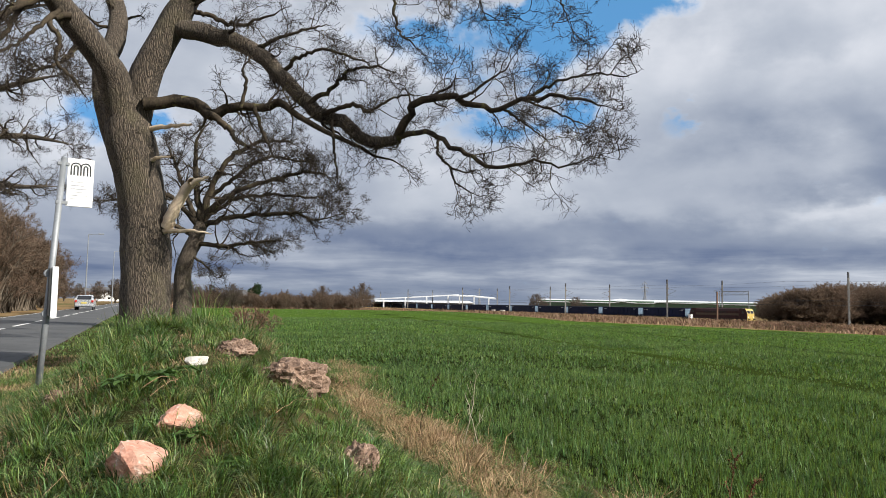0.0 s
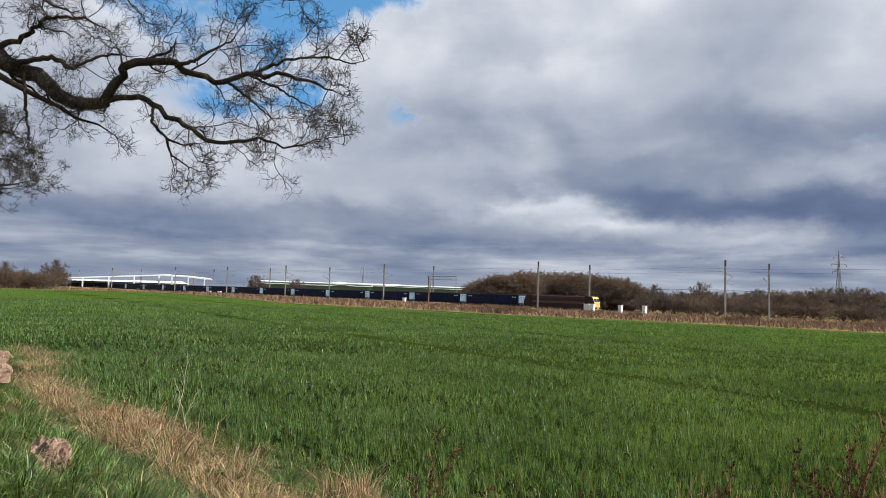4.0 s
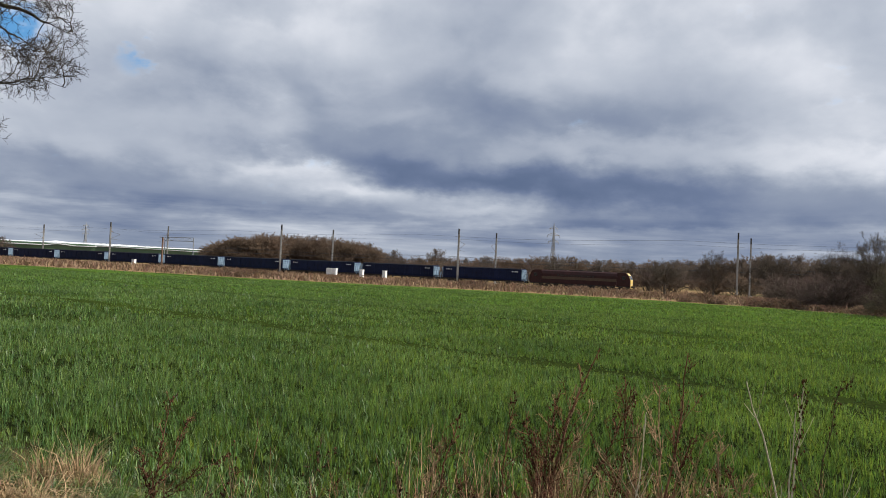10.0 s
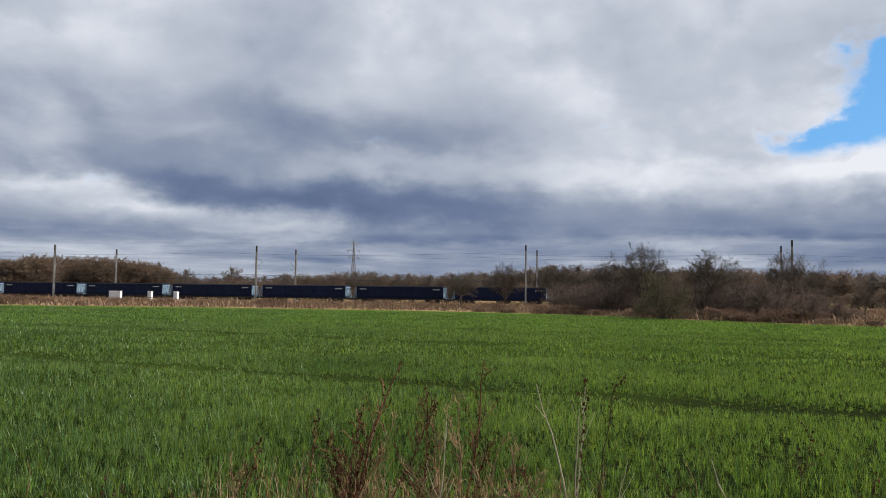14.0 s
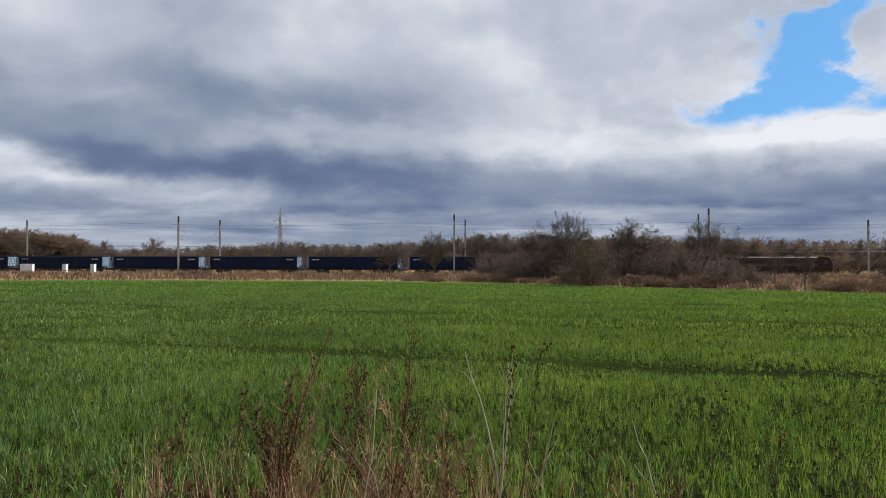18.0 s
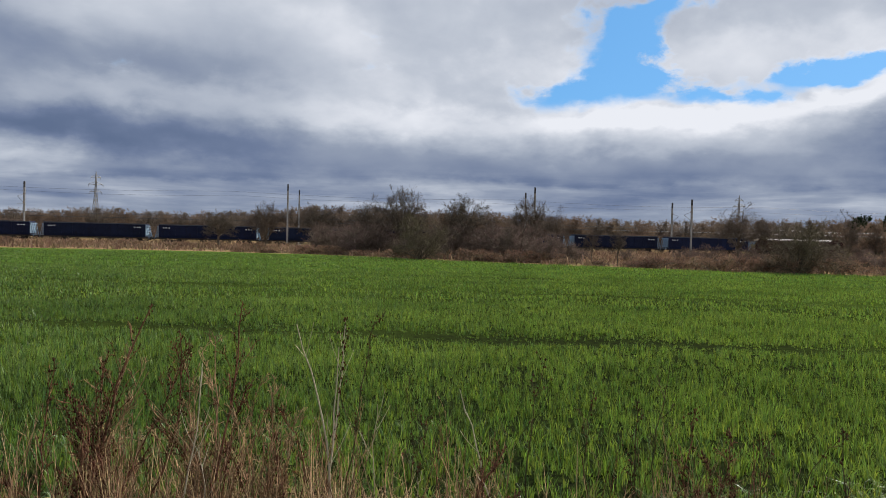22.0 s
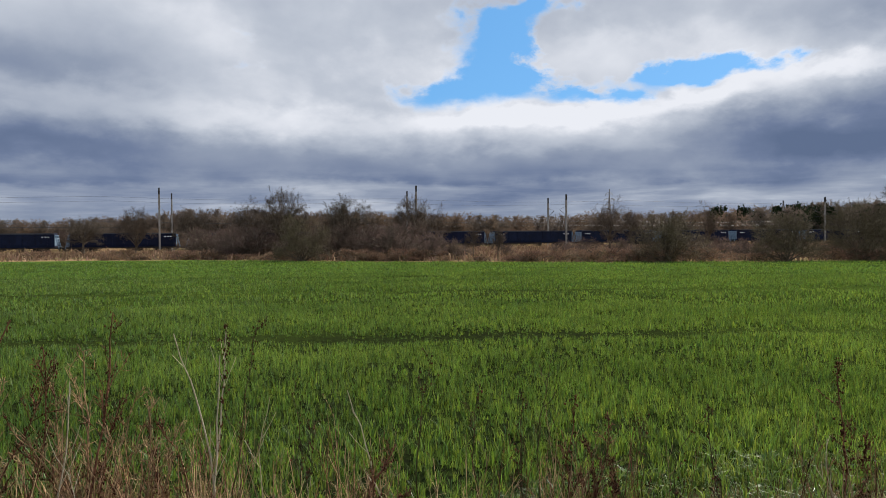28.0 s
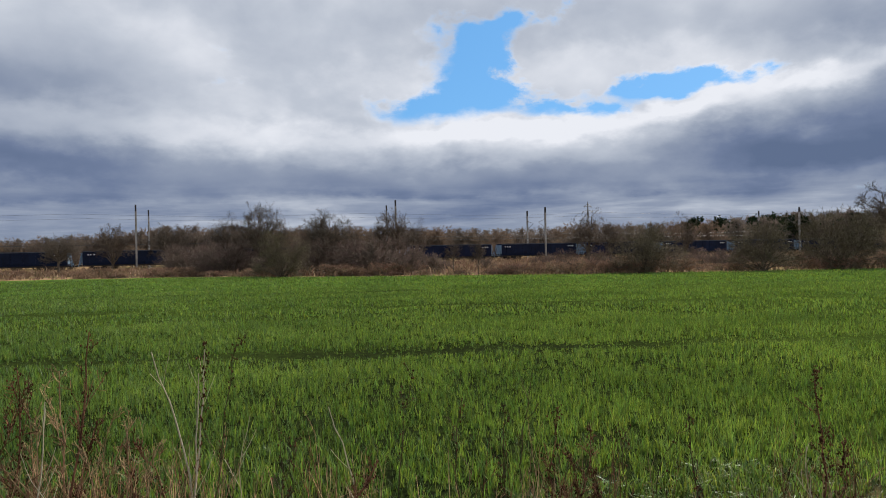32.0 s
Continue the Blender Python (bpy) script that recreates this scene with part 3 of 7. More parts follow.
def tubes(polys, radii, sides):
    """Corners and faces of many tapered tubes: polys (n, m, 3), radii (n, m)."""
    n, m, _ = polys.shape
    tangent = np.gradient(polys, axis=1)
    tangent /= np.linalg.norm(tangent, axis=2, keepdims=True) + 1e-9
    ref = np.where(np.abs(tangent[:, 0, 2:3]) > 0.9, np.array((1.0, 0, 0)), np.array((0, 0, 1.0)))
    u = np.empty_like(polys)
    side = np.cross(tangent[:, 0], ref)
    for j in range(m):
        # carry the ring along without twisting it
        side = side - tangent[:, j] * (side * tangent[:, j]).sum(1, keepdims=True)
        side /= np.linalg.norm(side, axis=1, keepdims=True) + 1e-9
        u[:, j] = side
    v = np.cross(tangent, u)
    ang = np.arange(sides) * 2 * math.pi / sides
    ring = polys[:, :, None] + radii[:, :, None, None] * (u[:, :, None] * np.cos(ang)[:, None] + v[:, :, None] * np.sin(ang)[:, None])
    index = np.arange(n * m * sides).reshape(n, m, sides)
    a, b = index[:, :-1], index[:, 1:]
    faces = np.stack([a, np.roll(a, -1, 2), np.roll(b, -1, 2), b], -1).reshape(-1, 4)
    return ring.reshape(-1, 3), faces


def tube_mesh(name, groups):
    """A mesh of several groups of tubes (polys, radii, sides)."""
    vs, fs, base = [], [], 0
    for polys, radii, sides in groups:
        v, f = tubes(polys, radii, sides)
        vs.append(v)
        fs.append(f + base)
        base += len(v)
    return sheet(name, np.concatenate(vs), np.concatenate(fs))


def curve_through(points, m):
    """m points along a smooth line through the given ones."""
    p = np.asarray(points, float)
    ext = np.vstack([2 * p[0] - p[1], p, 2 * p[-1] - p[-2]])
    t = np.linspace(0, len(p) - 1 - 1e-6, m)
    i = t.astype(int)
    f = (t - i)[:, None]
    a, b, c, d = ext[i], ext[i + 1], ext[i + 2], ext[i + 3]
    return 0.5 * (2 * b + (c - a) * f + (2 * a - 5 * b + 4 * c - d) * f * f + (3 * b - a - 3 * c + d) * f ** 3)


def sprout(rng, polys, radii, count, spread, reach, thin, wiggle=0.12, lift=0.1, start=0.25, m=6, droop=0.0, bias=1.0, least=0.0):
    """Side branches: count for each parent, at spread degrees to it, reach of its length."""
    n, pm, _ = polys.shape
    parent = np.repeat(np.arange(n), count)
    k = len(parent)
    t = start + (1 - start) * rng.random(k) ** bias
    f = t * (pm - 1)
    i = np.minimum(f.astype(int), pm - 2)
    w = (f - i)[:, None]
    base = polys[parent, i] * (1 - w) + polys[parent, i + 1] * w
    r0 = radii[parent, i] * (1 - w[:, 0]) + radii[parent, i + 1] * w[:, 0]
    along = polys[parent, i + 1] - polys[parent, i]
    along /= np.linalg.norm(along, axis=1, keepdims=True) + 1e-9
    side = np.cross(along, rng.normal(size=(k, 3)))
    side /= np.linalg.norm(side, axis=1, keepdims=True) + 1e-9
    ang = np.radians(spread * (0.6 + 0.8 * rng.random(k)))[:, None]
    way = along * np.cos(ang) + side * np.sin(ang)
    way[:, 2] += lift
    way /= np.linalg.norm(way, axis=1, keepdims=True)
    size = np.linalg.norm(polys[:, -1] - polys[:, 0], axis=1)[parent] * reach * (1.1 - 0.6 * t) * (0.6 + 0.8 * rng.random(k))
    size = np.maximum(size, least)
    out = np.empty((k, m, 3))
    out[:, 0] = base
    step = (size / (m - 1))[:, None]
    for j in range(1, m):
        way = way + rng.normal(size=(k, 3)) * wiggle
        way[:, 2] += lift * 0.35 - droop * j / m
        way /= np.linalg.norm(way, axis=1, keepdims=True)
        out[:, j] = out[:, j - 1] + way * step
    taper = np.linspace(1, 0.25, m)
    return out, (r0 * thin)[:, None] * taper


def spikes(rng, base, tall, wide, lean):
    """Grass leaves far off: one leaning triangle each."""
    n = len(base)
    turn, face = rng.random(n) * 6.28319, rng.random(n) * 6.28319
    across = np.stack([np.cos(face), np.sin(face), np.zeros(n)], 1) * (wide / 2)[:, None]
    tip = base + np.stack([np.cos(turn) * lean * tall, np.sin(turn) * lean * tall, tall * (1 - 0.3 * lean)], 1)
    return np.stack([base - across, base + across, tip], 1).reshape(-1, 3), np.arange(n * 3).reshape(-1, 3)


def blades(rng, base, tall, wide, lean, bend=0.5, turn=None):
    """Grass leaves: two-piece strips that bend over. Returns corners and faces."""
    n = len(base)
    turn = rng.random(n) * 6.28319 if turn is None else turn
    out = np.stack([np.cos(turn), np.sin(turn), np.zeros(n)], 1)
    face = rng.random(n) * 6.28319
    across = np.stack([np.cos(face), np.sin(face), np.zeros(n)], 1) * (wide / 2)[:, None]
    up = np.array((0, 0, 1.0))
    mid = base + up * (tall * 0.55)[:, None] + out * (lean * tall * 0.4)[:, None]
    tip = base + up * (tall * (1 - bend * lean))[:, None] + out * (lean * tall * 1.15)[:, None]
    v = np.stack([base - across, base + across, mid + across * 0.8, mid - across * 0.8, tip], 1).reshape(-1, 3)
    i = np.arange(n)[:, None] * 5
    return v, [i + np.array((0, 1, 2, 3)), i + np.array((3, 2, 4))]


def leaf_thing(name, v, f, material, **tags):
    return tagged(attach(name, sheet(name, v, f), material), **tags)


# ---------------- ground ----------------
def tramline(x, y):
    """How strongly the crop is missing along the sprayer's wheel marks."""
    az = radians(-26.0)
    across = x * math.cos(az) - y * math.sin(az)
    out = np.zeros_like(x)
    wander = 0.12 * np.sin((x * math.sin(az) + y * math.cos(az)) * 0.21)
    for c in TRAMS:
        out = np.maximum(out, np.exp(-((across - c + wander) / 0.68) ** 2))
    return out


TRAMS = (12.5, 24.4, 36.4, 48.4)


def build_ground():
    rings = np.concatenate([[0.02], np.geomspace(0.35, 4600, 250)])
    az = np.radians(np.arange(0, 360, 1.5))
    r, a = np.meshgrid(rings, az, indexing="ij")
    x, y = r * np.sin(a), r * np.cos(a)
    z = height(x, y) + 0.03 * ripple(x, y, 5.3, 0.3) * (r < 14) * (r > 1.0)
    k = len(az)
    i = np.arange(len(rings) * k).reshape(len(rings), k)
    f = np.stack([i[:-1], i[1:], np.roll(i[1:], -1, 1), np.roll(i[:-1], -1, 1)], -1).reshape(-1, 4)
    mesh = sheet("ground", np.stack([x, y, z], -1).reshape(-1, 3), [f[:, ::-1], i[:1, ::-1].copy()])
    crop, turf, bare = zones(x, y)
    # alpha: painted shade near the eye and along tramlines, lit canopy green beyond
    layer = mesh.color_attributes.new("zone", "FLOAT_COLOR", "POINT")
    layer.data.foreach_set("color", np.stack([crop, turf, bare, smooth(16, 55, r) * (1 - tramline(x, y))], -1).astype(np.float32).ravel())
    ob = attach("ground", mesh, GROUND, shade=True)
    tagged(ob, "open farmland with a green wheat field and rough margins", "ground", kind="structure")


build_ground()


def road_point(along, right, z=0.0):
    p = ROAD_U * along + ROAD_R * right
    return Vector((p[0], p[1], z))


def build_road():
    bm = bmesh.new()
    prev = None
    for a in (-60, -30, -10, 0, 10, 20, 30, 45, 60, 90, 130, 180, 250, 330):
        row = [bm.verts.new(road_point(a, r, z)) for r, z in ((-2.15, 0.30), (-2.2, 0.40), (-5.0, 0.46), (-7.8, 0.40), (-7.85, 0.30))]
        if prev:
            for i in range(4):
                bm.faces.new((prev[i], prev[i + 1], row[i + 1], row[i]))
        prev = row
    road = part("road", bm, ASPHALT)
    tagged(road, "grey two-lane asphalt road with white centre dashes", "road", kind="structure")
    dash = bmesh.new()
    box(dash, -0.06, 0.06, -2.1, 2.1, 0, 0.008)
    mesh = bpy.data.meshes.new("dash")
    dash.to_mesh(mesh)
    dash.free()
    mesh.materials.append(ROAD_PAINT)
    for i in range(24):
        ob = new("centre_dash", mesh)
        ob.parent = road
        ob.matrix_basis = Matrix.Translation(road_point(4 + 6.3 * i, -4.75, 0.458)) @ pose(0, 0, 0, 0, 0, -ROAD_AZ)
    edge = bmesh.new()
    for a in range(0, 240, 12):
        vs = [bm_v for bm_v in (edge.verts.new(road_point(a, -7.55, 0.413)), edge.verts.new(road_point(a + 12, -7.55, 0.413)), edge.verts.new(road_point(a + 12, -7.65, 0.411)), edge.verts.new(road_point(a, -7.65, 0.411)))]
        edge.faces.new(vs[::-1])
    part("edge_line", edge, ROAD_PAINT, road)


build_road()


# ---------------- crops and grass ----------------
def sector(rng, n, az0, az1, d0, d1):
    d = np.sqrt(rng.random(n) * (d1 * d1 - d0 * d0) + d0 * d0)
    a = np.radians(az0 + (az1 - az0) * rng.random(n))
    return d * np.sin(a), d * np.cos(a)


def build_crop():
    rng = np.random.default_rng(5)
    vs, quads, tris, base = [], [], [], 0
    # plants in drilled rows, each a tuft of leaves: plants, leaves, from, to, height, width
    for n, leaves, d0, d1, tall, wide in ((7400, 9, 3.4, 6.5, 0.160, 0.0066), (21000, 8, 6.5, 11, 0.155, 0.0086), (52000, 7, 11, 20, 0.150, 0.0130), (85000, 5, 20, 42, 0.14, 0.026), (85000, 4, 42, 80, 0.14, 0.050), (36000, 3, 80, 210, 0.13, 0.09)):
        x, y = sector(rng, n, -40, 112, d0, d1)
        az = radians(-26.0)
        across, along = x * math.cos(az) - y * math.sin(az), x * math.sin(az) + y * math.cos(az)
        across = np.round(across / 0.13) * 0.13 + rng.normal(size=n) * 0.024
        x, y = across * math.cos(az) + along * math.sin(az), -across * math.sin(az) + along * math.cos(az)
        crop, turf, bare = zones(x, y)
        d, a = np.hypot(x, y), np.degrees(np.arctan2(x, y))
        keep = (crop > 0.3 + 0.6 * rng.random(n)) & (tramline(x, y) < 0.45 + 0.65 * rng.random(n)) & (d < np.interp(a, EDGE_AZ, EDGE_D))
        x, y = np.repeat(x[keep], leaves), np.repeat(y[keep], leaves)
        k = len(x)
        size = np.repeat(0.5 + 0.9 * rng.random(k // leaves), leaves)
        patch = 0.95 + 0.14 * ripple(x, y, 0.4, 0.4) + 0.22 * ripple(x, y, 2.9, 0.9)
        h = tall * size * (0.65 + 0.5 * rng.random(k)) * patch * (1 - 0.6 * tramline(x, y))
        x, y = x + rng.normal(size=k) * 0.010, y + rng.normal(size=k) * 0.010
        at = np.stack([x, y, height(x, y) - 0.02], 1)
        if d0 < 6:
            v, (q, t) = blades(rng, at, h, wide * (0.7 + 0.6 * rng.random(k)), 0.05 + 0.42 * rng.random(k))
            quads.append(q + base)
        else:
            v, t = spikes(rng, at, h, wide * (0.7 + 0.6 * rng.random(k)), 0.05 + 0.42 * rng.random(k))
        vs.append(v), tris.append(t + base)
        base += len(v)
    leaf_thing("wheat_crop", np.concatenate(vs), [np.concatenate(quads), np.concatenate(tris)], CROP,
               label="young green wheat drilled in rows across the field", category="crop", kind="stuff")


build_crop()


def verge_blades(rng, n, where, tall, wide, keep=None, lean=(0.3, 0.7)):
    a0, a1, r0, r1 = where
    along, right = a0 + (a1 - a0) * rng.random(n), r0 + (r1 - r0) * rng.random(n)
    x, y = along * ROAD_U[0] + right * ROAD_R[0], along * ROAD_U[1] + right * ROAD_R[1]
    ok = np.hypot(x, y) > 0.35
    if keep is not None:
        ok &= keep(x, y, along, right)
    x, y = x[ok], y[ok]
    k = len(x)
    tuft = np.clip(0.75 + 0.6 * ripple(x, y, 2.6, 0.2) + 0.3 * ripple(x, y, 7.0, 0.5), 0.25, 1.8)
    h = tall * tuft * (0.5 + 0.8 * rng.random(k))
    at = np.stack([x, y, height(x, y) - 0.02], 1)
    return blades(rng, at, h, wide * (0.6 + 0.8 * rng.random(k)), lean[0] + lean[1] * rng.random(k))


def tussocks(rng, along, right, each, radius, tall, wide, spread=1.0):
    """Clumps of leaves that lean out from their middles."""
    n = len(along)
    x, y = along * ROAD_U[0] + right * ROAD_R[0], along * ROAD_U[1] + right * ROAD_R[1]
    ok = np.hypot(x, y) > 1.7
    x, y = np.repeat(x[ok], each), np.repeat(y[ok], each)
    size = np.repeat(0.55 + 0.75 * rng.random(ok.sum()), each)
    sway = np.repeat(rng.random(ok.sum()) * 6.28, each)
    k = len(x)
    turn = rng.random(k) * 6.28319
    out = np.sqrt(rng.random(k))
    x, y = x + np.cos(turn) * out * radius * size, y + np.sin(turn) * out * radius * size
    lean = (0.15 + 0.75 * out * (0.4 + 0.6 * rng.random(k)) + 0.2 * rng.random(k)) * spread
    h = tall * size * (1.1 - 0.35 * out) * (0.55 + 0.6 * rng.random(k))
    turn = turn + rng.normal(size=k) * 0.6 + 0.25 * np.sin(sway - turn)
    return blades(rng, np.stack([x, y, height(x, y) - 0.02], 1), h, wide * (0.6 + 0.8 * rng.random(k)), lean, 0.55, turn)


def dry_line(rng, along, each, spread, tall, wander=0.15):
    """Dead grass along the edge of the crop."""
    along = along[ripple(along, along * 0.3, 1.7, 0.9) > -1.0 + 0.9 * rng.random(len(along))]
    right = 2.98 + 0.12 * np.sin(along * 0.9) + 0.1 * np.sin(along * 2.3) + 0.22 * np.maximum(0, along - 10.5) + rng.normal(size=len(along)) * wander
    return tussocks(rng, along, right, each, 0.15, tall, 0.0065, spread)


def build_verge():
    rng = np.random.default_rng(11)
    v1, f1 = verge_blades(rng, 90000, (1.5, 13.0, -2.1, 4.1), 0.085, 0.0055)
    leaf_thing("verge_grass", v1, f1, TURF, label="short green grass on the roadside heap", category="grass", kind="stuff")
    # rank tufts, closer together on some patches than on others
    along, right = 1.6 + 11.4 * rng.random(4300) ** 1.15, -2.0 + 5.6 * rng.random(4300)
    thick = ripple(along, right, 1.6, 0.4) + 0.5 * ripple(along, right, 4.3, 0.8) > -0.7 + 0.9 * rng.random(4300)
    along, right = along[thick], right[thick]
    v6, f6 = tussocks(rng, along, right, 85, 0.06, 0.195, 0.0046, 1.2)
    leaf_thing("verge_grass", v6, f6, TURF, label="rank tussocks of long green grass on the heap", category="grass", kind="stuff")
    v7, f7 = tussocks(rng, 8.2 + 4.8 * rng.random(150), -0.5 + 2.6 * rng.random(150), 40, 0.16, 0.46, 0.0065, 0.7)
    leaf_thing("verge_grass", v7, f7, TURF, label="tall thin grass stems on the crest of the heap", category="grass", kind="stuff")
    v2, f2 = verge_blades(rng, 42000, (13.0, 60.0, -2.1, 3.2), 0.16, 0.014)
    leaf_thing("verge_grass", v2, f2, TURF, label="green verge grass beside the road", category="grass", kind="stuff")
    v4, f4 = verge_blades(rng, 52000, (-8.0, 5.0, 1.2, 4.4), 0.16, 0.0065)
    leaf_thing("verge_grass", v4, f4, TURF, label="short green grass at the field margin", category="grass", kind="stuff")

    # dead grass: matted clumps along the edge of the crop, thin threads on the heap, bleached turf by the road
    v3, f3 = dry_line(rng, np.concatenate([3.9 + 7.6 * rng.random(200), 10.5 + 9 * rng.random(60)]), 55, 2.1, 0.30)
    leaf_thing("dry_grass", v3, f3, STRAW, label="flattened straw-coloured dead grass at the field edge", category="dry grass", kind="stuff")
    v8, f8 = dry_line(rng, 4.0 + 8.0 * rng.random(30), 14, 0.8, 0.55, 0.28)
    leaf_thing("dry_grass", v8, f8, STRAW, label="upright bleached grass stems at the field edge", category="dry grass", kind="stuff")
    along, right = 4.55 + 0.14 * rng.normal(size=9), 3.45 + 0.10 * rng.normal(size=9)
    v9, f9 = tussocks(rng, along, right, 50, 0.09, 0.46, 0.006, 0.7)
    leaf_thing("dry_grass", v9, f9, STRAW, label="sheaf of dead straw leaning against the crop", category="dry grass", kind="stuff")
    along, right = 1.8 + 10.0 * rng.random(190), -2.1 + 4.4 * rng.random(190) ** 1.5
    v5, f5 = tussocks(rng, along, right, 46, 0.15, 0.20, 0.0045, 1.6)
    leaf_thing("dry_grass", v5, f5, STRAW, label="thin dead grass mixed into the verge", category="dry grass", kind="stuff")
    along, right = 5.0 + 13.0 * rng.random(420), -2.05 + 1.5 * rng.random(420) ** 1.4
    v10, f10 = tussocks(rng, along, right, 40, 0.15, 0.13, 0.0055, 1.3)
    leaf_thing("dry_grass", v10, f10, STRAW, label="short bleached grass beside the road edge", category="dry grass", kind="stuff")


build_verge()


def build_rough():
    """The brown rough land between the field and the railway."""
    rng = np.random.default_rng(21)
    x, y = sector(rng, 90000, -40, 112, 60, 215)
    d, a = np.hypot(x, y), np.degrees(np.arctan2(x, y))
    p = x * RAIL_N[0] + y * RAIL_N[1]
    ok = (d > np.interp(a, EDGE_AZ, EDGE_D) + 0.6) & (p < 143)
    right = x * ROAD_R[0] + y * ROAD_R[1]
    ok &= right > 3
    x, y, d, a = x[ok], y[ok], d[ok], a[ok]
    k = len(x)
    clump = np.clip(0.7 + 0.5 * ripple(x, y, 0.35, 0.3) + 0.35 * ripple(x, y, 1.1, 0.8), 0.15, 1.7)
    h = 0.95 * clump * (0.5 + 0.8 * rng.random(k))
    at = np.stack([x, y, height(x, y) - 0.05], 1)
    v, f = blades(rng, at, h, 0.16 * (0.5 + rng.random(k)), 0.2 + 0.6 * rng.random(k))
    p2 = 116 + 28 * rng.random(34000)
    s2 = -230 + 400 * rng.random(34000)
    x2, y2 = RAIL_N[0] * p2 + RAIL_U[0] * s2, RAIL_N[1] * p2 + RAIL_U[1] * s2
    d2, a2 = np.hypot(x2, y2), np.degrees(np.arctan2(x2, y2))
    ok2 = d2 > np.interp(a2, EDGE_AZ, EDGE_D) + 1
    x2, y2, p2 = x2[ok2], y2[ok2], p2[ok2]
    k2 = len(x2)
    h2 = (0.9 + 0.8 * smooth(116, 140, p2)) * np.clip(0.85 + 0.35 * ripple(x2, y2, 0.5, 0.6), 0.4, 1.4) * (0.7 + 0.5 * rng.random(k2))
    w, (g0, g1) = blades(rng, np.stack([x2, y2, height(x2, y2) - 0.05], 1), h2, 0.16 * (0.5 + rng.random(k2)), 0.2 + 0.5 * rng.random(k2))
    f = [np.concatenate([f[0], g0 + len(v)]), np.concatenate([f[1], g1 + len(v)])]
    v = np.concatenate([v, w])
    leaf_thing("rough_grass", v, f, REED, label="brown winter grass and reeds along the railway", category="rough grass", kind="stuff")


build_rough()

# ---------------- railway ----------------
def rail_point(s, off=0.0, z=0.0):
    """s along the line, off metres beyond the near track."""
    p = RAIL_N * (RAIL_P + off) + RAIL_U * s
    return Vector((p[0], p[1], z))


RAIL_TURN = -RAIL_AZ  # local x along the line, local y away from the field


def build_track():
    bm = bmesh.new()
    outline = ((-2.4, -2.3), (-1.7, RAIL_Z - 0.22), (14.0, RAIL_Z - 0.22), (15.0, -2.3))
    ends = [[bm.verts.new(rail_point(s, o, z)) for o, z in outline] for s in (-700, -350, -150, 0, 150, 350, 600)]
    for a, b in zip(ends, ends[1:]):
        for i in range(3):
            bm.faces.new((a[i], b[i], b[i + 1], a[i + 1]))
    bed = part("track_bed", bm, BALLAST)
    tagged(bed, "stone ballast bed of a four-track railway", "railway", kind="structure")
    for track in (0.0, 3.6, 8.2, 11.8):
        for gauge in (-0.72, 0.72):
            r = bmesh.new()
            box(r, -700, 600, -0.035, 0.035, 0, 0.15)
            ob = part("rail", r, RAIL, bed)
            ob.matrix_basis = Matrix.Translation(rail_point(0, track + gauge, RAIL_Z - 0.15)) @ pose(0, 0, 0, 0, 0, RAIL_TURN)


build_track()


def wheel_mesh():
    bm = bmesh.new()
    rod(bm, (0, -0.07, 0), (0, 0.07, 0), 0.46, sides=16)
    rod(bm, (0, 0.05, 0), (0, 0.09, 0), 0.50, sides=16)
    rod(bm, (0, -0.12, 0), (0, -0.07, 0), 0.16, sides=10)
    mesh = bpy.data.meshes.new("wheel")
    bm.to_mesh(mesh)
    bm.free()
    mesh.materials.append(UNDERGEAR)
    return mesh


WHEEL = wheel_mesh()


def bogie(parent, x, axles, half):
    bm = bmesh.new()
    for side in (-1.02, 1.02):
        box(bm, x - half, x + half, side - 0.07, side + 0.07, 0.42, 0.72)
        for i in range(axles):
            c = x - half * 0.72 + (2 * half * 0.72) * i / (axles - 1)
            box(bm, c - 0.17, c + 0.17, side - 0.12, side + 0.12, 0.32, 0.62)
    box(bm, x - 0.3, x + 0.3, -1.05, 1.05, 0.5, 0.85)
    frame_ob = part("bogie", bm, UNDERGEAR, parent)
    for i in range(axles):
        c = x - half * 0.72 + (2 * half * 0.72) * i / (axles - 1)
        for side in (-0.76, 0.76):
            w = new("wheel", WHEEL)
            w.parent = frame_ob
            w.matrix_basis = pose(c, side, 0.48, 0, 0, 180 if side > 0 else 0)


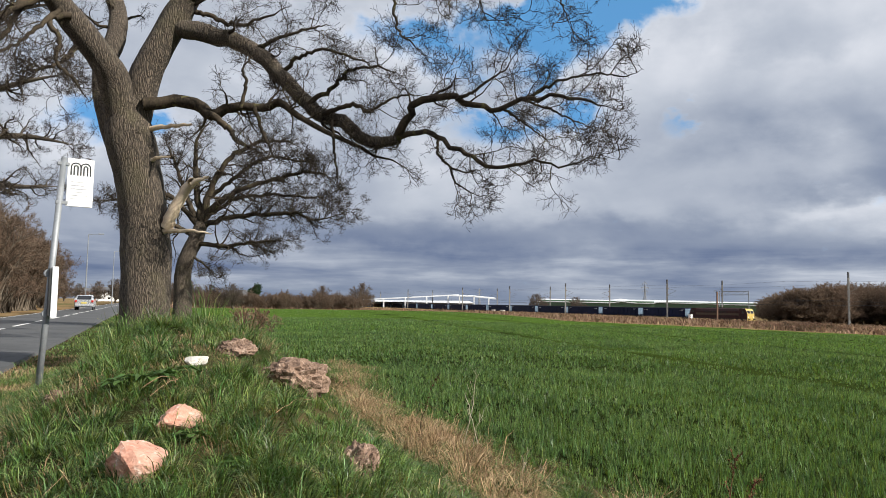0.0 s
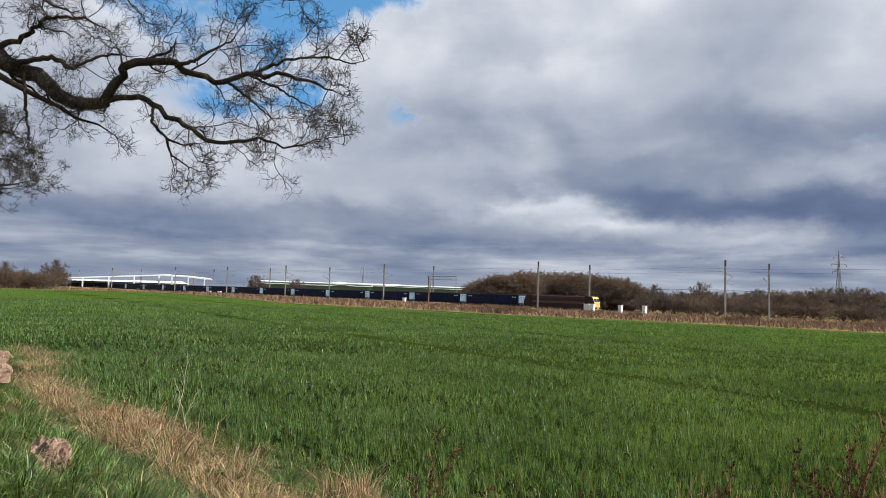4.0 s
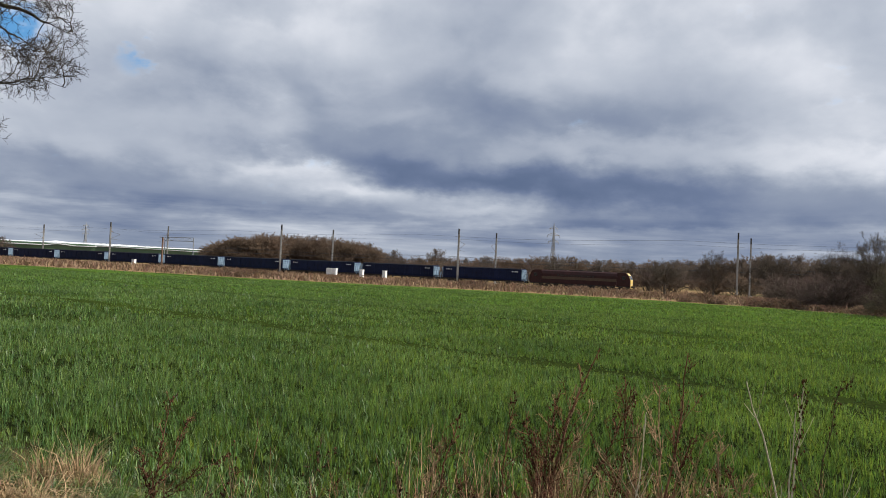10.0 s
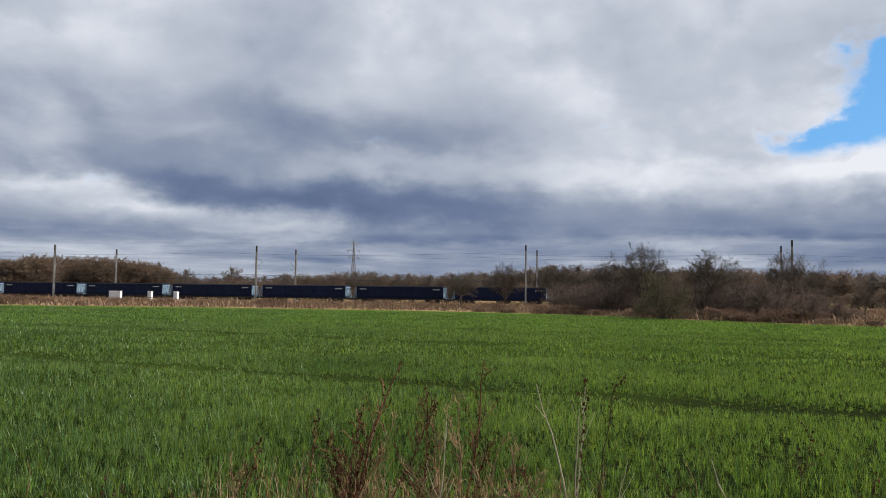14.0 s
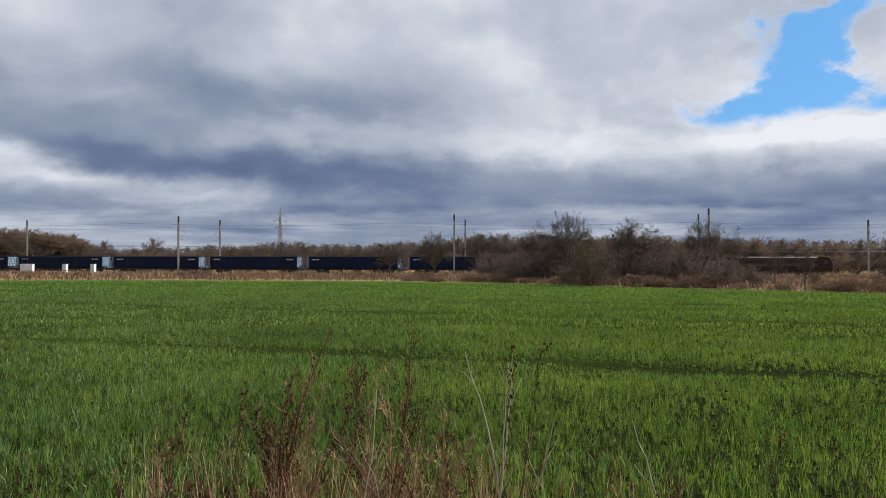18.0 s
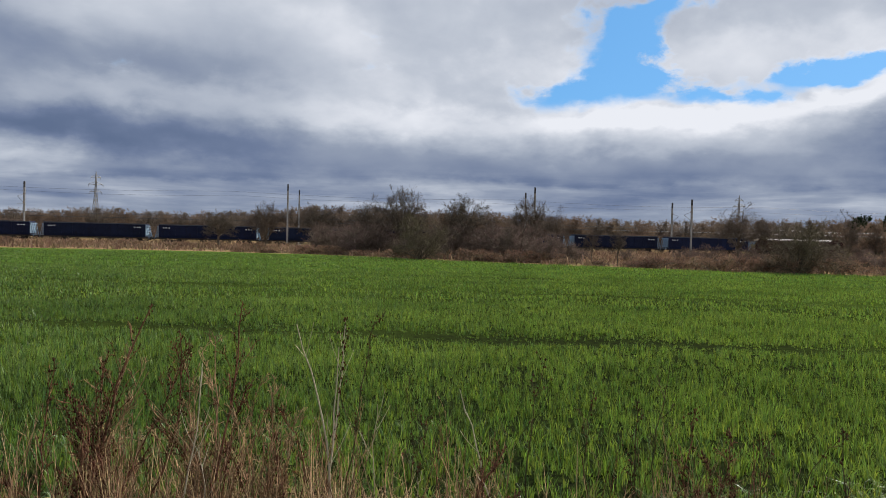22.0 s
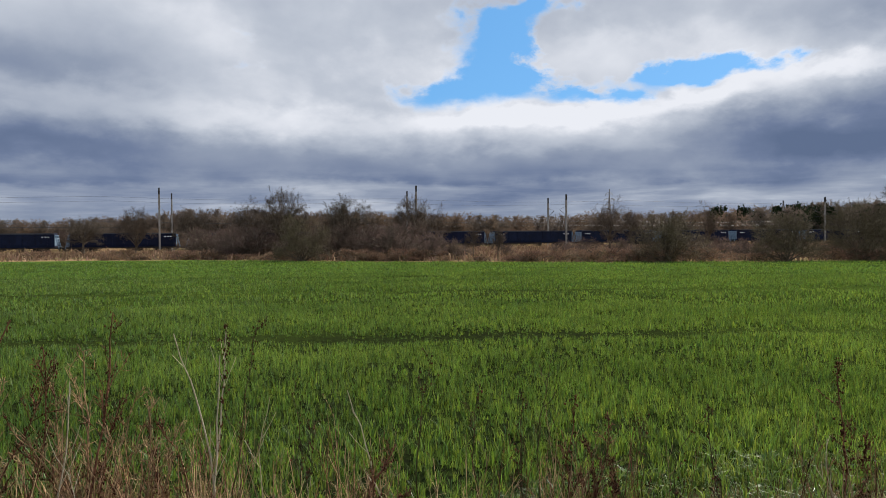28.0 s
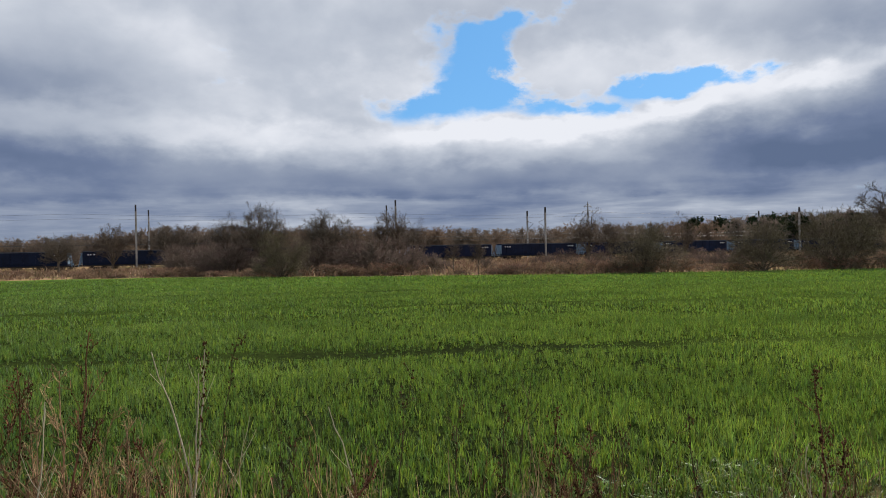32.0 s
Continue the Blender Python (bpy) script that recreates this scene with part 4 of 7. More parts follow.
def build_wagon():
    """A high-sided bogie box wagon; x is its way of travel, rail top at z 0."""
    w = thing("freight_wagon", label="dark navy high-sided bogie freight wagon on the railway", category="wagon", group="wagons of the train")
    L, top = 8.95, 3.72
    bm = bmesh.new()
    shell = ((-1.38, 1.25), (-1.44, 1.7), (-1.44, top - 0.12), (-1.36, top), (1.36, top), (1.44, top - 0.12), (1.44, 1.7), (1.38, 1.25), (0.7, 0.95), (-0.7, 0.95))
    rows = []
    for x, k in ((-L, 0.93), (-L + 0.5, 1.0), (L - 0.5, 1.0), (L, 0.93)):
        rows.append([bm.verts.new((x, y * k, z)) for y, z in shell])
    for a, b in zip(rows, rows[1:]):
        for i in range(len(shell)):
            j = (i + 1) % len(shell)
            bm.faces.new((a[i], b[i], b[j], a[j]))
    bm.faces.new(rows[0])
    bm.faces.new(rows[-1][::-1])
    part("body", bm, NAVY, w)
    for i in range(9):
        x = -L + 1.1 + i * (2 * L - 2.2) / 8
        for side in (-1, 1):
            part("rib", block(x - 0.05, x + 0.05, side * 1.46 - 0.05, side * 1.46 + 0.05, 1.65, top - 0.2), NAVY, w)
    rim = bmesh.new()
    for y in (-1.45, 1.45):
        box(rim, -L, L, y - 0.07, y + 0.07, top - 0.16, top + 0.03)
    part("rim", rim, NAVY_RIM, w, "grimy grey top rim")
    sill = bmesh.new()
    for y in (-1.2, 1.2):
        box(sill, -L - 0.75, L + 0.75, y - 0.08, y + 0.08, 0.98, 1.24)
    part("sill", sill, UNDERGEAR, w)
    for end in (-1, 1):
        for y in (-1.3, -0.45, 0.45, 1.3):
            part("end_brace", bar((end * (L + 0.70), y, 1.0), (end * (L + 0.12), y, top - 0.25), 0.06, sides=6), END_BLUE, w, "pale blue-grey end brace")
        for z in (1.3, 1.8, 2.3, 2.8, 3.3):
            part("ladder_rung", bar((end * (L + 0.35), -1.3, z), (end * (L + 0.35), 1.3, z), 0.045, sides=6), END_BLUE, w)
        part("end_panel", block(min(end * (L + 0.02), end * (L + 0.1)), max(end * (L + 0.02), end * (L + 0.1)), -1.3, 1.3, 1.5, top - 0.3), END_BLUE, w, "pale blue end panel")
        bogie(w, end * 6.6, 2, 1.35)
        part("buffer_beam", block(end * (L + 0.9) - 0.1, end * (L + 0.9) + 0.1, -1.25, 1.25, 0.85, 1.25, 0.02), UNDERGEAR, w)
        part("coupling", bar((end * (L + 0.95), 0, 1.0), (end * (L + 1.22), 0, 1.0), 0.12), UNDERGEAR, w)
        for side in (-1, 1):
            for dx in (0.9, 1.35, 1.9):
                x = end * (L - dx)
                part("lettering_bar", block(x - 0.14, x + 0.14, side * 1.448 - 0.005, side * 1.448 + 0.005, top - 0.75, top - 0.58), SIGN_WHITE, w, "small white lettering shown as a bar")
    return w


def build_loco():
    """A heavy six-axle freight diesel with a cab at each end."""
    c = thing("locomotive", label="dark maroon six-axle diesel freight locomotive with yellow cab front", category="locomotive")
    L = 10.3
    bm = bmesh.new()
    side = ((-1.32, 1.15), (-1.32, 3.0), (-1.12, 3.55), (-0.75, 3.8), (0.75, 3.8), (1.12, 3.55), (1.32, 3.0), (1.32, 1.15))
    rows = [[bm.verts.new((x, y, z)) for y, z in side] for x in (-L + 2.6, L - 2.6)]
    for i in range(len(side)):
        j = (i + 1) % len(side)
        bm.faces.new((rows[0][i], rows[1][i], rows[1][j], rows[0][j]))
    bm.faces.new(rows[0])
    bm.faces.new(rows[1][::-1])
    part("body", bm, MAROON, c)
    band = bmesh.new()
    for y in (-1.325, 1.325):
        box(band, -L + 2.7, L - 2.7, y - 0.008, y + 0.008, 1.95, 2.5)
    part("gold_band", band, GOLD, c, "dull gold lining band")
    for i in range(14):
        x = -4.4 + i * 0.55
        for y in (-1.33, 1.33):
            part("grille", block(x, x + 0.4, y - 0.01, y + 0.01, 2.6, 2.95), UNDERGEAR, c, "black body-side air grille")
    for i in range(4):
        part("roof_hatch", block(-4.5 + i * 2.4, -2.6 + i * 2.4, -0.6, 0.6, 3.78, 3.92, 0.03), UNDERGEAR, c)
    part("exhaust", block(-0.3, 0.6, -0.25, 0.25, 3.8, 4.02, 0.03), UNDERGEAR, c)
    for end in (-1, 1):
        cab = bmesh.new()
        nose = ((L - 2.6, 1.15), (L, 1.15), (L, 2.35), (L - 0.42, 3.35), (L - 0.85, 3.72), (L - 2.6, 3.78))
        prism(cab, [(end * x, z) for x, z in nose], -1.28, 1.28)
        bmesh.ops.recalc_face_normals(cab, faces=cab.faces)
        bmesh.ops.bevel(cab, geom=cab.edges[:], offset=0.06, segments=2, affect="EDGES")
        cab_ob = part("cab", cab, MAROON, c)
        front = bmesh.new()
        prism(front, [(end * (x + 0.015), z) for x, z in ((L - 0.02, 1.25), (L + 0.01, 1.25), (L + 0.01, 2.38), (L - 0.40, 3.36), (L - 0.82, 3.70), (L - 0.9, 3.62))], -1.16, 1.16)
        bmesh.ops.recalc_face_normals(front, faces=front.faces)
        # the rear panel has a darker, duller yellow than the front one
        part("warning_panel", front, YELLOW if end > 0 else YELLOW_DULL, cab_ob, "yellow cab front")
        for y in (-0.56, 0.56):
            glass = bmesh.new()
            prism(glass, [(end * x, z) for x, z in ((L - 0.02, 2.50), (L - 0.33, 3.22), (L - 0.28, 3.26), (L + 0.04, 2.52))], y - 0.45, y + 0.45)
            bmesh.ops.recalc_face_normals(glass, faces=glass.faces)
            part("windscreen", glass, GLASS, cab_ob)
        for y in (-1.285, 1.285):
            part("side_window", block(end * (L - 1.3) - 0.35, end * (L - 1.3) + 0.35, y - 0.012, y + 0.012, 2.45, 3.1, 0.005), GLASS, cab_ob)
            part("cab_door", block(end * (L - 2.2) - 0.3, end * (L - 2.2) + 0.3, y - 0.014, y + 0.014, 1.2, 3.2, 0.005), MAROON, cab_ob)
        for y in (-0.85, 0.85):
            part("headlamp", bar((end * (L + 0.0), y, 1.62), (end * (L + 0.07), y, 1.62), 0.14, sides=12), SIGN_WHITE, cab_ob)
            part("buffer", bar((end * L, y, 1.05), (end * (L + 0.5), y, 1.05), 0.14, 0.22, 12), UNDERGEAR, c)
        part("buffer_beam", block(min(end * L, end * (L + 0.12)), max(end * L, end * (L + 0.12)), -1.3, 1.3, 0.75, 1.2, 0.02), YELLOW, c)
        bogie(c, end * 6.6, 3, 2.3)
    part("frame", block(-L, L, -1.25, 1.25, 0.95, 1.16), UNDERGEAR, c)
    part("fuel_tank", block(-2.9, 2.9, -1.2, 1.2, 0.3, 0.96, 0.08), UNDERGEAR, c)
    return c


PITCH = 20.34
WAGONS = 18
loco = build_loco()
train = [(loco, 10.8)]
first = build_wagon()
for i in range(WAGONS):
    w = first if i == 0 else copy_thing(first, Matrix.Identity(4))
    train.append((w, -PITCH * (i + 0.5)))


def train_way(t):
    """Where the locomotive's rear end stands along the line."""
    return -162.15 + 11.18 * t + 0.0087 * t * t


# ---------------- overhead line ----------------
def build_mast(tall, reach, material, head):
    """A steel mast with a dark cap and a cantilever over the track; reach is towards local +y."""
    m = thing("catenary_mast", label="grey steel railway mast with dark head beside the tracks", category="mast", group="railway masts")
    post = bmesh.new()
    for y in (-0.15, 0.15):
        box(post, -0.15, 0.15, y - 0.025, y + 0.025, -0.3, tall - 1.2)
    box(post, -0.03, 0.03, -0.14, 0.14, -0.3, tall - 1.2)
    part("post", post, material, m)
    upper = bmesh.new()
    box(upper, -0.14, 0.14, -0.16, 0.16, tall - 1.2, tall)
    part("head", upper, head, m, "dark weathered mast head")
    part("footing", block(-0.45, 0.45, -0.45, 0.45, -0.5, 0.35, 0.04), CONCRETE, m, "concrete footing")
    s = 1 if reach > 0 else -1
    arm = bmesh.new()
    rod(arm, (0, s * 0.15, tall - 4.4), (0, reach, tall - 3.2), 0.045, sides=6)
    rod(arm, (0, s * 0.15, tall - 2.6), (0, reach, tall - 3.1), 0.035, sides=6)
    rod(arm, (0, s * 0.3, tall - 4.6), (0, reach * 1.05, tall - 4.7), 0.035, sides=6)
    part("cantilever", arm, MAST_DARK, m)
    for z in (tall - 4.4, tall - 2.6):
        part("insulator", bar((0, s * 0.2, z), (0, s * 0.6, z + 0.1), 0.09, 0.07, 8), RUSTY, m, "brown ceramic insulator")
    return m


NEAR_OFF, FAR_OFF = -3.4, 15.2
NEAR_MASTS = ((-36.0, 9.4), (-27.0, 9.4), (-22.2, 9.5), (-17.9, 9.6), (-13.7, 9.6), (-10.08, 9.6), (-5.84, 9.9), (1.58, 10.0), (13.43, 10.2), (26.95, 10.0), (47.45, 10.2), (66.3, 11.2), (77.8, 9.8), (95.6, 9.8))
FAR_MASTS = ((-30.0, 9.6), (-20.0, 9.6), (-16.0, 9.6), (-11.03, 9.6), (-6.99, 9.8), (-2.56, 10.0), (5.39, 10.2), (17.3, 10.2), (29.85, 10.2), (48.3, 10.2), (65.6, 11.2), (76.43, 9.9), (93.0, 9.8))


def build_line():
    near = build_mast(1.0 * 12.0, 3.2, CONCRETE, MAST_DARK)
    tops = []
    done = False
    for group, off, sign in ((NEAR_MASTS, NEAR_OFF, 1), (FAR_MASTS, FAR_OFF, -1)):
        for az, top in group:
            s = (RAIL_P + off) * math.tan(radians(az - RAIL_AZ))
            at = rail_point(s, off, top - 12.0)
            m = Matrix.Translation(at) @ pose(0, 0, 0, 0, 0, RAIL_TURN + (0 if sign > 0 else 180))
            if not done:
                near.matrix_basis = m
                done = True
            else:
                copy_thing(near, m)
    # wires
    for off, z, r in ((0.0, 3.1, 0.010), (0.0, 4.3, 0.010), (3.6, 3.1, 0.010), (3.6, 4.3, 0.010), (8.2, 3.2, 0.010), (8.2, 4.4, 0.010), (11.8, 3.2, 0.010), (11.8, 4.4, 0.010), (-3.4, 8.6, 0.014), (15.2, 8.6, 0.014)):
        pts = []
        for s in np.arange(-640, 460, 9.0):
            sag = 0.0 if z < 4 else 0.55 * math.sin(math.pi * ((s + 20) % 54) / 54)
            pts.append(rail_point(s, off, z - sag))
        polys = np.array([[tuple(p) for p in pts]])
        wire = attach("overhead_wire", tube_mesh("overhead_wire", [(polys, np.full(polys.shape[:2], r), 4)]), WIRE)
        tagged(wire, "thin dark overhead wire strung between railway masts", "wire", "overhead wires")


build_line()


def build_short_post():
    az, off = 5.05, -4.2
    s = (RAIL_P + off) * math.tan(radians(az - RAIL_AZ))
    at = rail_point(s, off, -2.0)
    m = thing("signal_post", at, RAIL_TURN, label="short rusty brown steel post beside the railway", category="post")
    part("post", block(-0.16, 0.16, -0.16, 0.16, -0.3, 8.2, 0.02), RUSTY, m)
    part("cap", block(-0.2, 0.2, -0.2, 0.2, 8.2, 8.35, 0.02), MAST_DARK, m)


build_short_post()


def build_gantry():
    """A lattice beam across the far tracks."""
    off, z = 12.5, 5.9
    a, b = (rail_point((RAIL_P + off) * math.tan(radians(az - RAIL_AZ)), off, z) for az in (5.2, 7.16))
    half = (b - a).length / 2
    g = thing("signal_gantry", ((a.x + b.x) / 2, (a.y + b.y) / 2, z), RAIL_TURN, label="grey lattice gantry beam beside the railway", category="gantry")
    for top in (0.0, 1.0):
        part("chord", bar((-half, 0, top), (half, 0, top), 0.09), GALV, g)
    n = 8
    for i in range(n):
        x0, x1 = -half + 2 * half * i / n, -half + 2 * half * (i + 1) / n
        part("brace", bar((x0, 0, i % 2), (x1, 0, 1 - i % 2), 0.06, sides=6), GALV, g)
    for x in (-half, half):
        part("leg", bar((x, 0, -z - 2.2), (x, 0, 1.1), 0.12), GALV, g)


build_gantry()


def build_cabinet(az, off, wide, tall, count=1):
    s = (RAIL_P + off) * math.tan(radians(az - RAIL_AZ))
    x, y, _ = rail_point(s, off)
    c = thing("relay_cabinet", (x, y, height_at(x, y)), RAIL_TURN, label="white metal trackside relay cabinet", category="cabinet", group="trackside cabinets")
    part("plinth", block(-wide / 2 - 0.1, wide / 2 + 0.1, -0.45, 0.45, -0.2, 0.25, 0.02), CONCRETE, c)
    part("body", block(-wide / 2, wide / 2, -0.35, 0.35, 0.25, tall, 0.03), CABINET, c)
    part("lid", block(-wide / 2 - 0.06, wide / 2 + 0.06, -0.42, 0.42, tall, tall + 0.08, 0.02), CABINET, c)
    for i in (-1, 1):
        part("door", block(i * wide / 4 - wide / 4 + 0.04, i * wide / 4 + wide / 4 - 0.04, -0.38, -0.35, 0.35, tall - 0.1, 0.01), CABINET, c)
    part("handle", block(-0.02, 0.02, -0.42, -0.38, tall * 0.5, tall * 0.5 + 0.2), UNDERGEAR, c)


for spec in ((17.15, -12, 1.3, 2.3), (17.55, -12, 0.9, 2.3), (19.6, -13, 0.75, 2.3), (21.35, -13, 0.75, 2.3), (3.2, -9, 0.9, 2.2), (-10.6, -8, 2.4, 2.0), (-11.3, -8, 1.8, 2.0)):
    build_cabinet(*spec)


def build_handrail():
    a0, a1, off = 18.2, 20.9, -14.0
    s0, s1 = ((RAIL_P + off) * math.tan(radians(a - RAIL_AZ)) for a in (a0, a1))
    mid = rail_point((s0 + s1) / 2, off)
    h = thing("handrail", (mid.x, mid.y, height_at(mid.x, mid.y)), RAIL_TURN, label="low rusty tubular handrail by the trackside cabinets", category="railing")
    half = abs(s1 - s0) / 2
    for i in range(6):
        x = -half + i * half / 2.5
        part("post", bar((x, 0, -0.2), (x, 0, 1.15), 0.04), RUSTY, h)
    for z in (0.6, 1.15):
        part("rail", bar((-half, 0, z), (half, 0, z), 0.04), RUSTY, h)


build_handrail()

# ---------------- near trees ----------------
EYE = Vector((0, 0, 1.6))


def sight(az, tan, d):
    """A place by its bearing, its rise over the eye and its distance."""
    return (d * math.sin(radians(az)), d * math.cos(radians(az)), 1.6 + tan * d)


def oak(name, seed, limbs, label, twig_scale=1.0, extra=(), grain=1.05, twig_size=1.0):
    """An oak from its main limbs (points, first and last radius); all finer wood grows from them."""
    rng = np.random.default_rng(seed)
    base = Vector(limbs[0][0][0])
    t = thing(name, base, 0, label=label, category="tree")
    off = np.array(base)
    main = []
    for points, r0, r1 in limbs:
        m = 30
        line = curve_through(points, m) - off
        run = float(np.linalg.norm(np.diff(line, axis=0), axis=1).sum())
        crook = 0.22 if r0 < 0.1 else 0.12 if r0 < 0.2 else 0.0
        line[1:] += rng.normal(size=(m - 1, 3)) * run / m * crook
        u = np.linspace(0, 1, m)
        rad = r1 + (r0 - r1) * (1 - u) ** 0.9
        knots = np.convolve(rng.normal(size=m + 4), np.ones(5) / 5, "valid")
        rad = rad * (1 + 0.10 * knots * (u > 0.03))
        if r1 < 0.03:
            rad = np.maximum(rad * np.minimum(1, (1 - u) * 5 + 0.1), 0.003)
        main.append((line[None], rad[None]))
    trunk_line, trunk_rad = main[0]
    flare = 1 + 0.16 * np.exp(-np.maximum(trunk_line[0, :, 2] - 0.7, 0) / 0.35)
    trunk = tube_mesh("trunk", [(trunk_line, trunk_rad * flare, 28)])
    co = np.empty(len(trunk.vertices) * 3, np.float32)
    trunk.vertices.foreach_get("co", co)
    co = co.reshape(-1, 3)
    lump = ripple(co[:, 0] * 3 + co[:, 1] * 2, co[:, 2] * 1.1, 2.2, 0.6)[:, None]
    near_axis = trunk_line[0][np.clip(np.searchsorted(trunk_line[0][:, 2], co[:, 2]), 0, len(trunk_line[0]) - 1)]
    co[:, :2] = near_axis[:, :2] + (co[:, :2] - near_axis[:, :2]) * (1 + 0.07 * lump)
    trunk.vertices.foreach_set("co", co.ravel())
    attach("trunk", trunk, BARK, t, "thick furrowed grey-brown trunk", True)
    for line, rad in main[1:]:
        attach("limb", tube_mesh("limb", [(line, rad, 14)]), BARK if rad[0, 0] > 0.16 else LIMB, t, shade=True)
    # side wood: as many and as long as the limb's own length allows
    b1s, r1s = [], []
    for line, rad in main[1:]:
        run = float(np.linalg.norm(np.diff(line[0], axis=0), axis=1).sum())
        thick = rad[0, 0] > 0.14
        count = max(2, int(run * (1.6 if thick else 3.3) * twig_scale))
        b, r = sprout(rng, line, rad, count, 55, grain / max(run, 0.5), 0.34, 0.30, 0.10, 0.45 if rad[0, 0] > 0.2 else 0.15, 10, bias=0.8, least=0.4)
        b1s.append(b), r1s.append(r)
    b1, r1 = np.concatenate(b1s), np.clip(np.concatenate(r1s), 0.008, 0.034) * np.linspace(1, 0.5, 10)
    b2, r2 = sprout(rng, b1, r1, 6, 58, 0.50, 0.6, 0.40, 0.05, 0.10, 7, bias=0.8, least=0.26)
    r2 = np.clip(r2, 0.0042, 0.013)
    b3, r3 = sprout(rng, b2, r2, 6, 56, 0.55, 0.6, 0.34, 0.05, 0.10, 5, least=0.17)
    r3 = np.clip(r3, 0.0024, 0.005)
    b4, r4 = sprout(rng, b3, r3, 3, 46, 0.60, 0.6, 0.25, 0.06, 0.15, 2, least=0.10)
    r4 = np.clip(r4, 0.0019, 0.0035)
    wood = attach("branchwork", tube_mesh("branchwork", [(b1, r1 * twig_size, 6), (b2, r2 * twig_size, 4)]), LIMB, t)
    wood["kind"] = "stuff"
    attach("crown", tube_mesh("crown", [(b3, r3 * twig_size, 3), (b4, r4 * twig_size, 3)]), TWIG, t, "bare winter crown of fine dark twigs")
    for points, r0, r1_ in extra:
        line = curve_through(points, 12) - off
        line[1:-1] += rng.normal(size=(10, 3)) * 0.012
        rad = np.linspace(r0, r1_, 12)
        attach("dead_limb", tube_mesh("dead_limb", [(line[None], rad[None], 10)]), DEADWOOD, t, "broken barkless pale stub", True)
    return t


def limb(d0, d1, r0, r1, *bearings):
    """A limb by bearings and rises, from distance d0 to d1, with its first and last radius."""
    last = max(1, len(bearings) - 1)
    return [sight(az, tan, d0 + (d1 - d0) * i / last) for i, (az, tan) in enumerate(bearings)], r0, r1


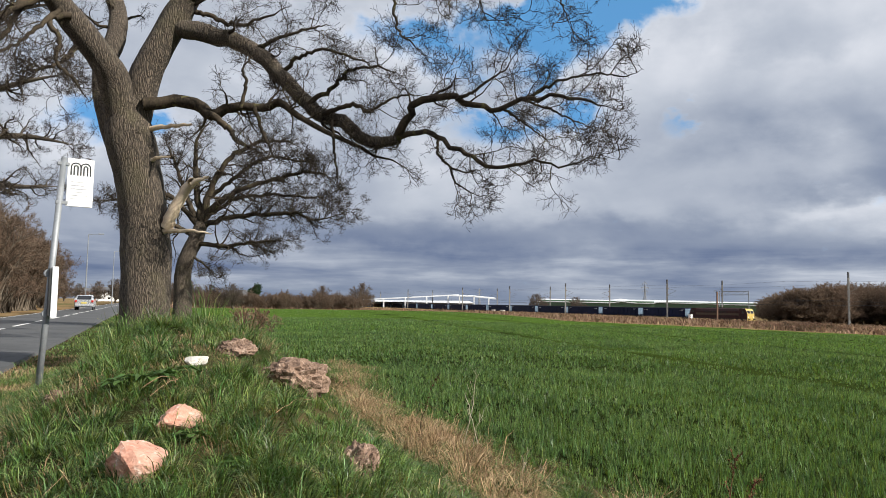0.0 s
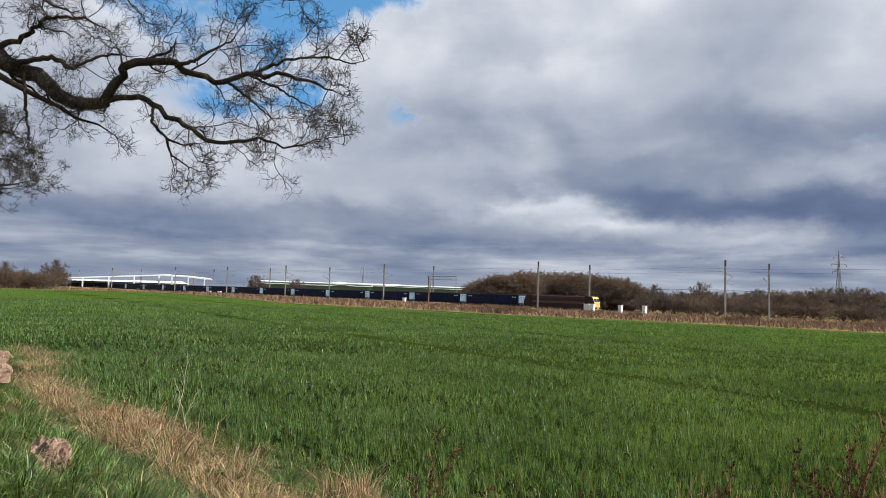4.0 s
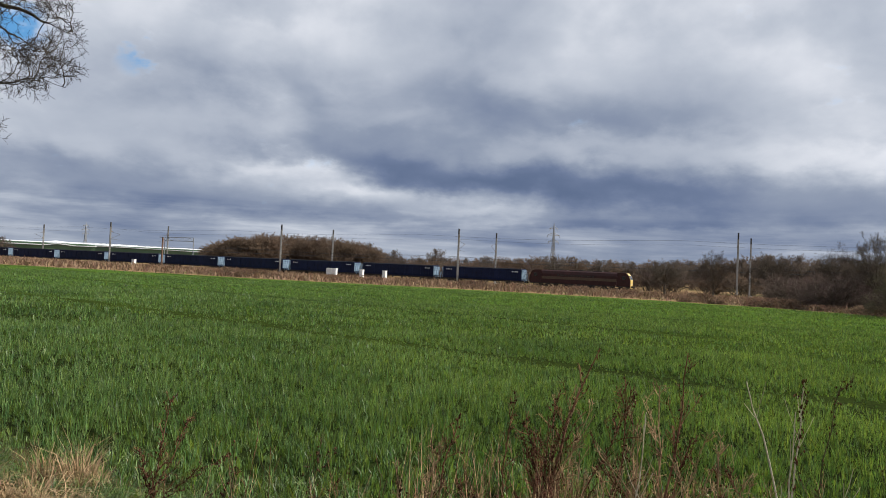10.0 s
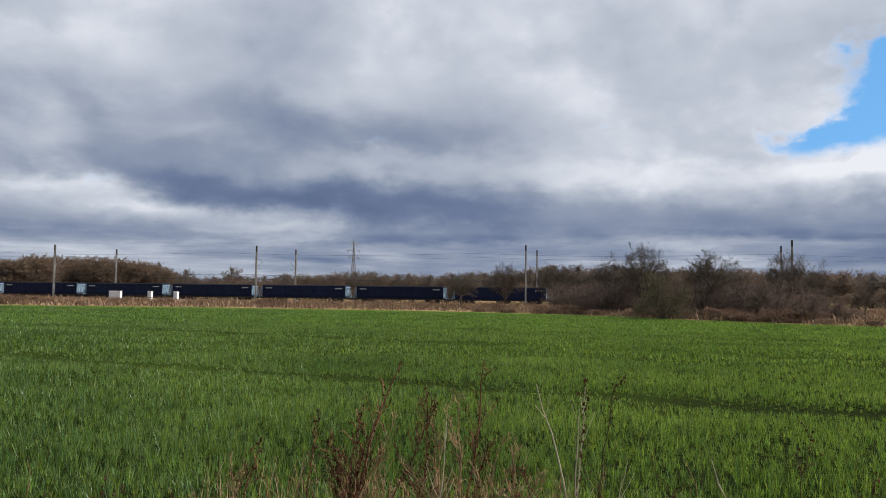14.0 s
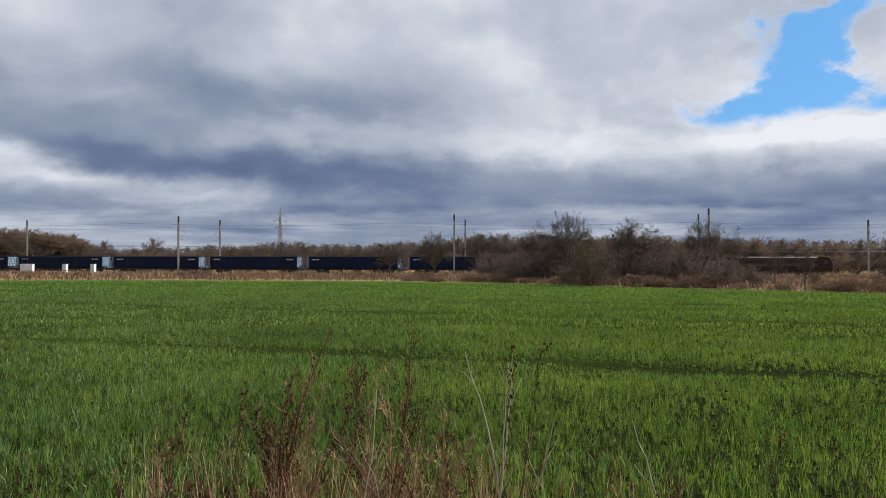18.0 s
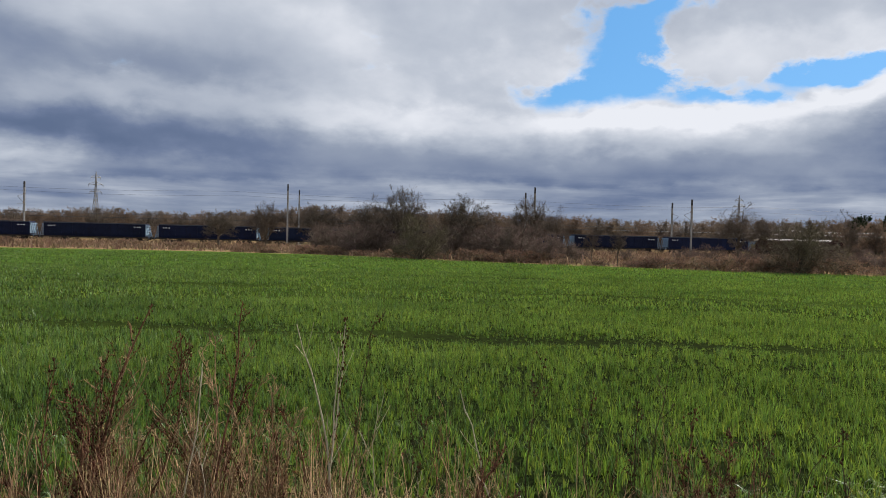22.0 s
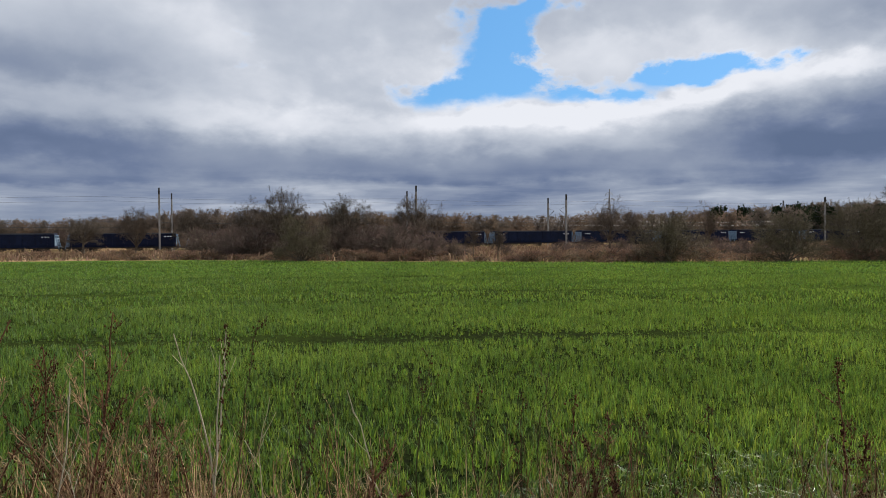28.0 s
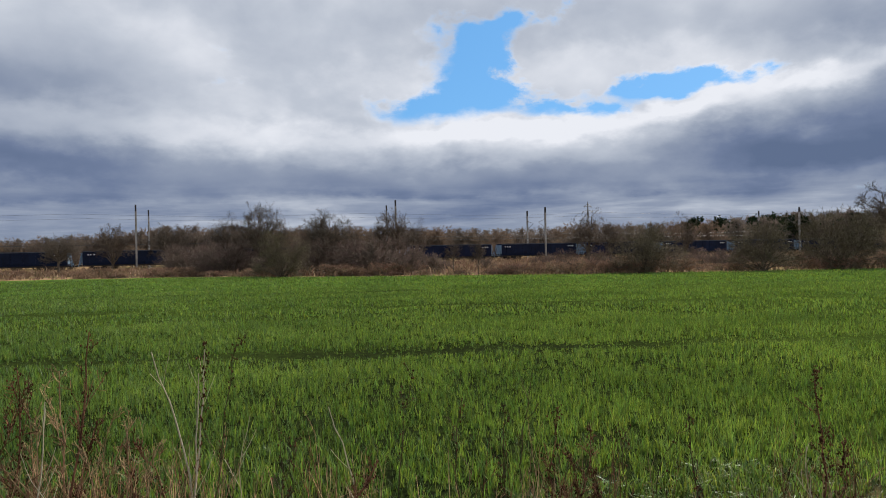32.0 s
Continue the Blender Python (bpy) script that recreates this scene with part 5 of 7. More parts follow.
oak("oak_tree", 3, [
    limb(14, 14, 0.43, 0.36, (-37.0, -0.13), (-37.0, -0.010), (-37.1, 0.057), (-37.6, 0.128), (-38.4, 0.191), (-38.9, 0.230), (-39.0, 0.248)),
    limb(14, 12.5, 0.3, 0.12, (-38.9, 0.212), (-39.7, 0.268), (-40.5, 0.294), (-41.8, 0.323), (-43.3, 0.353), (-44.7, 0.387), (-47.0, 0.425), (-49.7, 0.459)),
    limb(14.1, 16, 0.22, 0.12, (-38.7, 0.165), (-40.2, 0.237), (-40.5, 0.284), (-39.8, 0.329), (-39.9, 0.369), (-41.4, 0.422), (-41.2, 0.489)),
    limb(14, 13.5, 0.27, 0.19, (-38.3, 0.224), (-37.8, 0.279), (-37.1, 0.314), (-36.0, 0.358), (-35.0, 0.395), (-33.1, 0.458), (-30.9, 0.519)),
    limb(13.7, 12, 0.165, 0.085, (-35.8, 0.355), (-34.5, 0.349), (-32.2, 0.345), (-30.1, 0.332), (-28.0, 0.302), (-26.2, 0.270), (-24.9, 0.252), (-23.1, 0.242), (-21.8, 0.225), (-20.5, 0.219), (-18.9, 0.224)),
    limb(12, 10.6, 0.075, 0.01, (-19.1, 0.222), (-18.6, 0.239), (-18.2, 0.265), (-17.2, 0.277), (-14.8, 0.282), (-13.0, 0.275), (-11.0, 0.270), (-9.0, 0.283), (-7.0, 0.284), (-5.1, 0.281), (-3.4, 0.272), (-1.1, 0.259)),
    limb(11.2, 10.5, 0.026, 0.006, (-9.2, 0.282), (-7.7, 0.294), (-6.0, 0.309), (-3.4, 0.315), (-1.3, 0.309), (-0.0, 0.318)),
    limb(11.4, 11, 0.03, 0.006, (-14.5, 0.281), (-13.2, 0.292), (-12.0, 0.308), (-10.7, 0.323), (-10.0, 0.339)),
    limb(11.3, 10.8, 0.024, 0.006, (-11.0, 0.271), (-9.4, 0.253), (-8.1, 0.236), (-6.7, 0.214)),
    limb(11.2, 10.8, 0.022, 0.006, (-9.2, 0.281), (-7.0, 0.266), (-5.5, 0.253), (-3.6, 0.239)),
    limb(11.8, 11.4, 0.03, 0.006, (-17.2, 0.277), (-15.9, 0.290), (-14.8, 0.302), (-14.4, 0.322)),
    limb(12, 10.5, 0.05, 0.007, (-19.0, 0.224), (-18.0, 0.231), (-16.7, 0.235), (-15.4, 0.226), (-13.8, 0.208), (-12.5, 0.194), (-10.7, 0.187), (-9.0, 0.191), (-7.7, 0.193), (-5.5, 0.191), (-3.8, 0.203), (-1.7, 0.197)),
    limb(11.8, 11.4, 0.026, 0.006, (-15.7, 0.229), (-15.8, 0.208), (-14.7, 0.186), (-13.3, 0.181), (-11.5, 0.190)),
    limb(11.7, 11.3, 0.02, 0.006, (-14.8, 0.188), (-14.3, 0.165), (-12.4, 0.146)),
    limb(13.7, 11.8, 0.12, 0.012, (-37.7, 0.247), (-35.6, 0.256), (-34.0, 0.255), (-33.0, 0.242), (-32.2, 0.253), (-30.8, 0.256), (-29.1, 0.258), (-27.9, 0.264), (-27.2, 0.256), (-25.9, 0.242), (-24.2, 0.228), (-21.3, 0.205), (-18.7, 0.191), (-16.9, 0.164)),
    limb(13, 12.6, 0.06, 0.012, (-33.1, 0.242), (-31.9, 0.228), (-31.1, 0.210), (-29.8, 0.200), (-28.4, 0.181)),
    limb(12.7, 12.4, 0.035, 0.01, (-29.9, 0.256), (-29.3, 0.225), (-28.7, 0.204), (-28.1, 0.182)),
    limb(12.8, 12.6, 0.035, 0.008, (-31.0, 0.255), (-30.6, 0.287), (-30.9, 0.309), (-30.0, 0.330)),
    limb(12.2, 12.1, 0.028, 0.012, (-24.1, 0.247), (-23.9, 0.214), (-23.7, 0.187), (-23.5, 0.158)),
    limb(13.2, 12.6, 0.05, 0.008, (-30.5, 0.335), (-29.1, 0.345), (-26.8, 0.367), (-23.8, 0.381)),
    limb(13, 12.2, 0.045, 0.008, (-28.0, 0.305), (-26.9, 0.327), (-25.2, 0.343), (-22.6, 0.335), (-20.2, 0.327)),
    limb(12.7, 11.9, 0.045, 0.008, (-26.0, 0.266), (-24.1, 0.292), (-23.0, 0.314), (-20.8, 0.324), (-18.4, 0.309)),
    limb(12.5, 11.7, 0.045, 0.008, (-24.8, 0.253), (-22.6, 0.269), (-21.2, 0.263), (-19.2, 0.283), (-16.3, 0.288)),
    limb(13.4, 10.6, 0.13, 0.015, (-34.4, 0.412), (-30.4, 0.477), (-24.0, 0.503), (-18.6, 0.485), (-12.7, 0.467), (-7.8, 0.445), (-3.4, 0.449)),
    limb(11.6, 11.4, 0.03, 0.008, (-18.8, 0.485), (-19.5, 0.428), (-19.2, 0.380), (-18.3, 0.363), (-16.8, 0.337)),
    limb(11.2, 11, 0.02, 0.006, (-12.9, 0.467), (-14.9, 0.430), (-15.1, 0.394)),
    limb(11.1, 11, 0.02, 0.006, (-12.2, 0.467), (-12.7, 0.427), (-12.0, 0.386)),
    limb(10.8, 10.7, 0.02, 0.006, (-7.8, 0.445), (-6.4, 0.420), (-5.5, 0.378)),
    limb(13, 12.6, 0.055, 0.012, (-42.7, 0.345), (-44.1, 0.338), (-43.4, 0.314), (-43.5, 0.286), (-42.3, 0.266), (-41.3, 0.239)),
    limb(12.8, 12.3, 0.08, 0.01, (-44.1, 0.371), (-46.4, 0.341), (-48.2, 0.304), (-50.4, 0.289)),
    limb(13.6, 13.2, 0.05, 0.01, (-34.5, 0.377), (-33.3, 0.373), (-31.4, 0.366), (-29.4, 0.381), (-27.3, 0.401)),
    limb(13, 12.5, 0.05, 0.01, (-45.1, 0.382), (-46.3, 0.325), (-47.5, 0.286), (-48.7, 0.255)),
    limb(13.5, 12.6, 0.05, 0.01, (-41.8, 0.325), (-42.9, 0.294), (-44.0, 0.278), (-46.3, 0.263)),
    limb(13, 12.3, 0.04, 0.01, (-43.4, 0.355), (-45.0, 0.319), (-46.7, 0.289), (-48.5, 0.276)),
    limb(13.5, 17, 0.13, 0.02, (-33.0, 0.46), (-28.0, 0.52), (-22.0, 0.56), (-16.0, 0.56), (-11.0, 0.54)),
    limb(13.5, 18.5, 0.13, 0.02, (-32.0, 0.48), (-27.0, 0.55), (-21.0, 0.57), (-17.0, 0.54), (-14.0, 0.525)),
    limb(14, 21, 0.12, 0.02, (-34.0, 0.50), (-29.0, 0.54), (-25.0, 0.55), (-21.0, 0.53), (-18.0, 0.51)),
    limb(14, 18, 0.12, 0.02, (-31.5, 0.51), (-26.0, 0.60), (-19.0, 0.62), (-13.0, 0.60)),
    limb(13.5, 16.5, 0.19, 0.03, (-30.9, 0.519), (-25.0, 0.62), (-18.0, 0.70), (-10.0, 0.72)),
    limb(13.6, 19, 0.15, 0.03, (-31.5, 0.50), (-30.0, 0.64), (-27.0, 0.72), (-22.0, 0.74)),
    limb(16, 19, 0.12, 0.03, (-41.2, 0.489), (-36.0, 0.62), (-29.0, 0.72), (-21.0, 0.76)),
    limb(16, 20, 0.12, 0.03, (-41.2, 0.489), (-42.0, 0.62), (-38.0, 0.72), (-33.0, 0.76)),
    limb(12.5, 15, 0.12, 0.03, (-49.7, 0.459), (-53.0, 0.56), (-56.0, 0.66), (-58.0, 0.74)),
], "huge bare oak with furrowed trunk on the roadside verge", 1.0, extra=[
    limb(13.7, 13.3, 0.11, 0.07, (-35.8, 0.092), (-35.3, 0.116), (-34.5, 0.145), (-34.2, 0.152)),
    limb(13.3, 13.1, 0.05, 0.02, (-34.3, 0.148), (-33.7, 0.156), (-33.1, 0.160)),
    limb(13.7, 13.3, 0.05, 0.012, (-36.0, 0.086), (-34.4, 0.089), (-32.7, 0.086)),
    limb(13.8, 13.2, 0.05, 0.02, (-37.2, 0.216), (-35.9, 0.222), (-34.4, 0.227)),
    limb(13.8, 13.3, 0.04, 0.012, (-37.4, 0.175), (-36.6, 0.180), (-35.8, 0.183)),
])

oak("oak_tree", 9, [
    limb(33, 33, 0.36, 0.27, (-34.5, -0.040), (-34.5, 0.001), (-34.5, 0.044), (-33.8, 0.077), (-33.4, 0.100)),
    limb(33, 30.5, 0.11, 0.02, (-34.0, 0.074), (-31.6, 0.071), (-29.6, 0.078), (-26.5, 0.082)),
    limb(33, 30.5, 0.13, 0.02, (-33.4, 0.096), (-31.7, 0.107), (-29.3, 0.114), (-26.8, 0.119), (-25.0, 0.110), (-22.3, 0.125)),
    limb(33, 31, 0.16, 0.02, (-33.4, 0.100), (-32.3, 0.126), (-30.6, 0.147), (-27.7, 0.165), (-25.2, 0.175), (-23.2, 0.161)),
    limb(33, 32, 0.16, 0.02, (-33.4, 0.100), (-32.9, 0.141), (-31.9, 0.179), (-29.9, 0.208), (-27.6, 0.214), (-26.1, 0.204)),
    limb(33, 34, 0.16, 0.02, (-33.5, 0.103), (-33.8, 0.140), (-34.0, 0.176), (-33.9, 0.210), (-32.8, 0.241)),
    limb(33, 34, 0.14, 0.02, (-33.6, 0.096), (-34.6, 0.135), (-35.4, 0.174), (-36.3, 0.209)),
    limb(33, 33, 0.12, 0.02, (-33.8, 0.081), (-36.0, 0.099), (-38.7, 0.094)),
    limb(33, 33, 0.12, 0.02, (-33.6, 0.096), (-35.9, 0.133), (-38.4, 0.125), (-40.7, 0.120)),
    limb(33, 31, 0.1, 0.02, (-33.2, 0.107), (-30.9, 0.134), (-28.5, 0.141), (-25.7, 0.140), (-23.8, 0.141)),
    limb(33, 32, 0.06, 0.015, (-34.2, 0.059), (-33.0, 0.045), (-32.3, 0.031)),
    limb(33, 31, 0.1, 0.02, (-33.0, 0.133), (-31.0, 0.163), (-29.0, 0.190), (-26.7, 0.189), (-24.8, 0.190)),
], "bare spreading oak beside the road", 2.3, grain=1.7, twig_size=1.4)

oak("oak_tree", 17, [
    ([sight(-53, -0.04, 33), sight(-53, 0.03, 33), sight(-52.5, 0.13, 33)], 0.42, 0.3),
    ([sight(-52.5, 0.11, 33), sight(-49, 0.135, 31.5), sight(-45.5, 0.13, 30.5), sight(-42.5, 0.135, 30)], 0.20, 0.02),
    ([sight(-52.5, 0.12, 33), sight(-49, 0.17, 31.5), sight(-45.5, 0.19, 30.5), sight(-41.5, 0.185, 30)], 0.22, 0.02),
    ([sight(-52.5, 0.12, 33), sight(-49.5, 0.21, 32), sight(-46, 0.25, 31), sight(-42.5, 0.275, 30)], 0.22, 0.02),
    ([sight(-52.5, 0.12, 33), sight(-50.5, 0.26, 33), sight(-47, 0.33, 32), sight(-43.5, 0.36, 31)], 0.22, 0.03),
    ([sight(-52.5, 0.12, 33), sight(-53.5, 0.28, 34), sight(-54, 0.40, 34)], 0.22, 0.03),
    ([sight(-52.5, 0.12, 33), sight(-56, 0.20, 34), sight(-60, 0.26, 35)], 0.2, 0.03),
], "bare oak across the road with spreading limbs", 2.2, grain=1.8, twig_size=1.4)


# ---------------- hedges, bushes and far woods ----------------
def winter_tree(name, seed, tall, wide, stems, boughs, twigs, bark, twig, label, category="tree", trunk=0.25, base=0.3, spike=0.035, flat=1.0, plain=False):
    """A bare tree or thicket: stems and boughs that reach a rounded crown's outline, filled with fine spikes."""
    rng = np.random.default_rng(seed)
    t = thing(name, (0, 0, 0), 0, label=label, category=category)
    n = boughs
    way = rng.normal(size=(n, 3))
    way /= np.linalg.norm(way, axis=1, keepdims=True)
    way[:, 2] = np.abs(way[:, 2]) * 1.1 - 0.25 - 1.2 * max(0.0, 0.3 - base)
    mid = tall * (base + (1 - base) * 0.42)
    fill = (0.80 + 0.20 * rng.random(n))[:, None]
    goal = way * np.array((wide / 2, wide / 2, (tall - mid) * flat)) * fill + np.array((0, 0, mid))
    goal[:, 2] = np.maximum(goal[:, 2], tall * 0.12)
    if stems == 1:
        z0 = np.clip(tall * base * 0.8 + (goal[:, 2] - tall * base) * 0.45 * rng.random(n), tall * base * 0.7, tall * 0.7)
        root = np.stack([0.02 * wide * np.sin(z0), 0.02 * wide * np.cos(z0), z0], 1)
    else:
        root = np.concatenate([rng.normal(size=(n, 2)) * wide * 0.05, np.full((n, 1), -0.2)], 1)
    bow = root + (goal - root) * 0.5 + np.array((0, 0, 1.0)) * tall * (0.05 if stems == 1 else 0.10) + rng.normal(size=(n, 3)) * wide * 0.03
    line = np.stack([curve_through((a, b, c), 8) for a, b, c in zip(root, bow, goal)])
    thick = (trunk * 0.42 if stems == 1 else trunk * 0.4) * (0.6 + 0.5 * rng.random(n))[:, None] * np.linspace(1, 0.22, 8)
    b1, q1 = sprout(rng, line, thick, 7, 42, 0.40, 0.55, 0.13, 0.10, 0.25, 5)
    b2, q2 = sprout(rng, b1, np.maximum(q1, 0.015), 4, 42, 0.60, 0.6, 0.16, 0.08, 0.2, 4)
    if plain:
        # far off: only the boughs are round, the rest is fine spikes
        groups = [(line[:, ::2].copy(), thick[:, ::2], 4), (b1[:, ::2].copy(), np.clip(q1[:, ::2], 0.018, 0.08), 3)]
    else:
        groups = [(line, thick, 5), (b1[:, ::2].copy(), np.clip(q1[:, ::2], 0.018, 0.08), 3), (b2[:, ::3].copy(), np.clip(q2[:, ::3], 0.012, 0.03), 3)]
    if stems == 1:
        z = np.linspace(-0.3, tall * 0.62, 9)
        stem = np.stack([0.02 * wide * np.sin(z), 0.02 * wide * np.cos(z), z], 1)[None]
        groups.insert(0, (stem, (trunk * np.linspace(1.15, 0.3, 9))[None], 9))
    count = max(1, twigs // (len(b2) + 1))
    pick, _ = sprout(rng, b2, q2, count, 46, 0.9, 1.0, 0.2, 0.08, 0.05, 2, least=tall * 0.035)
    a, b = pick[:, 0], pick[:, 1]
    side = np.cross(b - a, rng.normal(size=a.shape))
    side *= (spike / 2) / (np.linalg.norm(side, axis=1, keepdims=True) + 1e-9)
    v = np.stack([a - side, a + side, b], 1).reshape(-1, 3)
    k = tall / v[:, 2].max()
    v[:, 2] = np.where(v[:, 2] > 0, v[:, 2] * k, v[:, 2] * 0.1)
    for polys, radii, sides in groups:
        polys[..., 2] *= k
    attach("trunk", tube_mesh("trunk", groups), bark, t)
    attach("crown", sheet("crown", v, np.arange(len(v)).reshape(-1, 3)), twig, t)
    return t


def branch_tree(name, seed, tall, wide, boughs, twig, label, category="tree", base=0.4, open_angle=100.0, trunk=0.26, stems=False):
    """A bare tree nearer by: boughs that fan out to a domed outline, each forking three times into fine twigs."""
    rng = np.random.default_rng(seed)
    t = thing(name, (0, 0, 0), 0, label=label, category=category)
    i = np.arange(boughs)
    theta = np.arccos(1 - (i + 0.5) / boughs * (1 - math.cos(radians(open_angle))))
    phi = i * 2.39996 + 0.5 * rng.normal(size=boughs)
    reach = 0.84 + 0.16 * rng.random(boughs)
    goal = np.stack([np.sin(theta) * np.cos(phi) * wide / 2, np.sin(theta) * np.sin(phi) * wide / 2, tall * (base + (1 - base) * np.cos(theta))], 1)
    hub = np.array((0, 0, tall * base))
    goal = hub + (goal - hub) * reach[:, None]
    goal[:, 2] = np.maximum(goal[:, 2], tall * 0.10)
    if stems:
        root = np.concatenate([rng.normal(size=(boughs, 2)) * wide * 0.04, np.full((boughs, 1), -0.2)], 1)
    else:
        root = np.stack([np.zeros(boughs), np.zeros(boughs), tall * base * (0.72 + 0.5 * rng.random(boughs) * np.cos(theta * 0.9).clip(0, 1))], 1)
    bow = root + (goal - root) * 0.5 + np.array((0, 0, tall * 0.05)) + rng.normal(size=(boughs, 3)) * wide * 0.025
    line = np.stack([curve_through((a, b, c), 9) for a, b, c in zip(root, bow, goal)])
    line[:, 1:] += rng.normal(size=(boughs, 8, 3)) * wide * 0.005
    thick = trunk * 0.42 * (0.7 + 0.4 * rng.random(boughs))[:, None] * np.linspace(1, 0.16, 9)
    b1, q1 = sprout(rng, line, thick, 10, 40, 0.46, 0.6, 0.09, 0.05, 0.22, 6, bias=0.85)
    b2, q2 = sprout(rng, b1, q1, 6, 42, 0.58, 0.6, 0.12, 0.05, 0.15, 4, least=0.4)
    b3, q3 = sprout(rng, b2, q2, 4, 42, 0.62, 0.6, 0.14, 0.05, 0.10, 3, least=0.34)
    groups = [(line, np.maximum(thick, 0.02), 6), (b1, np.clip(q1, 0.014, 0.06), 4)]
    if not stems:
        z = np.linspace(-0.3, tall * base * 1.05, 9)
        stem = np.stack([0.012 * wide * np.sin(z), 0.012 * wide * np.cos(1.3 * z), z], 1)[None]
        groups.insert(0, (stem, (trunk * np.linspace(1.15, 0.6, 9))[None], 9))
    fine = [(b2, np.clip(q2, 0.011, 0.024), 3), (b3, np.clip(q3, 0.0065, 0.010), 3)]
    k = tall / max(float(p[..., 2].max()) for p, _, _ in groups + fine)
    for polys, _, _ in groups + fine:
        polys[..., 2] = np.where(polys[..., 2] > 0, polys[..., 2] * k, polys[..., 2])
    attach("trunk", tube_mesh("trunk", groups), FAR_BARK, t)
    attach("crown", tube_mesh("crown", fine), twig, t)
    return t


BASES = {}


def plant(kind, az, d, tall, turn=None, wide=1.0):
    """A copy of a kind of tree at a bearing and distance, with its true height."""
    make, h = KINDS[kind]
    p = polar(az, d)
    z = height_at(p.x, p.y)
    s = tall / h
    turn = (az * 77.7 + d * 13.1) % 360 if turn is None else turn
    if kind not in BASES:
        BASES[kind] = make()
        ob = BASES[kind]
    else:
        ob = copy_thing(BASES[kind], Matrix.Identity(4))
    ob.matrix_basis = pose(p.x, p.y, z, 0, 0, turn) @ Matrix.Diagonal((s * wide, s * wide, s, 1))
    return ob


KINDS = {
    "oak": (lambda: branch_tree("field_oak", 31, 9, 8.8, 24, OAK_FAR_TWIG, "round-crowned bare oak in rough ground", base=0.50, open_angle=104, trunk=0.27), 9),
    "slim": (lambda: branch_tree("bare_tree", 32, 10, 4.6, 13, FAR_TWIG, "slender bare tree in scrub", base=0.36, open_angle=95, trunk=0.16), 10),
    "ash": (lambda: branch_tree("bare_tree", 36, 9, 8.0, 22, FAR_TWIG, "fan-shaped bare tree in scrub", base=0.26, open_angle=72, trunk=0.22), 9),
    "willow": (lambda: branch_tree("willow_bush", 33, 6, 8.4, 26, WILLOW_TWIG, "many-stemmed olive-brown willow bush at the field edge", "bush", base=0.12, open_angle=88, trunk=0.18, stems=True), 6),
    "scrub": (lambda: winter_tree("scrub_bush", 34, 4, 6, 12, 26, 3600, FAR_BARK, SCRUB_TWIG, "grey-brown leafless scrub bush", "bush", trunk=0.12, base=0.05, spike=0.026, plain=True), 4),
    "bramble": (lambda: winter_tree("bramble_patch", 35, 1.6, 5.0, 16, 24, 2600, FAR_BARK, BRAMBLE, "low reddish-brown bramble thicket", "bush", trunk=0.05, base=0.0, spike=0.06, plain=True), 1.6),
    "wood": (lambda: winter_tree("woodland_tree", 37, 11, 10, 1, 48, 8500, FAR_BARK, WOOD_TWIG, "dense russet-brown leafless woodland tree", trunk=0.3, base=0.03, spike=0.085, plain=True), 11),
    "wood2": (lambda: winter_tree("woodland_tree", 38, 9, 8, 1, 42, 7000, FAR_BARK, FAR_TWIG, "distant grey-brown leafless tree", trunk=0.3, base=0.06, spike=0.075, plain=True), 9),
    "hedge": (lambda: winter_tree("hedge_bush", 39, 4, 5, 9, 24, 3800, FAR_BARK, WOOD_TWIG, "thick brown winter hedge", "hedge", trunk=0.1, base=0.0, spike=0.052, plain=True), 4),
    "tallhedge": (lambda: winter_tree("hedge_tree", 41, 7, 4.5, 9, 26, 6000, FAR_BARK, WOOD_TWIG, "tall brown thorn hedge beside the road", "hedge", trunk=0.2, base=0.05, spike=0.034, plain=True), 7),
    "fir": (lambda: winter_tree("evergreen_tree", 40, 10, 6, 1, 26, 5000, FAR_BARK, EVERGREEN, "dark evergreen tree in the distance", trunk=0.3, base=0.12, spike=0.23, plain=True), 10),
}


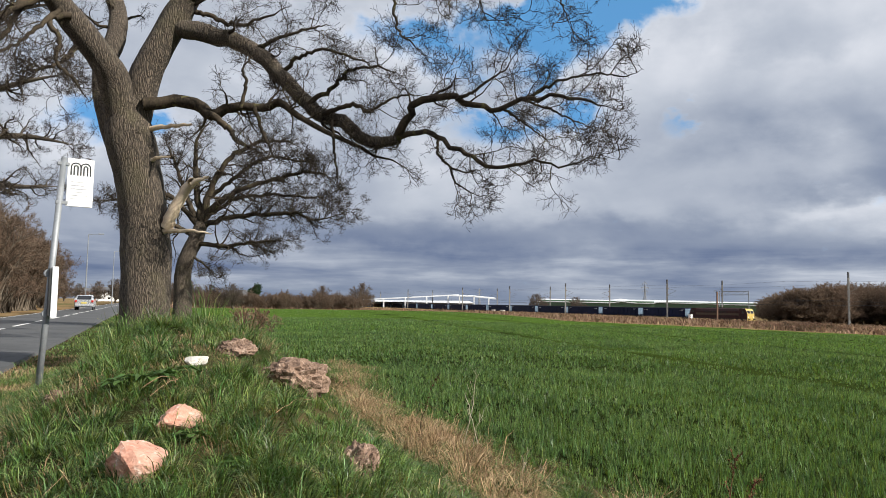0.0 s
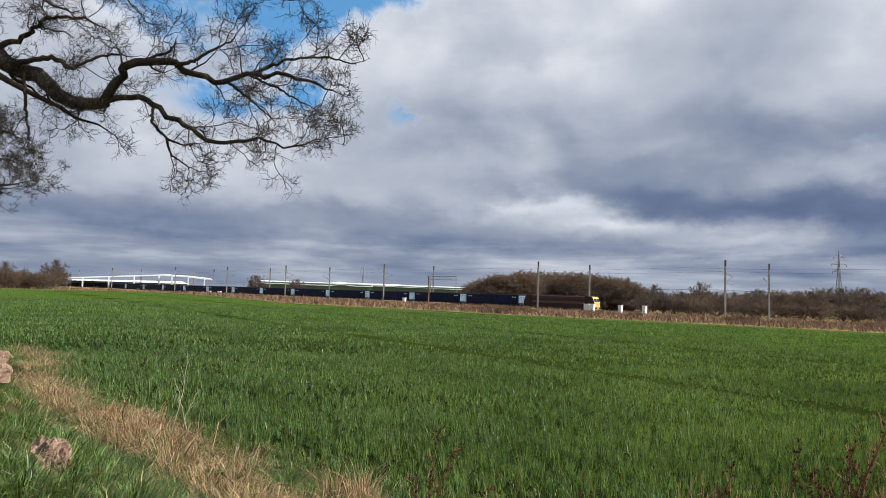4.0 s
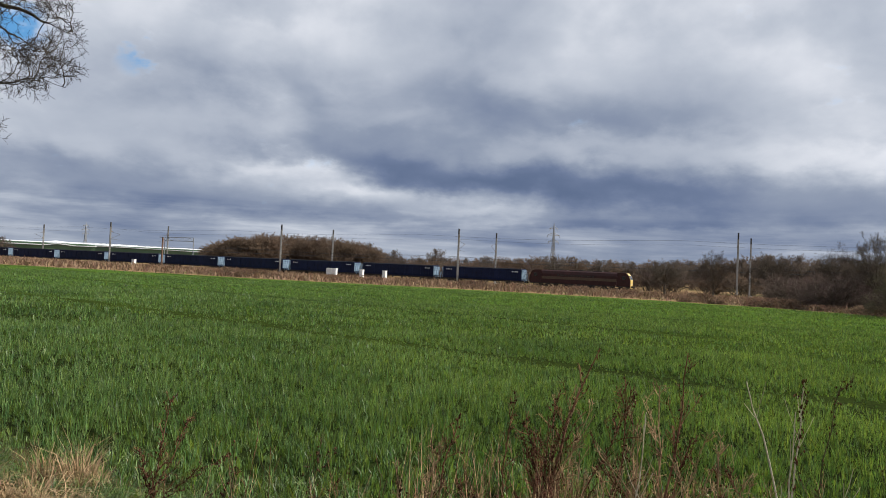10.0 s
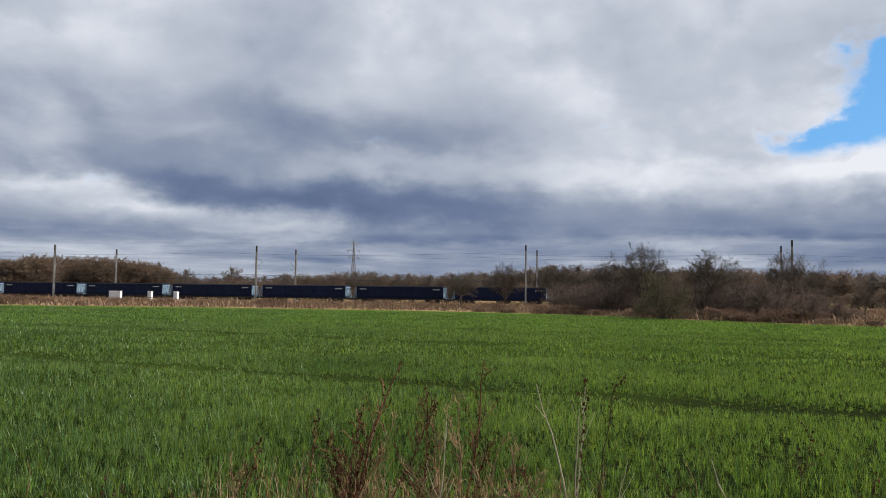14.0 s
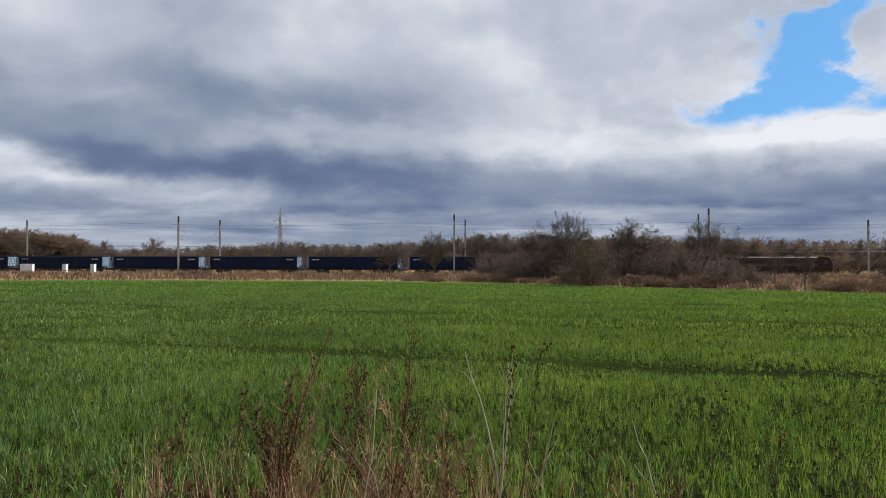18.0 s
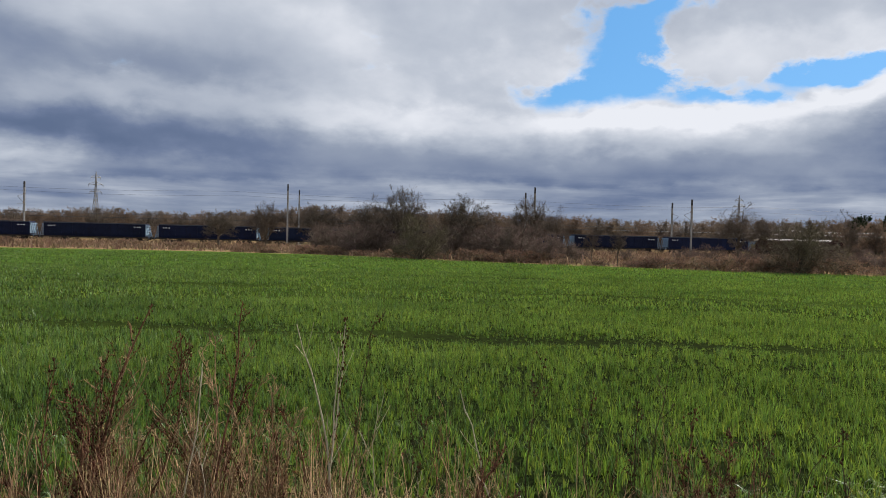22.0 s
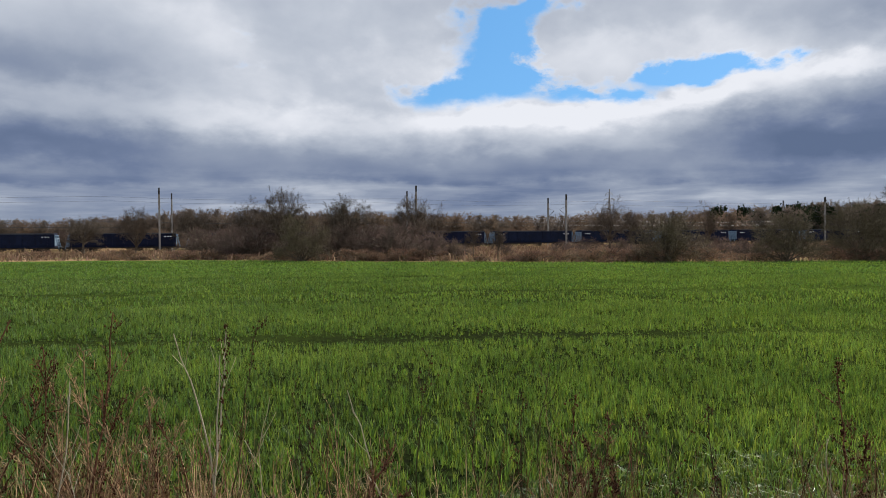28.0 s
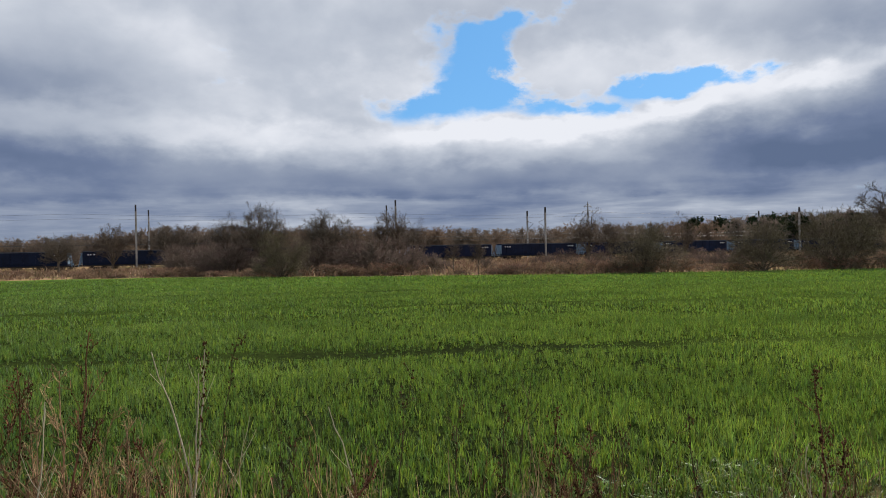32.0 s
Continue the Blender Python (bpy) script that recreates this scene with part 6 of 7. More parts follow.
def build_trees():
    rng = random.Random(4)
    # trees and bushes between field and railway: kind, azimuth, distance, height, width factor
    for kind, az, d, tall, wide in (
            ("oak", 60.8, 84, 7.6, 0.95), ("ash", 56.2, 92, 8.9, 0.9), ("slim", 53.6, 95, 8.0, 1.1), ("willow", 57.6, 73.5, 5.2, 0.75),
            ("ash", 66.0, 96, 8.2, 0.8), ("slim", 67.8, 90, 6.8, 1.0), ("oak", 49.6, 128, 8.4, 0.8), ("ash", 45.9, 122, 8.0, 0.8), ("oak", 42.5, 122, 6.4, 1.0),
            ("willow", 85.2, 66, 4.8, 1.0), ("slim", 81.0, 92, 7.6, 1.2), ("slim", 82.6, 95, 6.5, 1.0), ("slim", 88.0, 88, 6.6, 0.9),
            ("willow", 93.2, 68.5, 4.7, 0.9), ("willow", 98.2, 74, 6.0, 1.05), ("oak", 101.5, 82, 8.5, 1.0), ("ash", 105.0, 84, 8.0, 1.0),
            ("slim", 64.3, 74, 4.2, 0.9), ("slim", 72.6, 70, 4.0, 0.9), ("slim", 70.7, 90, 4.6, 1.0)):
        plant(kind, az, d, tall, None, wide)
    for i in range(64):
        az = 50.5 + 15.5 * rng.random() ** 1.15
        edge = float(np.interp(az, EDGE_AZ, EDGE_D))
        plant("scrub", az, edge + 8 + 42 * rng.random(), 2.6 + 2.0 * rng.random(), None, 1.0 + 0.5 * rng.random())
    for i in range(34):
        az = 66 + 40 * rng.random()
        edge = float(np.interp(az, EDGE_AZ, EDGE_D))
        low = 0.85 if 68 < az < 84 else 1.0
        plant("scrub", az, edge + 6 + 34 * rng.random(), (1.6 + 1.6 * rng.random()) * low, None, 0.9 + 0.5 * rng.random())
    for i in range(90):
        az = 44 + 62 * rng.random()
        edge = float(np.interp(az, EDGE_AZ, EDGE_D))
        plant("bramble", az, edge + 1.5 + 8 * rng.random() ** 2, 0.5 + 1.0 * rng.random() ** 2, None, 0.8 + 0.7 * rng.random())
    for i in range(16):
        az = -4 + 44 * rng.random()
        edge = float(np.interp(az, EDGE_AZ, EDGE_D))
        plant("bramble", az, edge + 4 + 20 * rng.random(), 0.7 + 0.7 * rng.random(), None, 1.2)
    # the domed wood beyond the line
    for i in range(100):
        az = 8.3 + 13.2 * rng.random()
        dome = math.sin(math.pi * min(1, max(0, (az - 7.3) / 15.0))) ** 0.5
        plant("wood", az, 235 + 60 * rng.random(), 4.5 + 8.4 * dome * (0.92 + 0.14 * rng.random()), None, 1.4)
    for az, d, tall in ((22.0, 230, 9.0), (25.2, 230, 10.0), (29.0, 260, 7.0), (20.2, 250, 11.5)):
        plant("wood2", az, d, tall)
    # undergrowth and woods along the far side
    for i in range(70):
        az = 21 + 86 * (i + rng.random()) / 70
        plant("hedge" if i % 2 else "scrub", az, 180 / max(0.75, math.cos(radians(az - RAIL_AZ))) + 14 * rng.random(), 4.4 + 2.0 * rng.random(), None, 1.6)
    for i in range(150):
        az = 21 + 86 * (i + rng.random()) / 150
        d = 200 + 130 * rng.random()
        rise_ = float(np.interp(az, (20, 28, 34, 40, 46, 50, 60, 75, 85, 95, 107), (0.013, 0.017, 0.023, 0.020, 0.025, 0.034, 0.031, 0.026, 0.029, 0.035, 0.035)))
        plant("wood2" if rng.random() < 0.6 else "wood", az, d, 3.4 + rise_ * d * (0.90 + 0.25 * rng.random()), None, 1.35)
    for i in range(14):
        plant("fir", 88.5 + 11 * rng.random(), 215 + 40 * rng.random(), 9.5 + 3 * rng.random(), None, 1.1)
    # hedge beyond the field, and beside the road
    for i in range(44):
        az = -34 + 12.6 * (i + rng.random()) / 44
        d = float(np.interp(az, EDGE_AZ, EDGE_D)) + 5 + 12 * rng.random()
        plant("hedge", az, d, 3.2 + 2.0 * rng.random(), None, 1.2)
    for az, d, tall in ((-31.0, 150, 5.4), (-21.5, 215, 8.0), (-8.0, 330, 10.0), (-5.0, 340, 9.0), (-24.5, 260, 8.0)):
        plant("wood2", az, d, tall, None, 1.2)
    plant("fir", -29.4, 230, 7.5)
    for i in range(40):
        along = 34 + 75 * (i + rng.random()) / 40
        p = road_point(along, -10.5 - 3.5 * rng.random())
        az, d = math.degrees(math.atan2(p.x, p.y)), math.hypot(p.x, p.y)
        plant("tallhedge", az, d, 7.6 + 2.8 * rng.random(), None, 0.9)
    for az, d, tall in ((-32.2, 24, 0.8), (-30.6, 28, 0.9), (-29.5, 40, 1.5)):
        plant("bramble", az, d, tall, None, 0.7)
    for i in range(26):
        az = -44 + 12 * rng.random()
        plant("wood2", az, 260 + 90 * rng.random(), 6 + 3.5 * rng.random())


build_trees()

# ---------------- bus stop ----------------
def build_bus_stop():
    p = polar(-43.25, 10.2)
    z0 = height_at(p.x, p.y)
    facing = math.degrees(math.atan2(-p.x, -p.y))
    s = thing("bus_stop", (p.x, p.y, z0), -facing + 180 + 6, label="bus stop pole with white flag sign and timetable case", category="bus stop")
    top = 1.6 + 0.168 * 10.2 - z0
    tilt = 0.075
    part("pole", bar((-0.06, 0, -0.4), (0.10, 0, top), 0.038, 0.036, 14), GALV, s, "galvanised steel pole", True)
    part("pole_cap", bar((0.10, 0, top), (0.102, 0, top + 0.03), 0.04, 0.02, 14), GALV, s)
    x0, w, h = 0.145, 0.30, 0.60
    flag = part("flag", block(x0, x0 + w, -0.015, 0.015, top - h + 0.02, top + 0.02, 0.008), SIGN_WHITE, s, "white bus stop flag with black symbol")
    sym = bmesh.new()
    for k in range(2):
        t = 0.026
        for arch in range(2):
            cx, cz = x0 + 0.095 + arch * 0.11, top - 0.09
            r = 0.055 - k * 0.034
            pts = [(cx - r, top - 0.19)] + [(cx - r * math.cos(a), cz + r * math.sin(a)) for a in np.linspace(0, math.pi, 9)] + [(cx + r, top - 0.19)]
            for (xa, za), (xb, zb) in zip(pts, pts[1:]):
                rod(sym, (xa, -0.016, za), (xb, -0.016, zb), 0.0085, sides=6)
    part("symbol", sym, SIGN_BLACK, flag, "black double-arch symbol")
    lines = bmesh.new()
    for i, (a, b) in enumerate(((0.04, 0.20), (0.04, 0.19), (0.04, 0.25), (0.04, 0.18), (0.04, 0.24), (0.04, 0.12))):
        z = top - 0.27 - i * 0.042
        box(lines, x0 + a, x0 + b, -0.018, -0.0155, z - (0.012 if i in (1, 2) else 0.007), z)
    part("print_bars", lines, SIGN_GREY, flag, "small unreadable grey print")
    for z in (top - 0.06, top - 0.54):
        part("bracket", block(0.03, x0 + 0.02, -0.03, 0.03, z - 0.02, z + 0.02, 0.004), GALV, s)
    zc = 1.6 + 0.035 * 10.2 - z0
    case = part("timetable_case", block(0.03, 0.10, -0.13, 0.13, zc - 0.60, zc + 0.02, 0.012), SIGN_WHITE, s, "narrow white timetable case seen edge-on")
    part("case_back", block(0.0, 0.03, -0.11, 0.11, zc - 0.58, zc, 0.006), SIGN_BLACK, case)
    for z in (zc - 0.55, zc - 0.06):
        part("clamp", bar((0.0, -0.05, z), (0.0, 0.05, z), 0.05, sides=10), GALV, s)


build_bus_stop()


# ---------------- stones and clods ----------------
def lump(name, at, size, seed, material, turn=0, tilt=0, angular=0.5, rough=0.4, **tags):
    rng = np.random.default_rng(seed)
    bm = bmesh.new()
    bmesh.ops.create_icosphere(bm, subdivisions=4, radius=1.0)
    cuts = rng.normal(size=(11, 3))
    cuts /= np.linalg.norm(cuts, axis=1)[:, None]
    depth = 0.45 + 0.3 * rng.random(11)
    for v in bm.verts:
        c = np.array(v.co)
        for q, dd in zip(cuts, depth):
            over = c @ q - dd
            if over > 0:
                c = c - q * over * angular
        c = c * (1 + rough * (0.10 * float(ripple(c[0] * 3 + c[2] * 2, c[1] * 3, 2.0, seed)) + 0.09 * float(ripple(c[0] * 7 - c[2] * 6, c[1] * 7 + c[2] * 4, 2.0, seed)) + (0.055 if name == "clod" else 0.025) * rng.normal()))
        v.co = Vector((c[0] * size[0], c[1] * size[1], c[2] * size[2]))
    mesh = bpy.data.meshes.new(name)
    bm.to_mesh(mesh)
    bm.free()
    ob = attach(name, mesh, material, shade=False)
    ob.matrix_basis = pose(*at, tilt, 0, turn)
    return tagged(ob, **tags)


def on_heap(az, tan):
    """Where a line of sight meets the ground."""
    for d in np.arange(2.0, 40.0, 0.02):
        p = polar(az, d)
        if height_at(p.x, p.y) >= 1.6 + tan * d:
            return p.x, p.y, height_at(p.x, p.y)
    return p.x, p.y, height_at(p.x, p.y)


def build_stones():
    for az, tan, size, seed, mat_, turn, label, kind in (
            (-37.2, -0.212, (0.21, 0.18, 0.15), 1, STONE, 40, "large pink sandstone lump on the grassy heap", "stone"),
            (-34.3, -0.157, (0.18, 0.13, 0.11), 2, STONE, 80, "pink sandstone lump half sunk in grass", "stone"),
            (-33.4, -0.080, (0.12, 0.07, 0.05), 3, STONE_PALE, 20, "small pale stone in the grass", "stone"),
            (-26.3, -0.112, (0.25, 0.20, 0.19), 4, CLOD, 10, "big brown clod of dry earth", "clod"),
            (-24.3, -0.092, (0.20, 0.16, 0.15), 5, CLOD, 60, "brown clod of dry earth", "clod"),
            (-42.0, -0.125, (0.17, 0.12, 0.08), 6, CLOD, 30, "flat brown clod in the verge grass", "clod"),
            (-43.4, -0.118, (0.12, 0.10, 0.07), 7, CLOD, 70, "small brown clod in the verge grass", "clod"),
            (-21.0, -0.222, (0.19, 0.13, 0.14), 8, CLOD, 110, "dark brown clod on the heap's flank", "clod"),
            (-30.5, -0.070, (0.16, 0.12, 0.10), 9, CLOD, 15, "dark earth clod among grass tufts", "clod")):
        x, y, z = on_heap(az, tan)
        lump(kind, (x, y, z + size[2] * 0.30), size, seed, mat_, turn, 12, 0.9 if kind == "stone" else 0.65, 0.5 if kind == "stone" else 1.05, label=label, category=kind)


build_stones()


# ---------------- broad-leaved plants and fallen stalks on the heap ----------------
def dock_plant(seed, az, tan, leaves, size):
    """A rosette of broad green leaves."""
    rng = np.random.default_rng(seed)
    x, y, z = on_heap(az, tan)
    t = thing("dock_plant", (x, y, z), 0, label="dark green broad-leaved dock rosette on the heap", category="plant", group="dock plants")
    for i in range(leaves):
        turn = 6.28 * (i + 0.6 * rng.random()) / leaves
        length, broad, up = size * (0.7 + 0.5 * rng.random()), size * 0.17, 0.5 + 0.6 * rng.random()
        out, side = np.array((math.cos(turn), math.sin(turn), 0)), np.array((-math.sin(turn), math.cos(turn), 0))
        v, f = [], []
        for j in range(7):
            u = j / 6
            w = broad * math.sin(math.pi * min(1, 0.06 + 0.94 * u ** 0.8)) + 0.004
            mid = out * length * u * (0.75 + 0.25 * u) + np.array((0, 0, length * (up * u - 0.75 * up * u * u)))
            lift = np.array((0, 0, 0.25 * w + 0.006 * rng.normal()))
            v += [mid - side * w + lift, mid, mid + side * w + lift]
            if j:
                k = 3 * j
                f += [(k - 3, k - 2, k + 1, k), (k - 2, k - 1, k + 2, k + 1)]
        attach("leaf", sheet("leaf", np.array(v), np.array(f)), DOCK_LEAF, t, shade=True)
    return t


for i, (az, tan, leaves, size) in enumerate(((-36.6, -0.105, 13, 0.24), (-38.0, -0.112, 10, 0.20), (-35.2, -0.098, 9, 0.18), (-33.3, -0.175, 9, 0.15), (-30.0, -0.21, 8, 0.13), (-27.0, -0.13, 8, 0.14))):
    dock_plant(300 + i, az, tan, leaves, size)


def fallen_stalk(seed, az0, tan0, az1, tan1, r, label):
    rng = np.random.default_rng(seed)
    a, b = Vector(on_heap(az0, tan0)), Vector(on_heap(az1, tan1))
    n = 8
    line = np.array([a.lerp(b, i / (n - 1)) for i in range(n)])
    line[:, 2] = height(line[:, 0], line[:, 1]) + 0.07 + 0.04 * np.sin(np.linspace(0, 3.1, n)) * rng.random()
    line[1:-1] += rng.normal(size=(n - 2, 3)) * 0.004
    t = attach("fallen_stalk", tube_mesh("fallen_stalk", [(line[None] - np.array(a), np.linspace(r, r * 0.5, n)[None], 6)]), STALK_TAN)
    t.matrix_basis = Matrix.Translation(a)
    tagged(t, label, "dead stalk", group="fallen stalks on the heap")


for i, (az0, tan0, az1, tan1) in enumerate(((-37.0, -0.125, -34.6, -0.115), (-36.4, -0.135, -34.2, -0.11), 
                                            (-27.6, -0.16, -24.6, -0.14), (-17.2, -0.135, -14.4, -0.155), (-43.0, -0.14, -40.6, -0.125))):
    fallen_stalk(330 + i, az0, tan0, az1, tan1, 0.0026, "pale dead stalk lying across the grass")


# ---------------- dead weeds along the margin ----------------
def weed(seed, az0, az1, tan, d, kind, stems=1, heads=0.5, r=0.005):
    """A dead upright weed: a main stem from its foot to its tip, lesser stems beside it, side shoots and seed heads."""
    material, label = {"dock": (STALK, "reddish-brown dead dock stalks with dark seed heads"), "tan": (STALK_TAN, "tan dead weed stems standing in a bunch"),
                       "pale": (STALK_PALE, "bleached bare weed stalk at the field edge"), "thin": (STALK_DARK, "thin dark dead stem at the field edge")}[kind]
    rng = np.random.default_rng(seed)
    foot, tip = polar(az0, d), polar(az1, d)
    foot.z, tip.z = height_at(foot.x, foot.y), 1.6 + tan * d
    t = thing("dead_weed", foot, 0, label=label, category="weed", group="dead weeds at the field margin")
    goal = np.array(tip - foot)
    across = np.array((math.cos(radians(az0)), -math.sin(radians(az0)), 0.0))
    m = 10
    h = np.linspace(0, 1, m)[:, None]
    lines = []
    for i in range(stems):
        end = goal if i == 0 else goal * (0.45 + 0.45 * rng.random()) + across * rng.normal() * 0.16 + rng.normal(size=3) * 0.05
        start = np.array((0, 0, -0.05)) if i == 0 else np.array((*(rng.normal(size=2) * 0.07), -0.05))
        line = start + (end - start) * h + across * 0.05 * rng.normal() * np.sin(3.14 * h)
        line[1:-1] += rng.normal(size=(m - 2, 3)) * 0.007
        line[:, :2] += (end - start)[:2] * (h ** 1.4 - h) * 0.5
        lines.append(line)
        rad = 1.35 * np.linspace(r, r * 0.35, m) * (1 if i == 0 else 0.55 + 0.3 * rng.random())
        attach("stem", tube_mesh("stem", [(line[None], rad[None], 6)]), material, t)
    lines = np.array(lines)
    rad = np.linspace(r, r * 0.3, m)[None].repeat(stems, 0)
    if kind == "pale":
        b1, q1 = sprout(rng, lines, rad, 4, 28, 0.22, 0.6, 0.05, 0.15, 0.35, 5)
        groups = [(b1, np.maximum(q1, 0.0016), 4)]
    else:
        b1, q1 = sprout(rng, lines, rad, 13 if kind != "thin" else 4, 34, 0.17, 0.55, 0.14, 0.12, 0.25, 6)
        b2, q2 = sprout(rng, b1, np.maximum(q1, 0.0016), 4, 44, 0.5, 0.6, 0.2, 0.08, 0.2, 4, least=0.025)
        groups = [(b1, np.maximum(q1, 0.0021), 4), (b2, np.maximum(q2, 0.0016), 3)]
    attach("side_shoot", tube_mesh("side_shoot", groups), material, t)["kind"] = "stuff"
    if heads:
        # seed husks clustered along the upper part of the stems
        n = int(110 * heads * stems) + (24 if kind == "thin" else 90)
        which, u = rng.integers(0, stems, n), 1 - 0.55 * rng.random(n) ** 1.3
        which[: n // 3] = 0
        f = u * (m - 1)
        i = np.minimum(f.astype(int), m - 2)
        w = (f - i)[:, None]
        pick = lines[which, i] * (1 - w) + lines[which, i + 1] * w + rng.normal(size=(n, 3)) * (0.006 + 0.014 * np.sin(19 * u) ** 2)[:, None]
        n2 = n // 2
        loose = b1.reshape(-1, 3) if kind != "pale" else lines.reshape(-1, 3)
        pick[:n2] = loose[rng.integers(0, len(loose), n2)] + rng.normal(size=(n2, 3)) * 0.007
        size = 0.0025 + 0.0048 * rng.random(n)
        octa = np.array(((1, 0, 0), (-1, 0, 0), (0, 1, 0), (0, -1, 0), (0, 0, 1.3), (0, 0, -1.3)))
        v = (pick[:, None] + octa * size[:, None, None]).reshape(-1, 3)
        fi = np.array(((0, 2, 4), (2, 1, 4), (1, 3, 4), (3, 0, 4), (2, 0, 5), (1, 2, 5), (3, 1, 5), (0, 3, 5)))
        attach("seed_head", sheet("seed_head", v, (np.arange(n)[:, None, None] * 6 + fi).reshape(-1, 3)), SEED, t, "dark clustered seed husks")["kind"] = "stuff"
    return t


def build_weeds():
    # bearing of the foot and of the tip, rise of the tip, distance, kind, stems, seed heads, radius
    for i, spec in enumerate((
            (33.9, 38.0, -0.098, 4.1, "dock", 7, 0.9, 0.0065), (35.0, 36.6, -0.150, 4.2, "tan", 7, 0, 0.005), (32.8, 33.4, -0.215, 4.0, "dock", 5, 0.4, 0.005),
            (41.2, 44.3, -0.095, 4.1, "dock", 3, 0.6, 0.006), (41.9, 42.4, -0.140, 4.2, "tan", 10, 0, 0.005), (41.2, 40.9, -0.19, 4.1, "tan", 6, 0, 0.004),
            (39.2, 41.5, -0.175, 3.9, "pale", 2, 0, 0.004), (45.8, 46.6, -0.215, 4.0, "tan", 8, 0, 0.004), (47.2, 47.0, -0.235, 4.0, "dock", 4, 0.3, 0.004),
            (51.2, 48.3, -0.125, 4.1, "pale", 2, 0, 0.0055), (50.6, 52.0, -0.118, 4.15, "pale", 1, 0.9, 0.005), (52.2, 54.4, -0.108, 4.25, "thin", 1, 0.3, 0.004),
            (55.3, 55.1, -0.214, 4.1, "pale", 3, 0, 0.003), (56.2, 56.6, -0.205, 4.3, "thin", 3, 0.1, 0.003),
            (26.2, 27.6, -0.195, 4.1, "dock", 3, 0.4, 0.005), (24.6, 25.4, -0.215, 4.1, "tan", 4, 0, 0.004), (31.2, 31.8, -0.172, 4.3, "dock", 2, 0.3, 0.004),
            (64.3, 60.9, -0.210, 4.0, "pale", 1, 0, 0.005), (60.8, 64.6, -0.285, 3.8, "dock", 2, 0.5, 0.008), (66.4, 67.4, -0.168, 4.3, "thin", 1, 0.2, 0.0035),
            (75.7, 76.6, -0.168, 4.3, "thin", 1, 0, 0.0035), (74.7, 74.4, -0.212, 4.2, "thin", 2, 0.1, 0.0035), (72.0, 71.2, -0.205, 4.3, "thin", 2, 0.1, 0.003),
            (78.4, 78.6, -0.215, 4.1, "dock", 6, 0.7, 0.004), (89.4, 88.0, -0.222, 4.2, "thin", 2, 0.2, 0.0035), (87.2, 87.4, -0.240, 4.2, "thin", 3, 0.1, 0.003),
            (97.0, 96.4, -0.155, 4.4, "dock", 2, 1.0, 0.005), (98.6, 95.8, -0.250, 4.3, "pale", 2, 0, 0.004), (83.3, 83.0, -0.235, 4.2, "thin", 2, 0.1, 0.003),
            (5.0, 6.2, -0.180, 5.0, "dock", 5, 0.6, 0.004), (10.5, 10.7, -0.235, 4.6, "thin", 3, 0.3, 0.003), (16.5, 17.2, -0.225, 4.5, "thin", 4, 0.2, 0.003),
            (-9.2, -8.6, -0.185, 7.0, "pale", 3, 0, 0.003), (-16.6, -15.4, -0.092, 8.5, "thin", 1, 0.3, 0.004), (-13.6, -12.6, -0.082, 8.6, "pale", 2, 0, 0.004), (-12.4, -13.4, -0.115, 8.4, "pale", 2, 0, 0.004))):
        weed(100 + i, *spec)
    # thin dead stems standing all along the margin, thick round the docks
    rng = np.random.default_rng(77)
    clump = np.array((24.5, 29.0, 33.0, 34.5, 36.5, 41.0, 42.0, 46.5, 50.5, 61.5, 78.5, 97.0))
    for material, n, share, label in ((STALK, 380, 0.75, "thin dead reddish stems standing at the field margin"), (STALK_TAN, 520, 0.75, "thin dead tan stems standing at the field margin")):
        az = 6 + 96 * rng.random(n)
        az = np.where(rng.random(n) < share, clump[rng.integers(0, len(clump), n)] + rng.normal(size=n) * 1.3, az)
        d = 3.4 + 1.1 * rng.random(n)
        x, y = d * np.sin(np.radians(az)), d * np.cos(np.radians(az))
        base = np.stack([x, y, height(x, y) - 0.03], 1)
        h = 0.22 + 0.50 * rng.random(n) ** 1.5
        tip = base + np.stack([rng.normal(size=n) * 0.10, rng.normal(size=n) * 0.10, h], 1)
        mid = (base + tip) / 2 + rng.normal(size=(n, 3)) * 0.02
        polys = np.stack([base, mid, tip], 1)
        radii = np.repeat(np.array(((0.0030, 0.0024, 0.0012),)), n, 0)
        b, q = sprout(rng, polys, radii, 5, 35, 0.30, 0.7, 0.12, 0.15, 0.25, 3, least=0.04)
        st = attach("dead_stems", tube_mesh("dead_stems", [(polys, radii, 3), (b, np.maximum(q, 0.0009), 3)]), material)
        tagged(st, label, "dry stems", kind="stuff")
    k = 2800
    az = 44 + 9 * rng.normal(size=k)
    d = 3.75 + 0.3 * rng.normal(size=k)
    x, y = d * np.sin(np.radians(az)), d * np.cos(np.radians(az))
    v, f = blades(rng, np.stack([x, y, height(x, y)], 1), 0.12 + 0.3 * rng.random(k), np.full(k, 0.005), 0.4 + 0.9 * rng.random(k))
    leaf_thing("dry_grass", v, f, STRAW, label="tangled dead grass at the foot of the weeds", category="dry grass", kind="stuff")


build_weeds()


